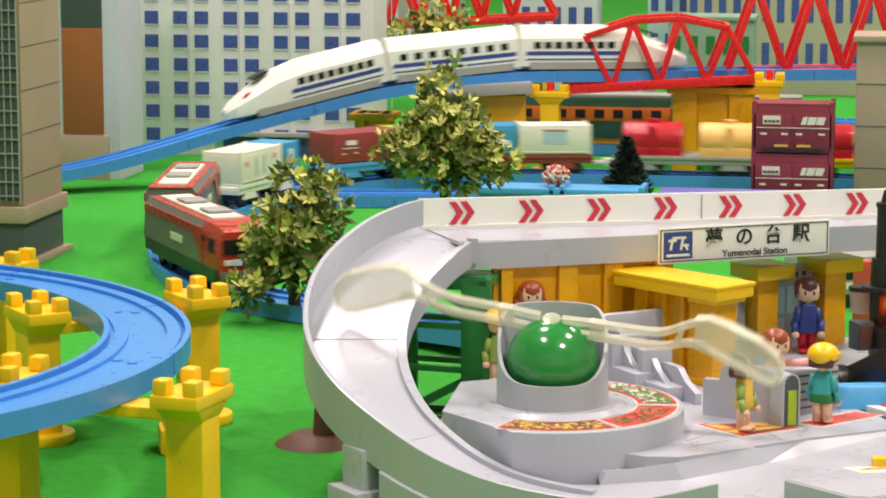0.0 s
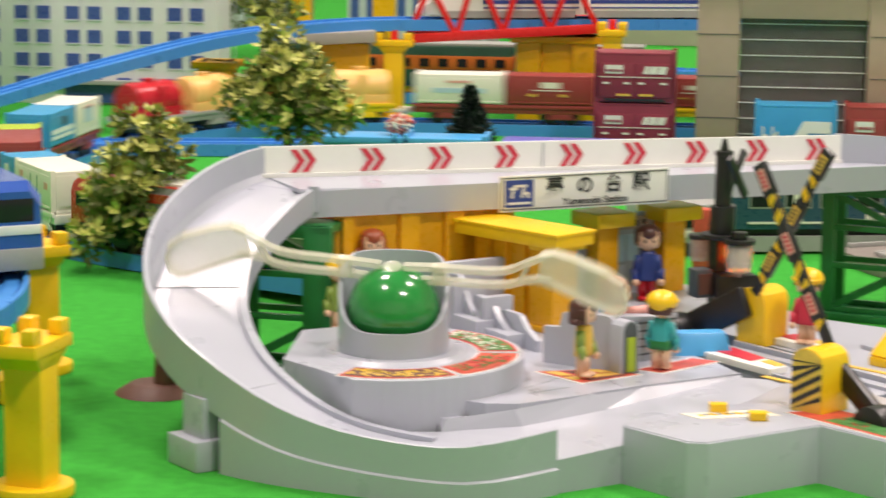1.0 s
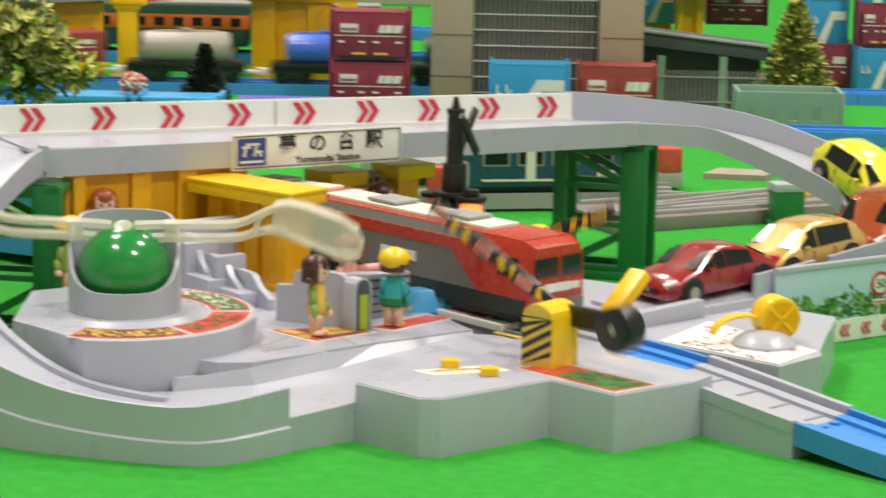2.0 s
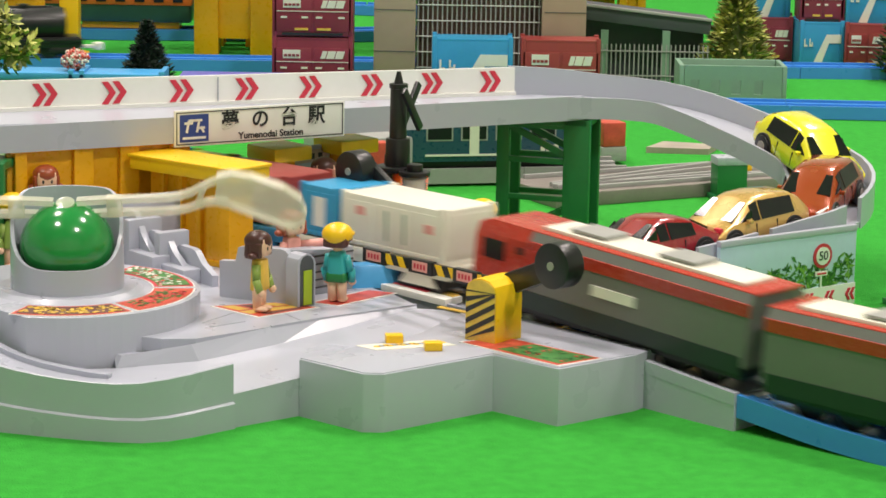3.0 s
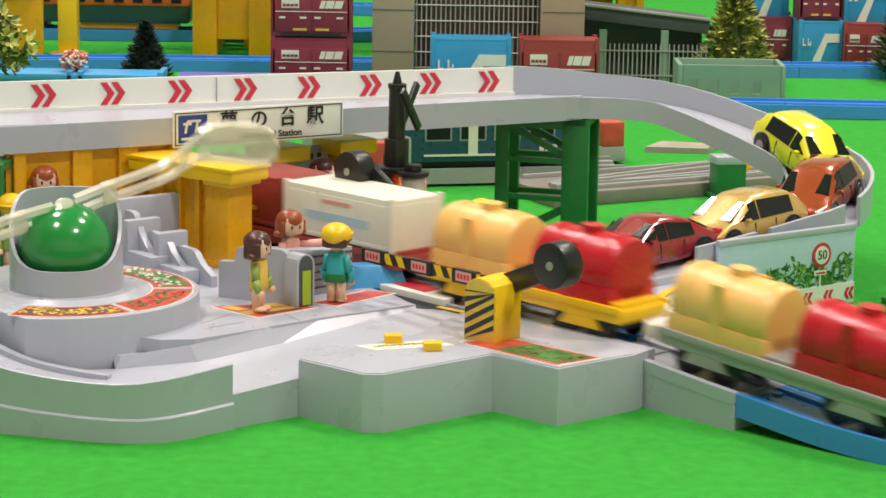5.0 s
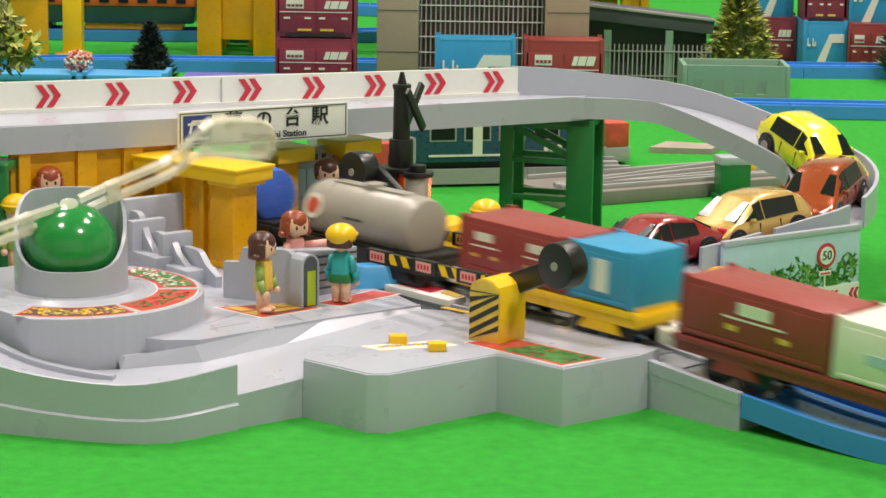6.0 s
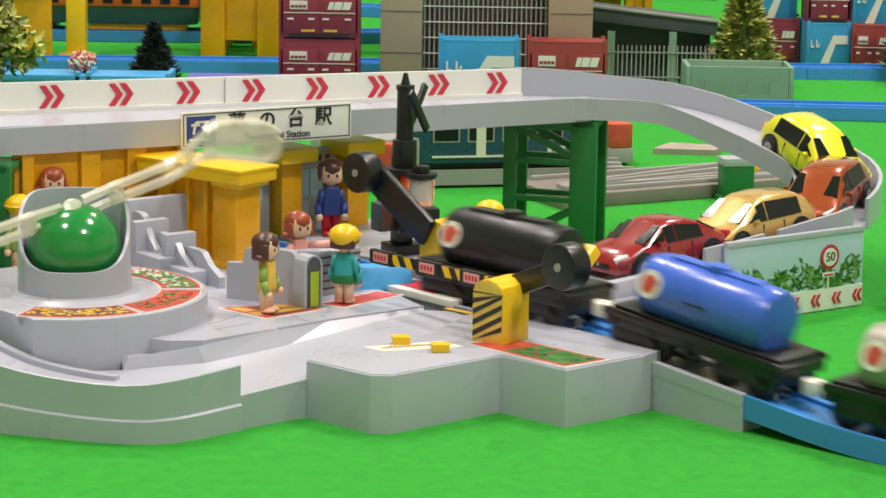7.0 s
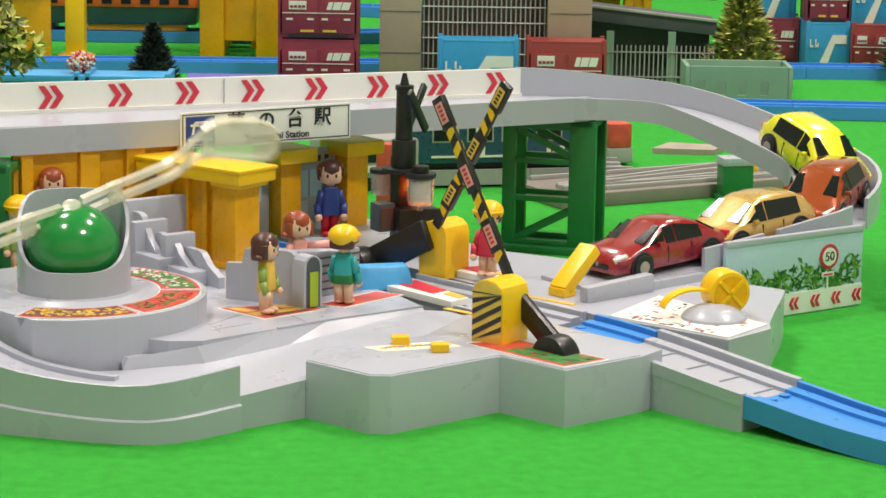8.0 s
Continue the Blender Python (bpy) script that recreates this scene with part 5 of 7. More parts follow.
def toy_car(m, paint, L, hatch, label):
    """A lofted die-cast body with glass laid on its upper faces."""
    t = thing("toy_car", m, label, "toy car", "die-cast cars")
    W = 0.0158
    st = HATCH if hatch else SEDAN
    rings = []
    for fx, zt, k in st:
        w = W * (1.0 if abs(fx) < 0.42 else 0.95 if abs(fx) < 0.48 else 0.86)
        belt = min(0.0142, zt - 0.0016)
        half = [(w * 0.90, 0.0034), (w, 0.0062), (w * 1.0, 0.0102), (w * 0.955, belt), (w * k, max(zt - 0.0013, belt + 0.0006)), (w * k * 0.80, zt - 0.0001), (w * k * 0.4, zt + 0.0004), (0, zt + 0.0005)]
        ring = half + [(-y, z) for y, z in half[-2::-1]]
        rings.append([Vector((fx * L, y, z)) for y, z in ring])
    bm = bmesh.new()
    vr = [[bm.verts.new(p) for p in r] for r in rings]
    n = len(vr[0])
    for i in range(len(vr) - 1):
        for j in range(n):
            bm.faces.new((vr[i][j], vr[i][(j + 1) % n], vr[i + 1][(j + 1) % n], vr[i + 1][j]))
    bm.faces.new(vr[0][::-1])
    bm.faces.new(vr[-1])
    body = part("body", bm, paint, t)
    body.data.set_sharp_from_angle(angle=radians(50))

    def glass(name, i0, i1, j0, j1, inset=0.14, up=0.00035):
        q = [rings[i0][j0], rings[i0][j1], rings[i1][j1], rings[i1][j0]]
        c = sum(q, Vector()) / 4
        nrm = (q[2] - q[0]).cross(q[3] - q[1]).normalized()
        if nrm.z < 0:
            nrm = -nrm
        q = [p + (c - p) * inset for p in q]
        b2 = bmesh.new()
        lo, hi = [b2.verts.new(p - nrm * 0.0006) for p in q], [b2.verts.new(p + nrm * up) for p in q]
        b2.faces.new(hi)
        for k in range(4):
            b2.faces.new((lo[k], lo[(k + 1) % 4], hi[(k + 1) % 4], hi[k]))
        part(name, b2, CARGLASS, body, smooth=False)
    glass("windscreen", 6, 7, 4, 10, 0.05, 0.0012)
    glass("rear_window", 1 if hatch else 2, 3, 4, 10, 0.14, 0.0016)
    for j0, j1 in ((3, 4), (11, 10)):
        glass("side_window", 3, 5, j0, j1, 0.07)
        glass("side_window", 5, 6, j0, j1, 0.07)
    for s in (-1, 1):
        part("quarter_glass", prism([(0.10 * L, 0.0148), (0.22 * L, 0.0150), (0.11 * L, 0.0205)] if s < 0 else [(0.11 * L, 0.0205), (0.22 * L, 0.0150), (0.10 * L, 0.0148)], 0, 0.0006, m=pose(0, s * W * 0.90, 0, 90 - 0, 0, 0)), GLASS, body, smooth=False)
        part("headlamp", box((0.0070, 0.0050, 0.0026), (L / 2 - 0.0050, s * 0.0108, 0.0090), (0, 16, -s * 24), 0.0008), WHITE, t, "clear headlamp")
        part("tail_lamp", box((0.0025, 0.0045, 0.0036), (-L / 2 + 0.0008, s * 0.0112, 0.0105), (0, 0, 0), 0.0005), CHEV, t)
        part("mirror", box((0.0026, 0.0030, 0.0020), (0.16 * L, s * (W + 0.0006), 0.0142), (0, 0, 0), 0.0006), paint, t)
        for x in (-0.13 * L, 0.08 * L):
            part("door_line", box((0.0004, 0.0005, 0.0075), (x, s * (W - 0.0001), 0.0058)), INK, t, smooth=False)
        for x in (-L * 0.30, L * 0.31):
            part("wheel_arch", tube(0.0070, 0.0010, (x, s * W + 0.0005, 0.0060), (90, 0, 0), seg=24), INK, t)
            w = part("wheel", tube(0.0057, 0.0046, (x, s * (W - 0.0008) + 0.0023, 0.0057), (90, 0, 0), seg=22, bev=0.0006), BLACK, t)
            part("rim", tube(0.0030, 0.0004, (x, s * (W + 0.0016) + 0.0002, 0.0057), (90, 0, 0), seg=16), SILVER, w)
    part("grille", box((0.0010, 0.0150, 0.0026), (L / 2 - 0.0002, 0, 0.0050), (0, 0, 0), 0.0003), GLASS, t)
    part("badge", tube(0.0009, 0.0006, (L / 2 - 0.0002, 0, 0.0070), (0, 90, 0), seg=10), SILVER, t)
    return t


def on_spiral(x, y, dz=0.0, roll=0):
    sc = curve_pts(SPIRAL, 0.004)
    i = int(np.argmin((sc[:, 0] - x) ** 2 + (sc[:, 1] - y) ** 2))
    a, b = Vector(sc[max(0, i - 6)]), Vector(sc[min(len(sc) - 1, i + 6)])
    d = b - a
    c = (a + b) / 2
    return pose(c.x, c.y, c.z + dz, roll, -math.degrees(math.atan2(d.z, math.hypot(d.x, d.y))), math.degrees(math.atan2(d.y, d.x)))


toy_car(on_spiral(0.1010, 1.1910), CAR_RED, 0.0740, False, "glossy dark red toy saloon car on the ramp")
toy_car(on_spiral(0.1520, 1.2350), CAR_GOLD, 0.0700, True, "gold metallic toy hatchback on the ramp")
toy_car(on_spiral(0.1988, 1.2817), CAR_ORANGE, 0.0700, True, "burnt orange toy hatchback on the ramp's bend")
toy_car(on_spiral(0.2003, 1.3449, 0.001), CAR_YELLOW, 0.0640, True, "lemon yellow toy minivan on the ramp's bend")


# ---- ramp side, sign and bits on the station's east side ----
def ramp_side():
    t = thing("ramp_side_panel", pose(0.1340, 1.1860, 0, 0, 0, 35.5), "pale blue side panel with printed hedge and red chevrons", "toy road")
    part("panel", box((0.0900, 0.0024, 0.0380), (0.0450, 0, 0), (0, 0, 0), 0.0004), SKYBLUE, t)
    part("rim", box((0.0900, 0.0034, 0.0030), (0.0450, 0, 0.0375), (0, 0, 0), 0.0004), GREY, t)
    rnd = random.Random(5)
    bm = bmesh.new()
    for k in range(420):
        x = rnd.uniform(0.010, 0.088)
        top = 0.0235 + 0.0035 * math.sin(x * 160) + 0.002 * math.sin(x * 410)
        z = rnd.uniform(0.0115, top)
        a, l, w = rnd.uniform(0, 6.28), rnd.uniform(0.0016, 0.0030), 0.0008
        c, s = math.cos(a), math.sin(a)
        y = -0.00125 - 0.0002 * rnd.random()
        vs = [bm.verts.new((x + c * p - s * q, y, z + s * p + c * q)) for p, q in ((-l, 0), (0, -w), (l, 0), (0, w))]
        f = bm.faces.new(vs)
        f.material_index = rnd.choice((0, 0, 1, 2))
    h = part("hedge_print", bm, [mat("hedge_green", (0.05, 0.19, 0.03), 0.4), mat("hedge_light", (0.17, 0.36, 0.06), 0.4), mat("hedge_dark", (0.015, 0.08, 0.02), 0.4)], t, "printed green hedge", smooth=False)
    h["kind"] = "stuff"
    part("white_board", box((0.0560, 0.0008, 0.0105), (0.0620, -0.0014, 0.0008), (0, 0, 0)), WHITE, t)
    for k in range(4):
        for j in (0, 0.0030):
            x, w, hh = 0.0430 + k * 0.0140 + j, 0.0018, 0.0030
            part("chevron", prism([(-w, 0), (0, hh), (w * 0.9, hh), (-w * 0.1, 0), (w * 0.9, -hh), (0, -hh)][::-1], 0, 0.0005, m=pose(x, -0.0018, 0.0060, 90)), CHEV, t, smooth=False)
    d = part("speed_disc", tube(0.0062, 0.0004, (0.0670, -0.0014, 0.0270), (90, 0, 0), seg=32), CHEV, t, "round speed limit sign reading 50")
    part("disc_white", tube(0.0045, 0.0004, (0.0670, -0.0017, 0.0270), (90, 0, 0), seg=32), WHITE, d)
    part("sign_plate", box((0.0080, 0.0006, 0.0024), (0.0665, -0.0016, 0.0170)), WHITE, t, smooth=False)
    part("sign_bar", box((0.0060, 0.0006, 0.0008), (0.0665, -0.0019, 0.0178)), CHEV, t, smooth=False)
    part("sign_stem", box((0.0010, 0.0006, 0.0070), (0.0665, -0.0015, 0.0110)), WHITE, t, smooth=False)
    cu = bpy.data.curves.new("lettering", "FONT")
    cu.body, cu.size, cu.align_x, cu.align_y, cu.extrude = "50", 0.0064, "CENTER", "CENTER", 0.0001
    tmp = bpy.data.objects.new("lettering", cu)
    scene.collection.objects.link(tmp)
    me = bpy.data.meshes.new_from_object(tmp.evaluated_get(bpy.context.evaluated_depsgraph_get()))
    bpy.data.objects.remove(tmp)
    me.materials.clear()
    me.materials.append(INK)
    o = new("lettering", me)
    o.parent = d
    o.matrix_basis = pose(0.0670, -0.0023, 0.0270, 90)
    # lane support below the last stretch of the ramp
    b = thing("ramp_support", pose(0.0640, 1.1300, 0, 0, 0, 41.0), "light grey plastic ramp support wall", "toy road")
    part("wall", box((0.0780, 0.0040, 0.0270), (0.0400, 0, 0), (0, 0, 0), 0.0008), GREY, b)
    part("lip", box((0.0430, 0.0060, 0.0090), (0.0200, -0.002, 0.0220), (0, -2, 0), 0.0015), GREY, b)
    f = thing("yellow_wheel_knob", pose(0.1255, 1.1050, 0.0235, 0, 0, 20), "yellow plastic wheel knob with a crossed face", "toy mechanism")
    part("barrel", tube(0.0098, 0.0120, (0, 0.006, 0.0108), (90, 0, 0), seg=32, bev=0.0012), YELLOW2, f)
    part("recess", tube(0.0080, 0.0006, (0, -0.0058, 0.0108), (90, 0, 0), seg=28), YELLOW, f)
    for r in (45, -45):
        part("cross_bar", box((0.0015, 0.0010, 0.0158), (-0.0079 * math.sin(radians(r)), -0.0066, 0.0108 - 0.0079 * math.cos(radians(r))), (0, r, 0)), YELLOW2, f)
    part("stub", tube(0.0050, 0.0080, (0.0, 0.012, 0.0125), (90, 0, 0), seg=20), YELLOW2, f)
    part("arch", sweep([(-0.016 + 0.0145 * math.cos(a), 0, 0.0035 + 0.0085 * math.sin(a)) for a in np.linspace(0.2, 3.0, 12)], [(-0.003, 0), (0.003, 0), (0.003, 0.0010), (-0.003, 0.0010)]), YELLOW2, f)
    y = thing("yellow_stop_ramp", pose(0.0610, 1.1480, 0.0235, 0, 0, 45), "yellow plastic stop lever on the ramp", "toy mechanism")
    part("lever", box((0.0270, 0.0100, 0.0060), (0.002, 0, 0.0085), (0, -40, 0), 0.001), YELLOW2, y)
    part("foot", box((0.0080, 0.0100, 0.0040), (-0.0085, 0, -0.0005), (0, 0, 0), 0.0006), YELLOW2, y)


ramp_side()
w = thing("boarding_ramp", pose(-0.0290, 1.1500, 0.0240, 0, 0, 15), "blue plastic sloping boarding plate beside the platform", "toy ramp")
part("plate", box((0.0300, 0.0160, 0.0105), (0, 0, 0), (0, 0, 0), 0.0010, taper=(0.82, 0.55)), LTBLUE, w)
for at, h in (((0.1780, 1.5350, 0.0), 0.0265), ((0.2360, 1.2350, 0.0), 0.0330)):
    t = thing("green_post", pose(*at, 0, 0, 12), "green plastic road post with a grey cap", "toy support", "green posts")
    part("post", box((0.0190, 0.0140, h - 0.005), (0, 0, 0), (0, 0, 0), 0.0006), GREEN, t)
    part("cap", box((0.0200, 0.0150, 0.005), (0, 0, h - 0.005), (0, 0, 0), 0.0008), GREY, t)
    part("foot", box((0.0230, 0.0180, 0.003), (0, 0, 0), (0, 0, 0), 0.0006), GREEN, t)


# ---- yellow piers ----
def pier(m, h, label, cap_w=0.036, studs=True):
    t = thing("yellow_pier", m, label, "toy pier", "yellow piers")
    part("post", box((0.0165, 0.0165, h - 0.012), (0, 0, 0), (0, 0, 0), 0.0012), YELLOW2, t)
    part("foot", tube(0.0165, 0.0050, (0, 0, 0), seg=28, bev=0.0012), YELLOW2, t)
    part("neck", box((0.0165, 0.0165, 0.0060), (0, 0, h - 0.0140), (0, 0, 0), 0.0005, taper=(cap_w / 0.0165 * 0.8, 1.2)), YELLOW2, t)
    part("cap", box((cap_w, 0.0210, 0.0055), (0, 0, h - 0.0080), (0, 0, 0), 0.0010), YELLOW2, t)
    if studs:
        for x in (-0.36, 0.36):
            for y in (-0.0065, 0.0065):
                part("stud", box((0.0075, 0.0062, 0.0062), (x * cap_w, y, h - 0.0026), (0, 0, 0), 0.0010), YELLOW2, t)
    return t


for deg, out in ((41, 0.016), (-10, 0.012), (75, 0.014), (-48, 0.012)):
    a = radians(deg)
    for r, k in ((LOOP_R + 0.046, 1), (LOOP_R - 0.036, 0)):
        h = 0.0660
        t = pier(pose(LOOP_C[0] + r * math.cos(a), LOOP_C[1] + r * math.sin(a), 0, 0, 0, deg + 90), h, "yellow plastic pier holding up the blue loop rail", 0.034)
    x, y = LOOP_C[0] + LOOP_R * math.cos(a), LOOP_C[1] + LOOP_R * math.sin(a)
    tagged(link("pier_beam", box((0.086, 0.016, 0.0050), (x, y, LOOP_Z - 0.0125), (0, 0, deg), 0.0008), YELLOW2), "yellow plastic cross beam under the loop rail", "toy pier", "pier beams")
for x, y in ((-0.395, 1.035), (-0.335, 1.110)):
    t = thing("yellow_foot_block", pose(x, y, 0, 0, 0, 20), "yellow plastic foot block on the mat", "toy block", "yellow foot blocks")
    part("block", box((0.026, 0.022, 0.012), (0, 0, 0), (0, 0, 0), 0.002), YELLOW2, t)
    part("wedge", box((0.022, 0.020, 0.006), (0, 0, 0.012), (0, 0, 0), 0.001, taper=(0.5, 0.8)), YELLOW2, t)


# ---- trees ----
def tree(at, trunk_h, crown, leaves, size, label, seed, mats, lean=(0, 0)):
    """crown: list of (x, y, z, rx, ry, rz) lobes."""
    rnd = random.Random(seed)
    t = thing("tree", pose(*at), label, "toy tree", "toy trees")
    bm = bmesh.new()
    tube(0.0042, trunk_h, (0, 0, 0), bm=bm, seg=10, r2=0.0026)
    for lx, ly, lz, a, b, c in crown:
        d = Vector((lx, ly, lz - trunk_h * 0.75))
        if d.length > 0.006:
            sweep([(0, 0, trunk_h * 0.75), (lx * 0.5, ly * 0.5 + 0.0005, trunk_h * 0.75 + d.z * 0.6), (lx + 0.0004, ly, lz)], [(-0.0010, -0.0010), (0.0010, -0.0010), (0.0010, 0.0010), (-0.0010, 0.0010)], bm=bm)
    part("trunk", bm, BARK, t)
    bm = bmesh.new()
    tot = sum(c[3] * c[4] * c[5] for c in crown)
    for lx, ly, lz, a, b, c in crown:
        for k in range(max(6, int(leaves * a * b * c / tot / 5))):
            v = Vector((rnd.gauss(0, 1), rnd.gauss(0, 1), rnd.gauss(0, 1))).normalized() * (rnd.random() ** 0.33) * rnd.uniform(0.8, 1.12)
            p = Vector((lx + v.x * a, ly + v.y * b, lz + v.z * c))
            axis = (v + Vector((rnd.uniform(-.6, .6), rnd.uniform(-.6, .6), rnd.uniform(0.0, 0.9)))).normalized()
            # pale leaves are likelier on the upper side of each lobe
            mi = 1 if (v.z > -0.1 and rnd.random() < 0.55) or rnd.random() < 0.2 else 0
            side = axis.orthogonal().normalized()
            for j in range(5):
                q = Matrix.Rotation(j * 1.2566 + rnd.random(), 3, axis) @ side
                d = (axis * rnd.uniform(0.5, 1.0) + q * 0.9).normalized()
                n = d.cross(q).normalized()
                l, w = size * rnd.uniform(0.7, 1.25), size * 0.22
                vs = [bm.verts.new(p), bm.verts.new(p + d * l * 0.55 + n * w), bm.verts.new(p + d * l), bm.verts.new(p + d * l * 0.55 - n * w)]
                f = bm.faces.new(vs)
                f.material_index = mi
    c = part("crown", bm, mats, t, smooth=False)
    c["kind"] = "stuff"
    return t


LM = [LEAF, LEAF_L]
tree((-0.3325, 1.750, 0), 0.056, [(0, 0, 0.072, .040, .036, .022), (-.028, 0, 0.066, .022, .022, .016), (.032, .004, .060, .022, .022, .014), (0.002, 0, 0.092, .028, .026, .016), (.014, -.01, .050, .026, .020, .010), (-.002, 0, .110, .014, .014, .012), (.008, 0, .122, .006, .006, .010), (-.010, .002, .118, .005, .005, .010)], 3300, 0.0078, "olive green model tree with pale leaves mixed in", 1, LM)
tree((-0.3650, 1.440, 0), 0.035, [(0, 0, 0.055, .026, .026, .024), (.020, 0, 0.074, .016, .018, .016), (-.012, 0, .040, .020, .02, .018), (.006, 0, .086, .016, .014, .012), (-.026, -.01, .020, .016, .016, .012), (.014, -.006, .030, .016, .016, .016)], 2600, 0.0075, "bushy olive model tree with pale yellow-green leaves", 2, LM)
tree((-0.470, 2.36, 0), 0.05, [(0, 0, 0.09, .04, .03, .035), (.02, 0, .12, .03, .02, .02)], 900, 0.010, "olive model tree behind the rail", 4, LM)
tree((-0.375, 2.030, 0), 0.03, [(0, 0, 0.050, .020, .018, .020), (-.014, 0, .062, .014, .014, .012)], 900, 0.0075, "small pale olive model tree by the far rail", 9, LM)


def conifer(at, h, r, label, mats, seed):
    rnd = random.Random(seed)
    t = thing("conifer", pose(*at), label, "toy tree", "toy trees")
    part("trunk", tube(r * 0.16, h * 0.25, (0, 0, 0), seg=10), BARK, t)
    bm = bmesh.new()
    for k in range(1500):
        f = rnd.random() ** 0.8
        z, rr = h * (0.10 + 0.9 * f), r * (1 - f) ** 0.9 * rnd.uniform(0.65, 1.08)
        a = rnd.uniform(0, 6.283)
        p = Vector((rr * math.cos(a), rr * math.sin(a), z))
        d = Vector((math.cos(a + rnd.uniform(-.5, .5)), math.sin(a + rnd.uniform(-.5, .5)), rnd.uniform(-0.2, 0.9))).normalized()
        n = d.cross(Vector((rnd.uniform(-1, 1), rnd.uniform(-1, 1), 1))).normalized()
        l, w = 0.0050 * h / 0.06, 0.0011 * h / 0.06
        fc = bm.faces.new([bm.verts.new(p - d * l * 0.3), bm.verts.new(p + n * w), bm.verts.new(p + d * l), bm.verts.new(p - n * w)])
        fc.material_index = rnd.randrange(len(mats))
    bm2 = tube(r * 0.72, h * 0.86, (0, 0, h * 0.08), seg=14, r2=0.001, bm=bm)
    c = part("crown", bm, mats, t, smooth=False)
    c["kind"] = "stuff"


conifer((-0.2200, 1.900, 0), 0.0620, 0.0240, "dark green model conifer", [LEAF_D], 6)
conifer((0.2420, 2.070, 0), 0.0900, 0.0320, "light green model conifer behind the green box", [LEAF, LEAF_L], 7)
conifer((0.3900, 2.120, 0), 0.0900, 0.0260, "dark green model conifer at the layout's edge", [LEAF_D, LEAF], 8)
t = thing("flower_bush", pose(-0.2665, 1.850, 0), "red and white model flower bush", "toy tree")
part("trunk", tube(0.0030, 0.032, (0, 0, 0), seg=10), BARK, t)
rnd = random.Random(11)
bm = bmesh.new()
for k in range(260):
    v = Vector((rnd.gauss(0, 1), rnd.gauss(0, 1), rnd.gauss(0, 1))).normalized() * rnd.uniform(0.6, 1.05)
    n0 = len(bm.faces)
    ball(0.0011, (v.x * 0.0105, v.y * 0.0105, 0.0390 + v.z * 0.0075), bm=bm, seg=6)
    bm.faces.ensure_lookup_table()
    for f in bm.faces[n0:]:
        f.material_index = k % 3
part("blossom", bm, [STK_R, PINK, CREAM], t)
t = thing("tree_stand", pose(-0.2790, 1.1330, 0), "brown plastic tree stand on the mat", "toy tree")
part("stand", tube(0.0200, 0.0050, (0, 0, 0), r2=0.012, seg=30, bev=0.001), SOIL, t)
part("trunk", tube(0.0056, 0.0150, (0.004, 0, 0.004), r2=0.0045, seg=14), SOIL, t)


# ---- buildings ----
def grid_building():
    t = thing("beige_grid_tower", pose(-0.6350, 1.600, 0), "beige model tower with a dark barred window front", "toy building")
    part("base", box((0.090, 0.080, 0.030), (0.0, 0.040, 0), (0, 0, 0), 0.001), CHARCOAL, t)
    part("ledge", box((0.096, 0.086, 0.0110), (0.0, 0.040, 0.0300), (0, 0, 0), 0.001), BEIGE, t)
    part("body", box((0.090, 0.078, 0.200), (0.0, 0.041, 0.0410), (0, 0, 0), 0.001), BEIGE, t)
    part("dark_front", box((0.086, 0.002, 0.190), (-0.000, 0.0005, 0.0450), (0, 0, 0)), CHARCOAL, t)
    for k in range(19):
        part("bar", box((0.0008, 0.0012, 0.190), (-0.043 + k * 0.0048, -0.001, 0.0450)), RAILGREY, t, smooth=False)
    for k in range(20):
        part("cross_bar", box((0.086, 0.0012, 0.0008), (0.0, -0.0018, 0.0480 + k * 0.0095)), RAILGREY, t, smooth=False)
    for k in range(5):
        part("joint", box((0.0006, 0.0776, 0.0006), (0.0450, 0.0410, 0.0600 + k * 0.0290)), CHARCOAL, t, smooth=False)
    part("plinth_step", box((0.100, 0.090, 0.004), (0.0, 0.040, 0), (0, 0, 0), 0.0006), BEIGE, t)


def orange_building():
    t = thing("panel_building", pose(-0.7045, 2.060, 0) @ Matrix.Scale(1.05, 4), "model building with charcoal and orange-brown panels", "toy building")
    part("body", box((0.090, 0.06, 0.260), (-0.0140, 0.030, 0.0), (0, 0, 0), 0.001), WALLGREY, t)
    part("orange_panel", box((0.034, 0.003, 0.086), (0.0030, 0.0, 0.037), (0, 0, 0), 0.0004), TERRA, t)
    part("grey_panel", box((0.034, 0.003, 0.140), (0.0030, 0.0, 0.1232), (0, 0, 0), 0.0004), CHARCOAL, t)
    part("base", box((0.048, 0.004, 0.036), (0.0000, -0.001, 0.0), (0, 0, 0), 0.0004), BEIGE, t)
    part("corner_wall", box((0.0120, 0.062, 0.260), (0.0270, 0.0320, 0.0), (0, 0, 0), 0.0006), WALLGREY, t)


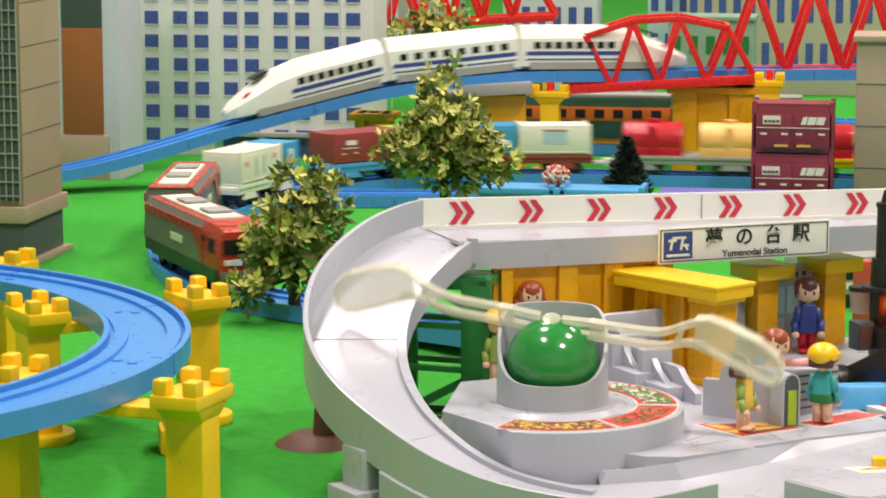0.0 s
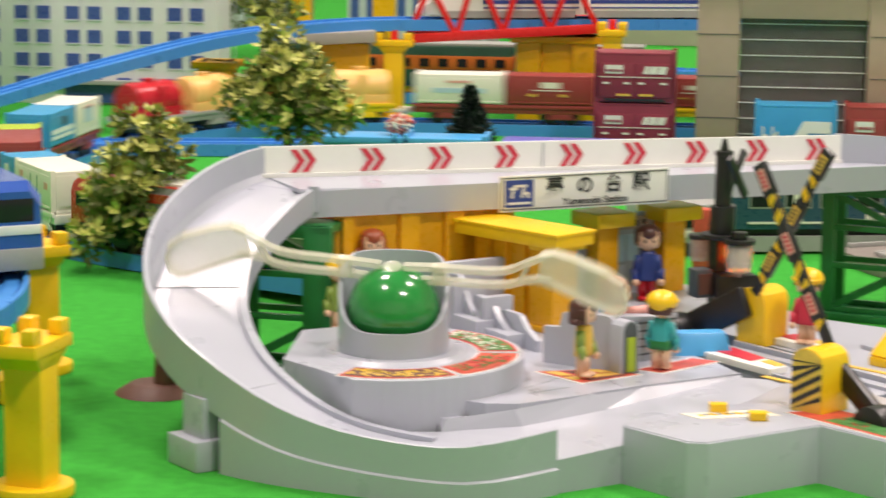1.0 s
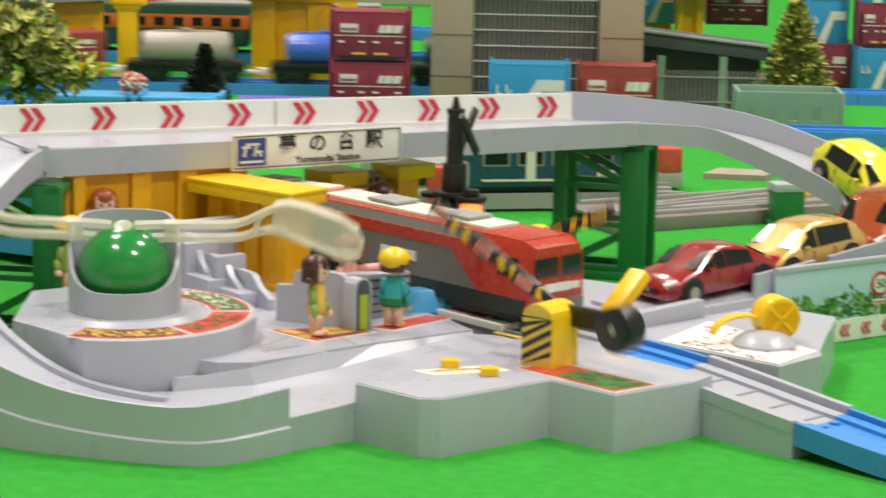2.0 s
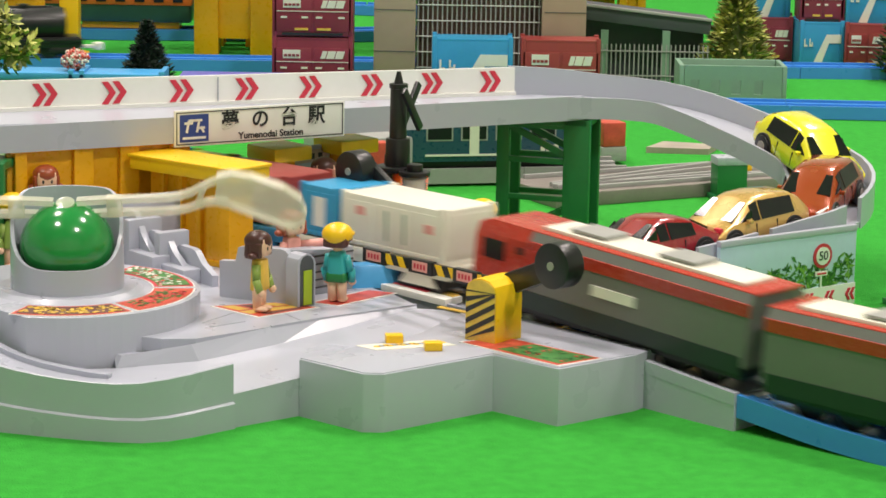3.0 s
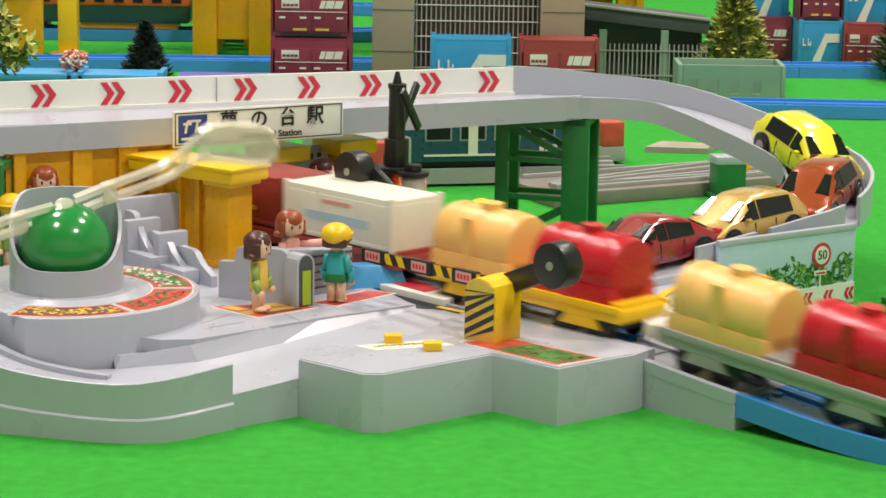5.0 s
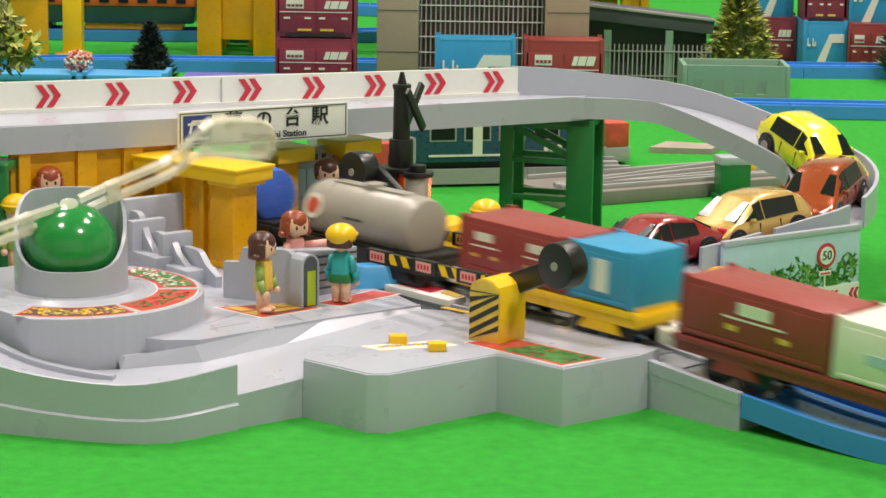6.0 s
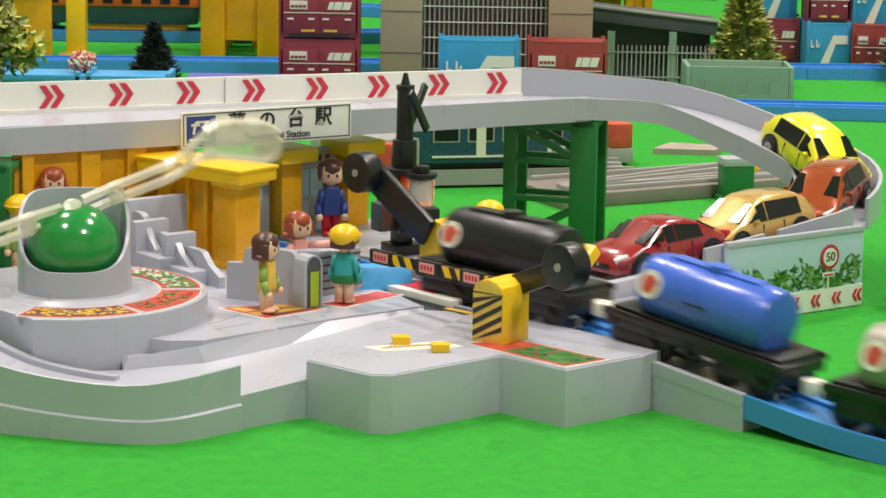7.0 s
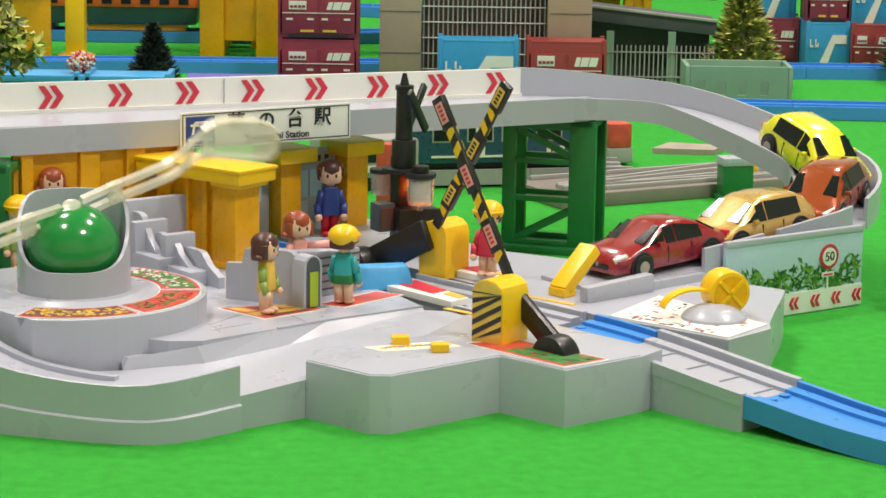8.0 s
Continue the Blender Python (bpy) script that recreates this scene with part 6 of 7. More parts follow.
def white_building():
    t = thing("white_office_block", pose(-0.6010, 2.250, 0), "white model office block with rows of blue windows", "toy building")
    part("wall", box((0.222, 0.060, 0.290), (0.0, 0.030, 0.0), (0, 0, 0), 0.001), WALLWHITE, t)
    part("side_wall", box((0.030, 0.070, 0.290), (-0.1255, 0.033, 0.0), (0, 0, 0), 0.001), WALLGREY, t)
    for r in range(13):
        for c in range(9):
            x, z = -0.0955 + c * 0.0237 + (0.0018 if c % 2 else -0.0018), 0.013 + r * 0.0215
            w = part("window", box((0.0128, 0.0012, 0.0118), (x, -0.0002, z)), WINBLUE, t, smooth=False)
            part("sill", box((0.0140, 0.0014, 0.0012), (x, -0.0004, z - 0.0013)), WALLGREY, w, smooth=False)
    for c in range(6):
        part("seam", box((0.0006, 0.0006, 0.289), (-0.108 + c * 0.0474 - 0.0012, -0.0002, 0.0)), WALLGREY, t, smooth=False)
    part("entrance", box((0.100, 0.003, 0.016), (0.02, -0.001, 0.002)), WINBLUE, t)
    part("canopy", box((0.120, 0.012, 0.004), (0.02, -0.005, 0.019), (0, 0, 0), 0.0005), RAILGREY, t)


def brown_building():
    t = thing("beige_warehouse", pose(0.0310, 2.010, 0), "beige model warehouse with a tall barred opening", "toy building")
    W, D, H = 0.168, 0.056, 0.1290
    part("left_wall", box((0.0330, D, H), (-W / 2 + 0.0165, D / 2, 0.0), (0, 0, 0), 0.0008), BEIGE, t)
    part("right_wall", box((0.0350, D, H), (W / 2 - 0.0175, D / 2, 0.0), (0, 0, 0), 0.0008), BEIGE, t)
    part("lintel", box((W - 0.0690, D, 0.0200), (-0.0010, D / 2, H - 0.0200), (0, 0, 0), 0.0004), BEIGE, t)
    # solid block; the shade inside the opening is put into its dark brown
    part("recess", box((W - 0.0690, 0.030, H - 0.0202), (-0.0010, D - 0.0160, 0.0)), mat("shaded_hall", (0.11, 0.065, 0.05), 0.6, vary=0.3, scale=60), t)
    part("cornice", box((W + 0.006, D + 0.006, 0.0050), (0, D / 2, H), (0, 0, 0), 0.0008), BEIGE, t)
    g = part("grille", box((W - 0.0690, 0.0010, 0.0012), (-0.0010, 0.010, 0.002)), RAILGREY, t)
    for k in range(26):
        part("bar", box((0.0011, 0.0010, H - 0.021), (-0.0490 + k * 0.00384, 0.0090, 0.0005)), RAILGREY, g, smooth=False)
    for k in range(9):
        part("rail", box((W - 0.0690, 0.0012, 0.0007), (-0.0010, 0.0080, 0.004 + k * 0.0125)), WHITE, g, smooth=False)
    for k in range(3):
        for s in (-1, 1):
            part("joint", box((0.0330, 0.0006, 0.0005), (s * (W / 2 - 0.0165), -0.0002, 0.030 + k * 0.033)), CHARCOAL, t, smooth=False)


grid_building()
orange_building()
white_building()
brown_building()


# ---- containers on the mat ----
def big_container(m, size, colour, style, label):
    w, d, h = size
    t = thing("freight_container", m, label, "toy container", "freight containers")
    part("shell", box((w, d, h), (0, d / 2, 0), (0, 0, 0), 0.0008), colour, t)
    part("roof_rim", box((w, d, 0.0022), (0, d / 2, h - 0.0008), (0, 0, 0), 0.0005), colour, t)
    for s in (-1, 1):
        part("corner_post", box((0.0036, 0.0036, h + 0.0030), (s * (w / 2 - 0.0014), 0.0012, -0.0002), (0, 0, 0), 0.0004), colour, t)
        part("corner_post", box((0.0036, 0.0036, h + 0.0030), (s * (w / 2 - 0.0014), d - 0.0012, -0.0002), (0, 0, 0), 0.0004), colour, t)
    if style == "mark":
        for x in (-0.25, 0.25):
            part("door_panel", box((w * 0.46, 0.0008, h * 0.72), (x * w, -0.0002, h * 0.10), (0, 0, 0), 0.0003), colour, t)
        part("label_plate", box((w * 0.22, 0.0006, h * 0.18), (-0.26 * w, -0.0008, h * 0.60)), CREAM, t, smooth=False)
        for k in range(4):
            part("label_mark", box((w * 0.04, 0.0006, h * 0.05), ((-0.335 + k * 0.05) * w, -0.0012, h * 0.64)), colour, t, smooth=False)
        for k, (x, sx) in enumerate(((0.10, 0.06), (0.17, 0.10), (0.28, 0.10))):
            q = [(x * w, h * 0.60), ((x + sx) * w, h * 0.60), ((x + sx + 0.03) * w, h * 0.76), ((x + 0.03) * w, h * 0.76)]
            part("emblem", prism(q, 0, 0.0008, m=pose(0, -0.0004, 0, 90)), CREAM, t, smooth=False)
        part("line", box((w * 0.9, 0.0006, 0.0006), (0, -0.0008, h * 0.52)), CREAM, t, smooth=False)
        for x in (-0.36, -0.10, 0.08, 0.36):
            part("small_mark", box((w * 0.08, 0.0006, h * 0.04), (x * w, -0.0008, h * 0.38)), CREAM, t, smooth=False)
        for x in (-0.14, 0.14):
            part("yellow_bar", box((w * 0.17, 0.0006, h * 0.045), (x * w, -0.0008, h * 0.13)), STK_Y, t, smooth=False)
        part("fork_slot", box((w * 0.76, 0.0010, h * 0.05), (0, -0.0004, 0.001)), INK, t, smooth=False)
    if style == "swoosh":
        part("swoosh", prism([(-0.22 * w, 0.02 * h), (-0.02 * w, 0.02 * h), (0.16 * w, 0.56 * h), (0.44 * w, 0.56 * h), (0.44 * w, 0.76 * h), (0.10 * w, 0.76 * h)], 0, 0.0006, m=pose(0, -0.0004, 0, 90)), CREAM, t, smooth=False)
        for x, sx, sz in ((-0.40, 0.025, 0.18), (-0.365, 0.05, 0.045), (-0.28, 0.025, 0.18), (-0.25, 0.07, 0.05), (-0.225, 0.025, 0.1)):
            part("emblem", box((sx * w, 0.0006, sz * h), (x * w, -0.0008, 0.48 * h)), CREAM, t, smooth=False)
    if style == "ribs":
        for k in range(7):
            part("rib", box((0.0012, 0.0008, h * 0.9), ((-0.43 + k * 0.143) * w, -0.0003, h * 0.05)), colour, t, smooth=False)
    return t


for z in (0.0, 0.0390):
    big_container(pose(-0.1010, 2.000, z + 0.002 if z == 0 else z + 0.003), (0.0630, 0.034, 0.0375), MAROON, "mark", "maroon freight container with white markings, in a stack of two")
big_container(pose(0.0250, 1.965, 0.0), (0.0620, 0.030, 0.0450), TEAL, "swoosh", "bright blue freight container with a white swoosh")
big_container(pose(0.0935, 1.965, 0.0), (0.0610, 0.030, 0.0450), BROWN, "mark", "red-brown freight container with white markings")
FAR = [(0.2900, 2.230, 0, MAROON), (0.3310, 2.200, 0.0, TEAL), (0.3310, 2.205, 0.0390, MAROON), (0.2880, 2.235, 0.039, TEAL), (0.3690, 2.190, 0, BROWN), (0.3700, 2.200, 0.0390, TEAL), (0.4100, 2.21, 0, MAROON), (0.4100, 2.21, 0.039, LTBLUE), (0.2860, 2.235, 0.078, MAROON), (0.3310, 2.205, 0.078, TEAL)]
for i, (x, y, z, c) in enumerate(FAR):
    big_container(pose(x, y, z, 0, 0, (-6, 3, 0, 5, -4)[i % 5]), (0.0380, 0.036, 0.0380), c, "swoosh" if c in (TEAL, LTBLUE) else "mark", "small freight container stacked with others")
for x, z, c in ((0.1440, 0.045, TEAL), (0.2180, 0.0450, MAROON), (0.2900, 0.045, TEAL)):
    big_container(pose(x, 2.330, z), (0.0560 if c is MAROON else 0.036, 0.034, 0.034), c, "swoosh" if c is TEAL else "mark", "freight container on a raised support")


# ---- the dark platform, green box, rails and engine on the east side ----
t = thing("dark_platform", pose(0.1630, 2.055, 0), "long black model platform with a grey picket fence", "toy building")
part("roof", box((0.112, 0.050, 0.0110), (0, 0.030, 0.0480), (0, 6, 0), 0.0008), CHARCOAL, t)
part("roof_edge", box((0.114, 0.004, 0.0022), (0, 0.004, 0.0590), (0, 6, 0), 0.0004), RAILGREY, t)
part("wall", box((0.108, 0.004, 0.050), (0, 0.040, 0.0)), CHARCOAL, t)
for k in range(30):
    part("picket", box((0.0010, 0.0010, 0.0340), (-0.054 + k * 0.00372, 0.0, 0.0)), RAILGREY, t, smooth=False)
for z in (0.008, 0.028):
    part("rail", box((0.110, 0.0010, 0.0010), (0, -0.0008, z)), RAILGREY, t, smooth=False)
for x in (-0.030, 0.020):
    part("post", box((0.0060, 0.0040, 0.0450), (x, 0.002, 0.0)), SAGE, t)

t = thing("green_open_box", pose(0.2270, 1.955, 0), "sage green open-topped model shed with square windows", "toy building")
W, D, H = 0.0830, 0.046, 0.0300
for s in (-1, 1):
    part("side_wall", box((0.0035, D, H), (s * (W / 2 - 0.0017), D / 2, 0), (0, 0, 0), 0.0004), SAGE, t)
part("rear_wall", box((W - 0.0074, 0.0035, H), (0, D - 0.0017, 0), (0, 0, 0), 0.0004), SAGE, t)
part("floor", box((W - 0.008, D - 0.008, 0.002), (0, D / 2, 0)), SAGE, t)
part("front_lower", box((W - 0.0074, 0.0035, 0.0080), (0, 0.0017, 0)), SAGE, t)
part("front_upper", box((W - 0.0074, 0.0035, 0.0110), (0, 0.0017, 0.0190)), SAGE, t)
xs = [-0.0378, -0.0330, -0.0265, -0.0170, -0.0100, -0.0010, 0.0060, 0.0165, 0.0230, 0.0378]
for a, b in zip(xs[0::2], xs[1::2]):
    part("front_pillar", box((b - a, 0.0034, 0.0112), ((a + b) / 2, 0.0017, 0.0079)), SAGE, t)

rail_track("rail_track", curve_pts([(0.150, 1.905, 0.0075), (0.27, 1.900, 0.0075), (0.42, 1.897, 0.0075), (0.60, 1.90, 0.0075)], 0.01), "blue plastic toy rail behind the ramp")
rail_track("rail_track", curve_pts([(-0.60, 2.40, 0.0075), (-0.36, 2.330, 0.0075), (-0.20, 2.335, 0.0075), (-0.08, 2.345, 0.0075), (0.02, 2.40, 0.0075), (0.02, 2.52, 0.0075), (-0.08, 2.58, 0.0075), (-0.2, 2.57, 0.0075)], 0.01), "blue plastic toy rail with a wide turn")
rail_track("rail_track", curve_pts([(-0.52, 1.93, 0.0075), (-0.30, 1.965, 0.0075), (-0.16, 1.960, 0.0075), (-0.02, 1.930, 0.0075), (0.12, 1.900, 0.0075)], 0.01), "blue plastic toy rail behind the chevron wall")

t = thing("grey_points_track", pose(0.1400, 1.560, 0, 0, 0, 28), "grey plastic points track fanning out", "toy track")
part("slab", box((0.190, 0.060, 0.0085), (0.0, 0, 0), (0, 0, 0), 0.0008), mat("taupe_plastic", (0.23, 0.20, 0.18), 0.45, vary=0.1), t)
for a, y in ((0, -0.022), (5, -0.008), (10, 0.004), (15, 0.014), (0, 0.026), (-4, -0.014)):
    part("rail_ridge", box((0.170, 0.0026, 0.0030), (0.0, y, 0.0082), (0, 0, a * 0.8), 0.0004), RAILGREY, t)
part("point_lever", box((0.0200, 0.0080, 0.0050), (0.050, -0.006, 0.0105), (0, 0, -25), 0.0012), YELLOW2, t, "yellow point lever")
tagged(link("stone_slab", prism([(-0.024, -0.012), (0.018, -0.016), (0.026, 0.006), (-0.01, 0.016)], 0, 0.004, m=pose(0.165, 1.72, 0)), mat("pale_stone", (0.36, 0.31, 0.26), 0.7, vary=0.15)), "pale flat stone slab on the mat", "slab")


def dark_engine():
    t = thing("dark_blue_engine", pose(0.0360, 1.585, 0.0095, 0, 0, 12), "dark teal toy electric engine with a cream front", "toy train engine")
    L = 0.122
    prof = [(-0.0175, 0.006), (-0.0180, 0.012), (-0.0178, 0.030), (-0.0120, 0.0355), (0.0120, 0.0355), (0.0178, 0.030), (0.0180, 0.012), (0.0175, 0.006)]

    def pr(i):
        q = 0.88 if i in (0.0, 1.0) else 1.0
        return [(a * q, b) for a, b in prof]
    part("body", sweep([(-L / 2, 0, 0), (-L / 2 + 0.010, 0, 0), (L / 2 - 0.010, 0, 0), (L / 2, 0, 0)], pr), EFBLUE, t)
    for k in range(4):
        part("window", box((0.015, 0.0008, 0.008), (-0.040 + k * 0.022, -0.0180, 0.0200)), GLASS, t, smooth=False)
        part("window_frame", box((0.017, 0.0005, 0.010), (-0.040 + k * 0.022, -0.0179, 0.0190)), RAILGREY, t, smooth=False)
    for x in (-0.018, 0.046):
        part("cream_door", box((0.006, 0.0008, 0.020), (x, -0.0182, 0.0100)), CREAM, t, smooth=False)
    part("stripe", box((L - 0.024, 0.0008, 0.0012), (0, -0.0184, 0.0095)), CREAM, t, smooth=False)
    for x, w in ((0.0260, 0.0028), (0.0296, 0.0026), (0.0345, 0.0030)):
        part("class_mark", box((w, 0.0006, 0.0040), (x, -0.0184, 0.0120)), CREAM, t, smooth=False)
    part("front_panel", box((0.0012, 0.028, 0.020), (L / 2 + 0.0002, 0, 0.0100), (0, 0, 0), 0.0006), CREAM, t)
    part("front_glass", box((0.0012, 0.024, 0.007), (L / 2 + 0.0010, 0, 0.0220), (0, 0, 0), 0.0004), GLASS, t)
    part("front_band", box((0.0014, 0.029, 0.0050), (L / 2 + 0.0008, 0, 0.0140)), LOCO_BLUE, t)
    part("underframe", box((L - 0.012, 0.028, 0.008), (0, 0, 0.0), (0, 0, 0), 0.001), BLACK, t)
    wheels(t, (-0.045, -0.025, 0.025, 0.045))
    b = thing("red_grey_wagon", pose(0.1120, 1.665, 0.002, 0, 0, 20), "red and grey toy wagon behind the tower", "toy wagon")
    part("body", box((0.016, 0.022, 0.016), (0, 0, 0.010), (0, 0, 0), 0.001), STK_R, b)
    part("base", box((0.018, 0.022, 0.010), (0, 0, 0), (0, 0, 0), 0.001), RAILGREY, b)


dark_engine()
rail_track("points_track", [(-0.0750, 1.5610, 0.0088), (-0.0100, 1.5750, 0.0088), (0.0500, 1.5880, 0.0088), (0.1150, 1.6020, 0.0088)], "taupe grey plastic toy rail under the dark engine", RAILGREY)
t = thing("white_engine", pose(-0.0500, 1.560, 0.0, 0, 0, 25), "pale grey toy engine beyond the gateway", "toy train engine")
part("body", box((0.060, 0.036, 0.024), (0, 0, 0.008), (0, 0, 0), 0.003), RAILGREY, t)
part("windscreen", box((0.050, 0.0014, 0.010), (0, -0.0180, 0.018)), GLASS, t)
part("base", box((0.062, 0.034, 0.008), (0, 0, 0), (0, 0, 0), 0.001), BLACK, t)
part("front_mark", box((0.03, 0.0016, 0.004), (0, -0.0182, 0.0120)), CREAM, t)
t = thing("tall_red_block", pose(-0.0350, 1.480, 0), "narrow red plastic block beyond the signal", "toy block")
part("block", box((0.010, 0.010, 0.040), (0, 0, 0), (0, 0, 0), 0.001), STK_R, t)


# ---- car carrier behind the chevron wall ----
t = thing("light_blue_flatcar", pose(-0.2640, 1.850, 0), "light blue flat toy car carrier", "toy wagon")
part("deck", box((0.128, 0.034, 0.0050), (0, 0, 0.0260), (0, 0, 0), 0.001), LTBLUE, t)
part("frame", box((0.118, 0.024, 0.0120), (0, 0, 0.0140), (0, 0, 0), 0.001), LTBLUE, t)
part("bogie", box((0.100, 0.026, 0.0140), (0, 0, 0.0), (0, 0, 0), 0.001), BLACK, t)
for x in (-0.062, -0.004, 0.004, 0.062):
    part("stub", box((0.004, 0.034, 0.0070), (x, 0, 0.0262), (0, 0, 0), 0.0006), LTBLUE, t)
t = thing("purple_flatcar", pose(-0.1250, 1.850, 0), "violet-blue flat toy car carrier", "toy wagon")
part("deck", box((0.130, 0.034, 0.0045), (0, 0, 0.0255), (0, 0, 0), 0.001), mat("violet_plastic", (0.12, 0.12, 0.50), 0.35), t)
part("bogie", box((0.110, 0.026, 0.0254), (0, 0, 0.0), (0, 0, 0), 0.001), BLACK, t)


# ---- the red bridge on its piers ----
def truss(a, b, h, ends, label, n=4, depth=0.046):
    """Two red lattice sides over a deck from a to b."""
    a, b = Vector(a), Vector(b)
    d = b - a
    t = thing("red_truss_bridge", pose(a.x, a.y, a.z, 0, -math.degrees(math.atan2(d.z, math.hypot(d.x, d.y))), math.degrees(math.atan2(d.y, d.x))), label, "toy bridge", "red bridges")
    L = d.length

    def bar(p, q, y, w=0.0050):
        p, q = Vector((p[0], 0, p[1])), Vector((q[0], 0, q[1]))
        v = q - p
        part("strut", box((w, w * 0.9, v.length), (p.x, y, p.z), (0, math.degrees(math.atan2(v.x, v.z)), 0), 0.0006), RED, t)
    for y in (0, depth):
        bar((0, 0.003), (L, 0.003), y, 0.0080)
        top = []
        for k in range(n):
            x = L * (0.13 + 0.74 * k / (n - 1))
            z = h * (1.0 if not ends else 1.0 - 0.20 * abs(2 * k / (n - 1) - 1) ** 2)
            top.append((x, z))
        feet = [0.0] + [(top[k][0] + top[k + 1][0]) / 2 for k in range(n - 1)] + [L]
        for k in range(n):
            bar((feet[k], 0.003), top[k], y)
            bar((feet[k + 1], 0.003), top[k], y)
        for k in range(n - 1):
            bar(top[k], top[k + 1], y)
    for k in range(n):
        x = L * (0.13 + 0.74 * k / (n - 1))
        if k in (0, n - 1):
            part("portal", box((0.004, depth, 0.004), (x, depth / 2, h * (0.78 if ends else 0.97))), RED, t)
    part("deck", box((L, depth - 0.010, 0.003), (L / 2, depth / 2, 0.0)), RED, t)


truss((-0.3070, 2.185, 0.0690), (-0.1430, 2.205, 0.0790), 0.060, True, "red lattice bridge with an arched top over the rail")
truss((-0.1700, 2.235, 0.0800), (0.0350, 2.262, 0.0840), 0.080, False, "tall red lattice bridge over the rail")
truss((0.0400, 2.262, 0.0840), (0.2300, 2.275, 0.0840), 0.080, False, "tall red lattice bridge over the rail")
truss((-0.6200, 2.700, 0.0850), (-0.3900, 2.720, 0.0980), 0.060, False, "red lattice bridge beyond the office block", 6)
for x, y in ((-0.600, 2.725), (-0.500, 2.733), (-0.410, 2.742)):
    tagged(link("bridge_pillar", box((0.024, 0.036, 0.0860), (x, y, 0), (0, 0, 5), 0.001), YELLOW), "yellow plastic pillar under a red bridge", "toy pier", "bridge pillars")
for x, y, w, h in ((-0.3180, 2.178, 0.034, 0.0740), (-0.1290, 2.170, 0.024, 0.0870)):
    t = pier(pose(x, y, 0), h, "yellow plastic pier with studs under the red bridge", w)
    part("red_peg", box((0.0060, 0.0060, 0.0090), (0, 0, h - 0.0030), (0, 0, 0), 0.0008), RED, t)
t = thing("grey_rail_slab", pose(-0.3700, 2.150, 0), "grey plastic rail slab on a wide yellow support", "toy pier")
part("slab", box((0.0620, 0.050, 0.0100), (0.005, 0.025, 0.0690), (0, -3, 8), 0.0008), mat("warm_grey_plastic", (0.34, 0.33, 0.31), 0.45), t)
part("support", box((0.0440, 0.030, 0.0680), (0.008, 0.030, 0), (0, 0, 8), 0.001), YELLOW, t)
for x, y, w, h in ((-0.1800, 2.225, 0.070, 0.074), (-0.4700, 2.160, 0.030, 0.052), (-0.1850, 2.290, 0.050, 0.060), (0.130, 2.36, 0.06, 0.09), (0.172, 2.300, 0.024, 0.090)):
    t = thing("yellow_arch_support", pose(x, y, 0), "broad yellow plastic viaduct support with an arched foot", "toy pier", "yellow supports")
    for s in (-1, 1):
        part("leg", box((w * 0.30, 0.030, h), (s * w * 0.35, 0, 0), (0, 0, 0), 0.001), YELLOW, t)
    part("web", box((w * 0.42, 0.020, h - 0.014), (0, 0, 0.014), (0, 0, 0), 0.001), YELLOW, t)
    part("foot_flare", box((w + 0.010, 0.036, 0.006), (0, 0, h - 0.006), (0, 0, 0), 0.001), YELLOW, t)


# ---- far train and far buildings ----
t = thing("orange_green_train", pose(-0.2750, 2.345, 0.0085), "orange and dark green toy train on the far rail", "toy train car")
for k in range(3):
    x = -0.130 + k * 0.120
    c = part("car_body", box((0.112, 0.034, 0.038), (x, 0, 0.006), (0, 0, 0), 0.003), mat("dark_green_train", (0.02, 0.075, 0.05), 0.35), t)
    part("orange_band", box((0.113, 0.0355, 0.0130), (x, 0, 0.0220), (0, 0, 0), 0.0008), mat("train_orange", (0.58, 0.13, 0.02), 0.35), c)
    part("roof", box((0.112, 0.030, 0.003), (x, 0, 0.0436), (0, 0, 0), 0.001), RAILGREY, c)
    for j in range(6):
        part("window", box((0.0090, 0.0370, 0.0075), (x - 0.044 + j * 0.0176, 0, 0.0250)), GLASS, c, smooth=False)
    part("bogie_block", box((0.090, 0.026, 0.006), (x, 0, 0.0), (0, 0, 0), 0.001), YELLOW if k == 1 else BLACK, c)
for x, y, w, h, m, nm in ((-0.3000, 2.47, 0.075, 0.090, RAILGREY, "slatted grey"), (-0.2100, 2.55, 0.085, 0.110, SAGE, "pale green"), (-0.430, 2.95, 0.11, 0.17, WALLGREY, "blue-grey"), (-0.12, 2.95, 0.30, 0.20, mat("sand_wall", (0.42, 0.38, 0.30), 0.6), "sand-coloured"), (-0.27, 3.0, 0.10, 0.22, SKYBLUE, "pale blue"), (-0.62, 2.95, 0.16, 0.17, RAILGREY, "grey")):
    t = thing("far_building", pose(x, y, 0), nm + " model building with printed openings", "toy building", "far buildings")
    part("wall", box((w, 0.06, h), (0, 0.03, 0), (0, 0, 0), 0.001), m, t)
    part("roof", box((w + 0.004, 0.064, 0.004), (0, 0.03, h), (0, 0, 0), 0.0005), m, t)
    n = max(3, int(w / 0.016))
    for k in range(n):
        if nm in ("slatted grey", "grey"):
            part("slat", box((0.0040, 0.0014, h * 0.8), ((-0.5 + (k + 0.5) / n) * w, -0.0006, h * 0.1)), WALLGREY, t, smooth=False)
        else:
            for r in range(3):
                part("window", box((w / n * 0.5, 0.0010, h * 0.16), ((-0.5 + (k + 0.5) / n) * w, -0.0003, h * (0.14 + 0.28 * r))), WINBLUE if nm != "pale green" else GREEN, t, smooth=False)


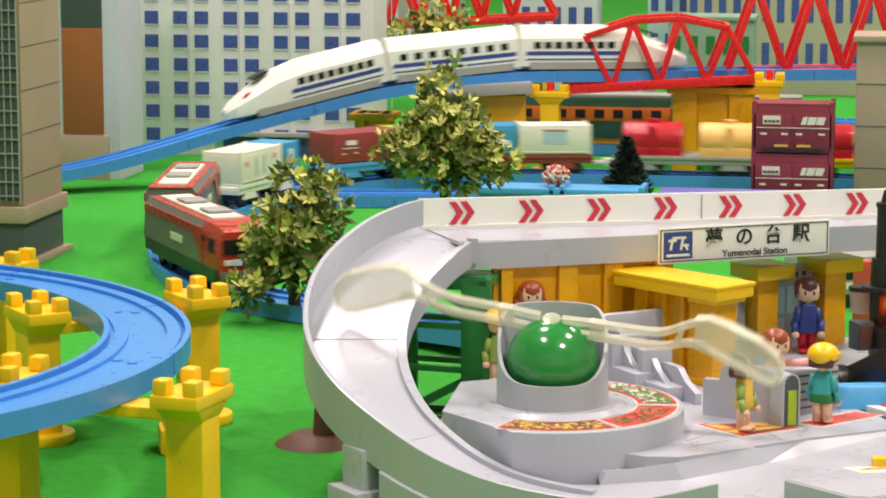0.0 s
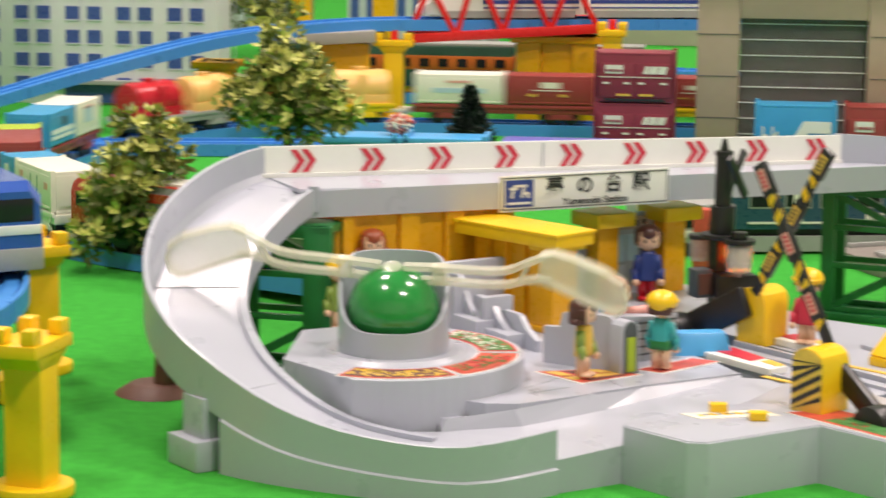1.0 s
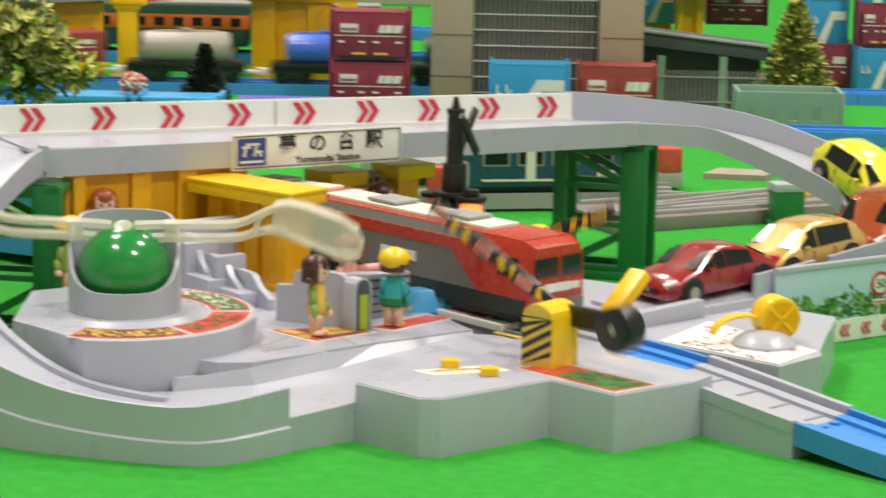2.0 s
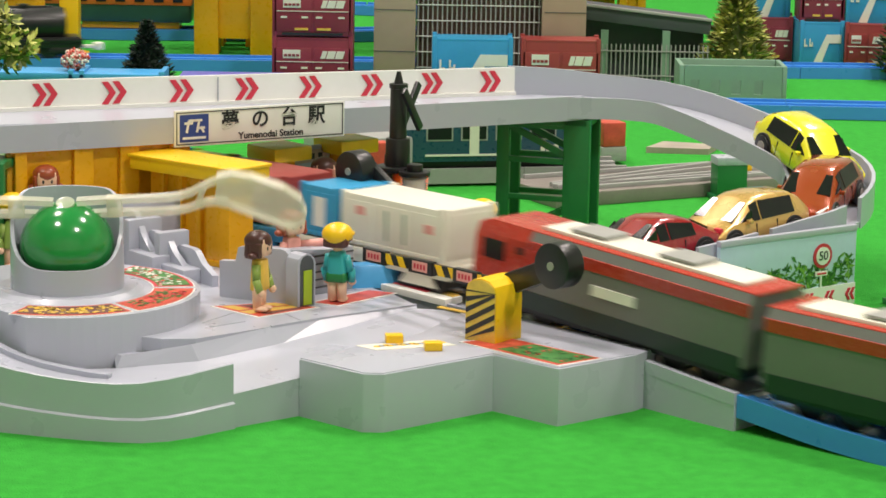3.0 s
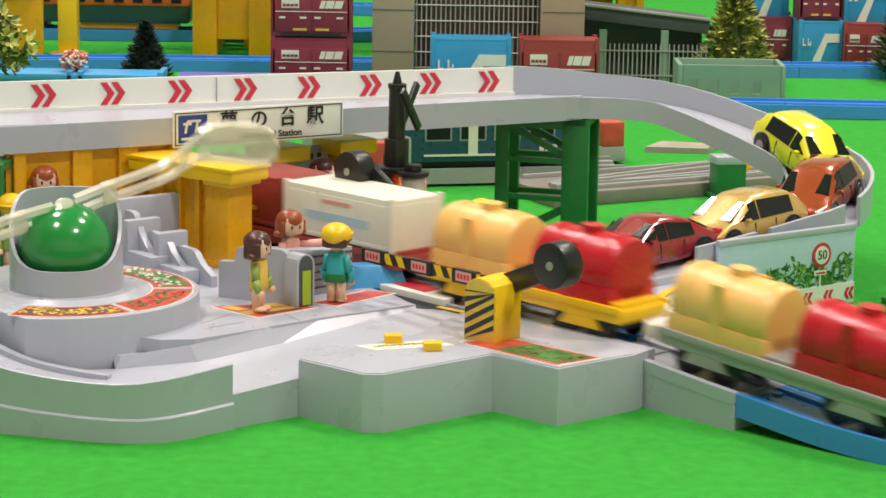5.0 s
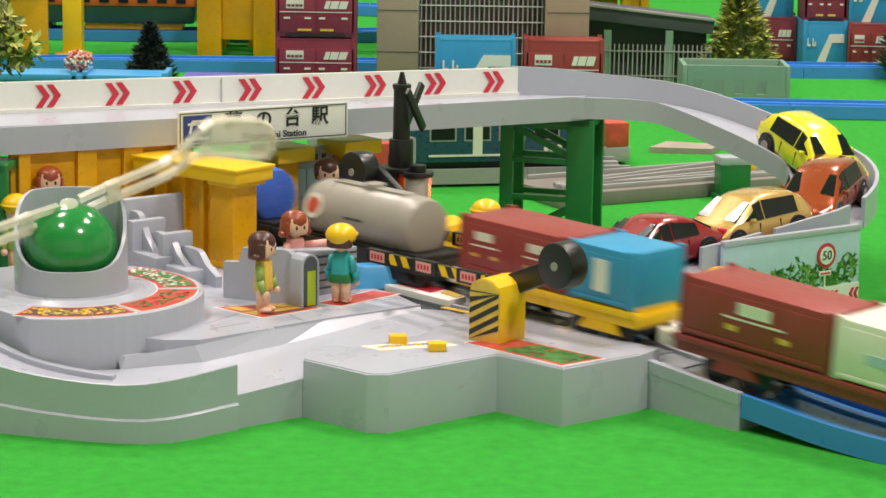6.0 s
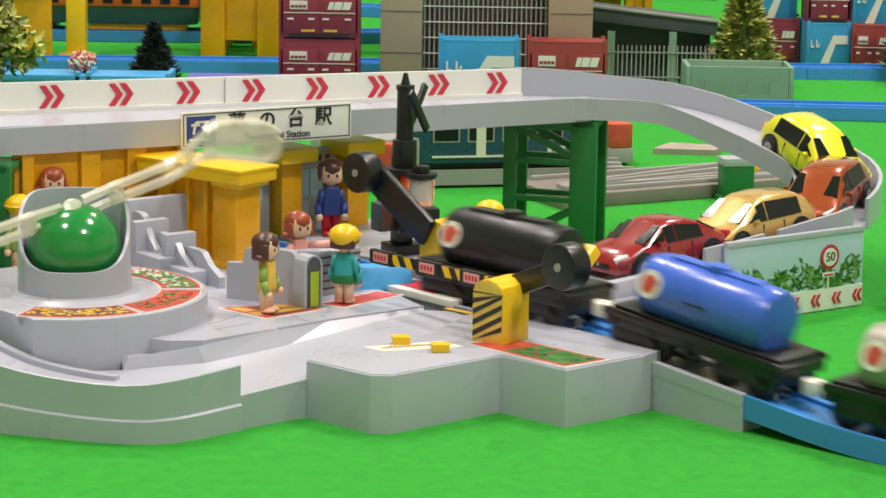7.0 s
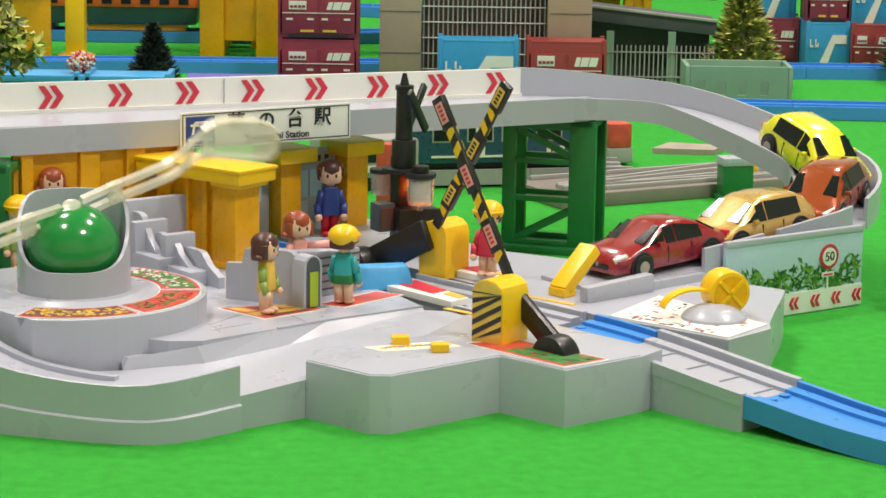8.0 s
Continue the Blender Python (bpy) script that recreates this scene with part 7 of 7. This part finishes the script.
# ---- what moves ----
def ride(line, ls, s, half):
    a, b = on_line(s - half, line, ls), on_line(s + half, line, ls)
    d = b - a
    yaw = math.degrees(math.atan2(d.y, d.x))
    tilt = -math.degrees(math.atan2(d.z, math.hypot(d.x, d.y)))
    c = (a + b) / 2
    return pose(c.x, c.y, c.z + 0.0006, 0, tilt, yaw)


def steps(n):
    return [8.0 * k / n for k in range(n + 1)]


def motions():
    s_ref = s_near(*T0, LINE, LS)
    for car, mid, whole in CARS:
        rows = []
        for t in steps(80):
            d = SP * (mid - t)
            # the train runs a little slower through the curve than along the straights
            rows.append((t, ride(LINE, LS, s_ref - d + float(np.interp(d, (0.0, 0.12, 0.60, 0.75, 0.99, 1.14, 1.35), (0.0, 0.0, 0.085, 0.080, 0.030, -0.014, -0.010))), whole * 0.32)))
        walk(car, rows)
    # spinner: degrees turned about its leaning spindle
    at = (0, 0.5, 1, 1.5, 2, 2.2, 3.3, 3.5, 4, 4.5, 4.7, 5.8, 6, 6.5, 7, 7.5, 8)
    turned = (-12, -89, -185, -265, -360, -396, -590, -615, -706, -790, -816, -1008, -1045, -1140, -1226, -1320, -1405)
    walk(ARM, [(t, pose(0, -0.003, 0.0360, 28, 0, 0) @ pose(0, 0, 0, 0, 0, float(np.interp(t, at, turned)))) for t in steps(80)])
    # barrier arms: degrees of lift
    lift = [(0.0, 58), (1.7, 58), (1.9, 46), (2.0, 22), (2.1, 2), (2.2, 0), (7.2, 0), (7.3, 2), (7.4, 10), (7.5, 34), (7.6, 58), (8.0, 58)]
    for arm, at, yaw in ((GATE_A, (0.0300, 1.0560, 0.0450), 134), (GATE_B, (-0.0050, 1.1790, 0.0440), -46)):
        rows = []
        for t, a in lift:
            rows.append((t, pose(*at, 0, 0, yaw) @ pose(0, 0, 0, 0, -a, 0)))
        walk(arm, rows)
    # added lamp insert: turns its glowing side to and fro for the blinking
    on = [(1.75, 2.10), (3.30, 3.55), (3.95, 4.35), (5.78, 5.92), (6.38, 6.75), (7.15, 7.45)]
    rows, state = [(0.0, 90)], 90
    for a, b in on:
        rows += [(a - 0.1, 90), (a - 0.034, 0), (a, -90), (b, -90), (b + 0.034, 0), (b + 0.1, 90)]
    rows.append((8.0, 90))
    walk(BLINKER, [(t, pose(-0.0115, 1.2245, 0.0510, 0, 0, a)) for t, a in rows])
    walk(BLUE_ENGINE, [(t, pose(LOOP_C[0] + LOOP_R * math.cos(p), LOOP_C[1] + LOOP_R * math.sin(p), LOOP_Z + 0.0006, 0, 0, math.degrees(p) - 90)) for t, p in ((t, radians(91 - 58 * t) if t < 3.2 else radians(91 - 58 * 3.2)) for t in steps(40))])
    for car, way, lead in BULLET:
        rows = []
        for t in steps(40):
            s = 0.338 + lead + 0.315 * min(t, 3.0)
            m = ride(VIA, VS, s, 0.035)
            rows.append((t, m @ pose(0, 0, 0, 0, 0, 180) if way < 0 else m))
        walk(car, rows)


motions()
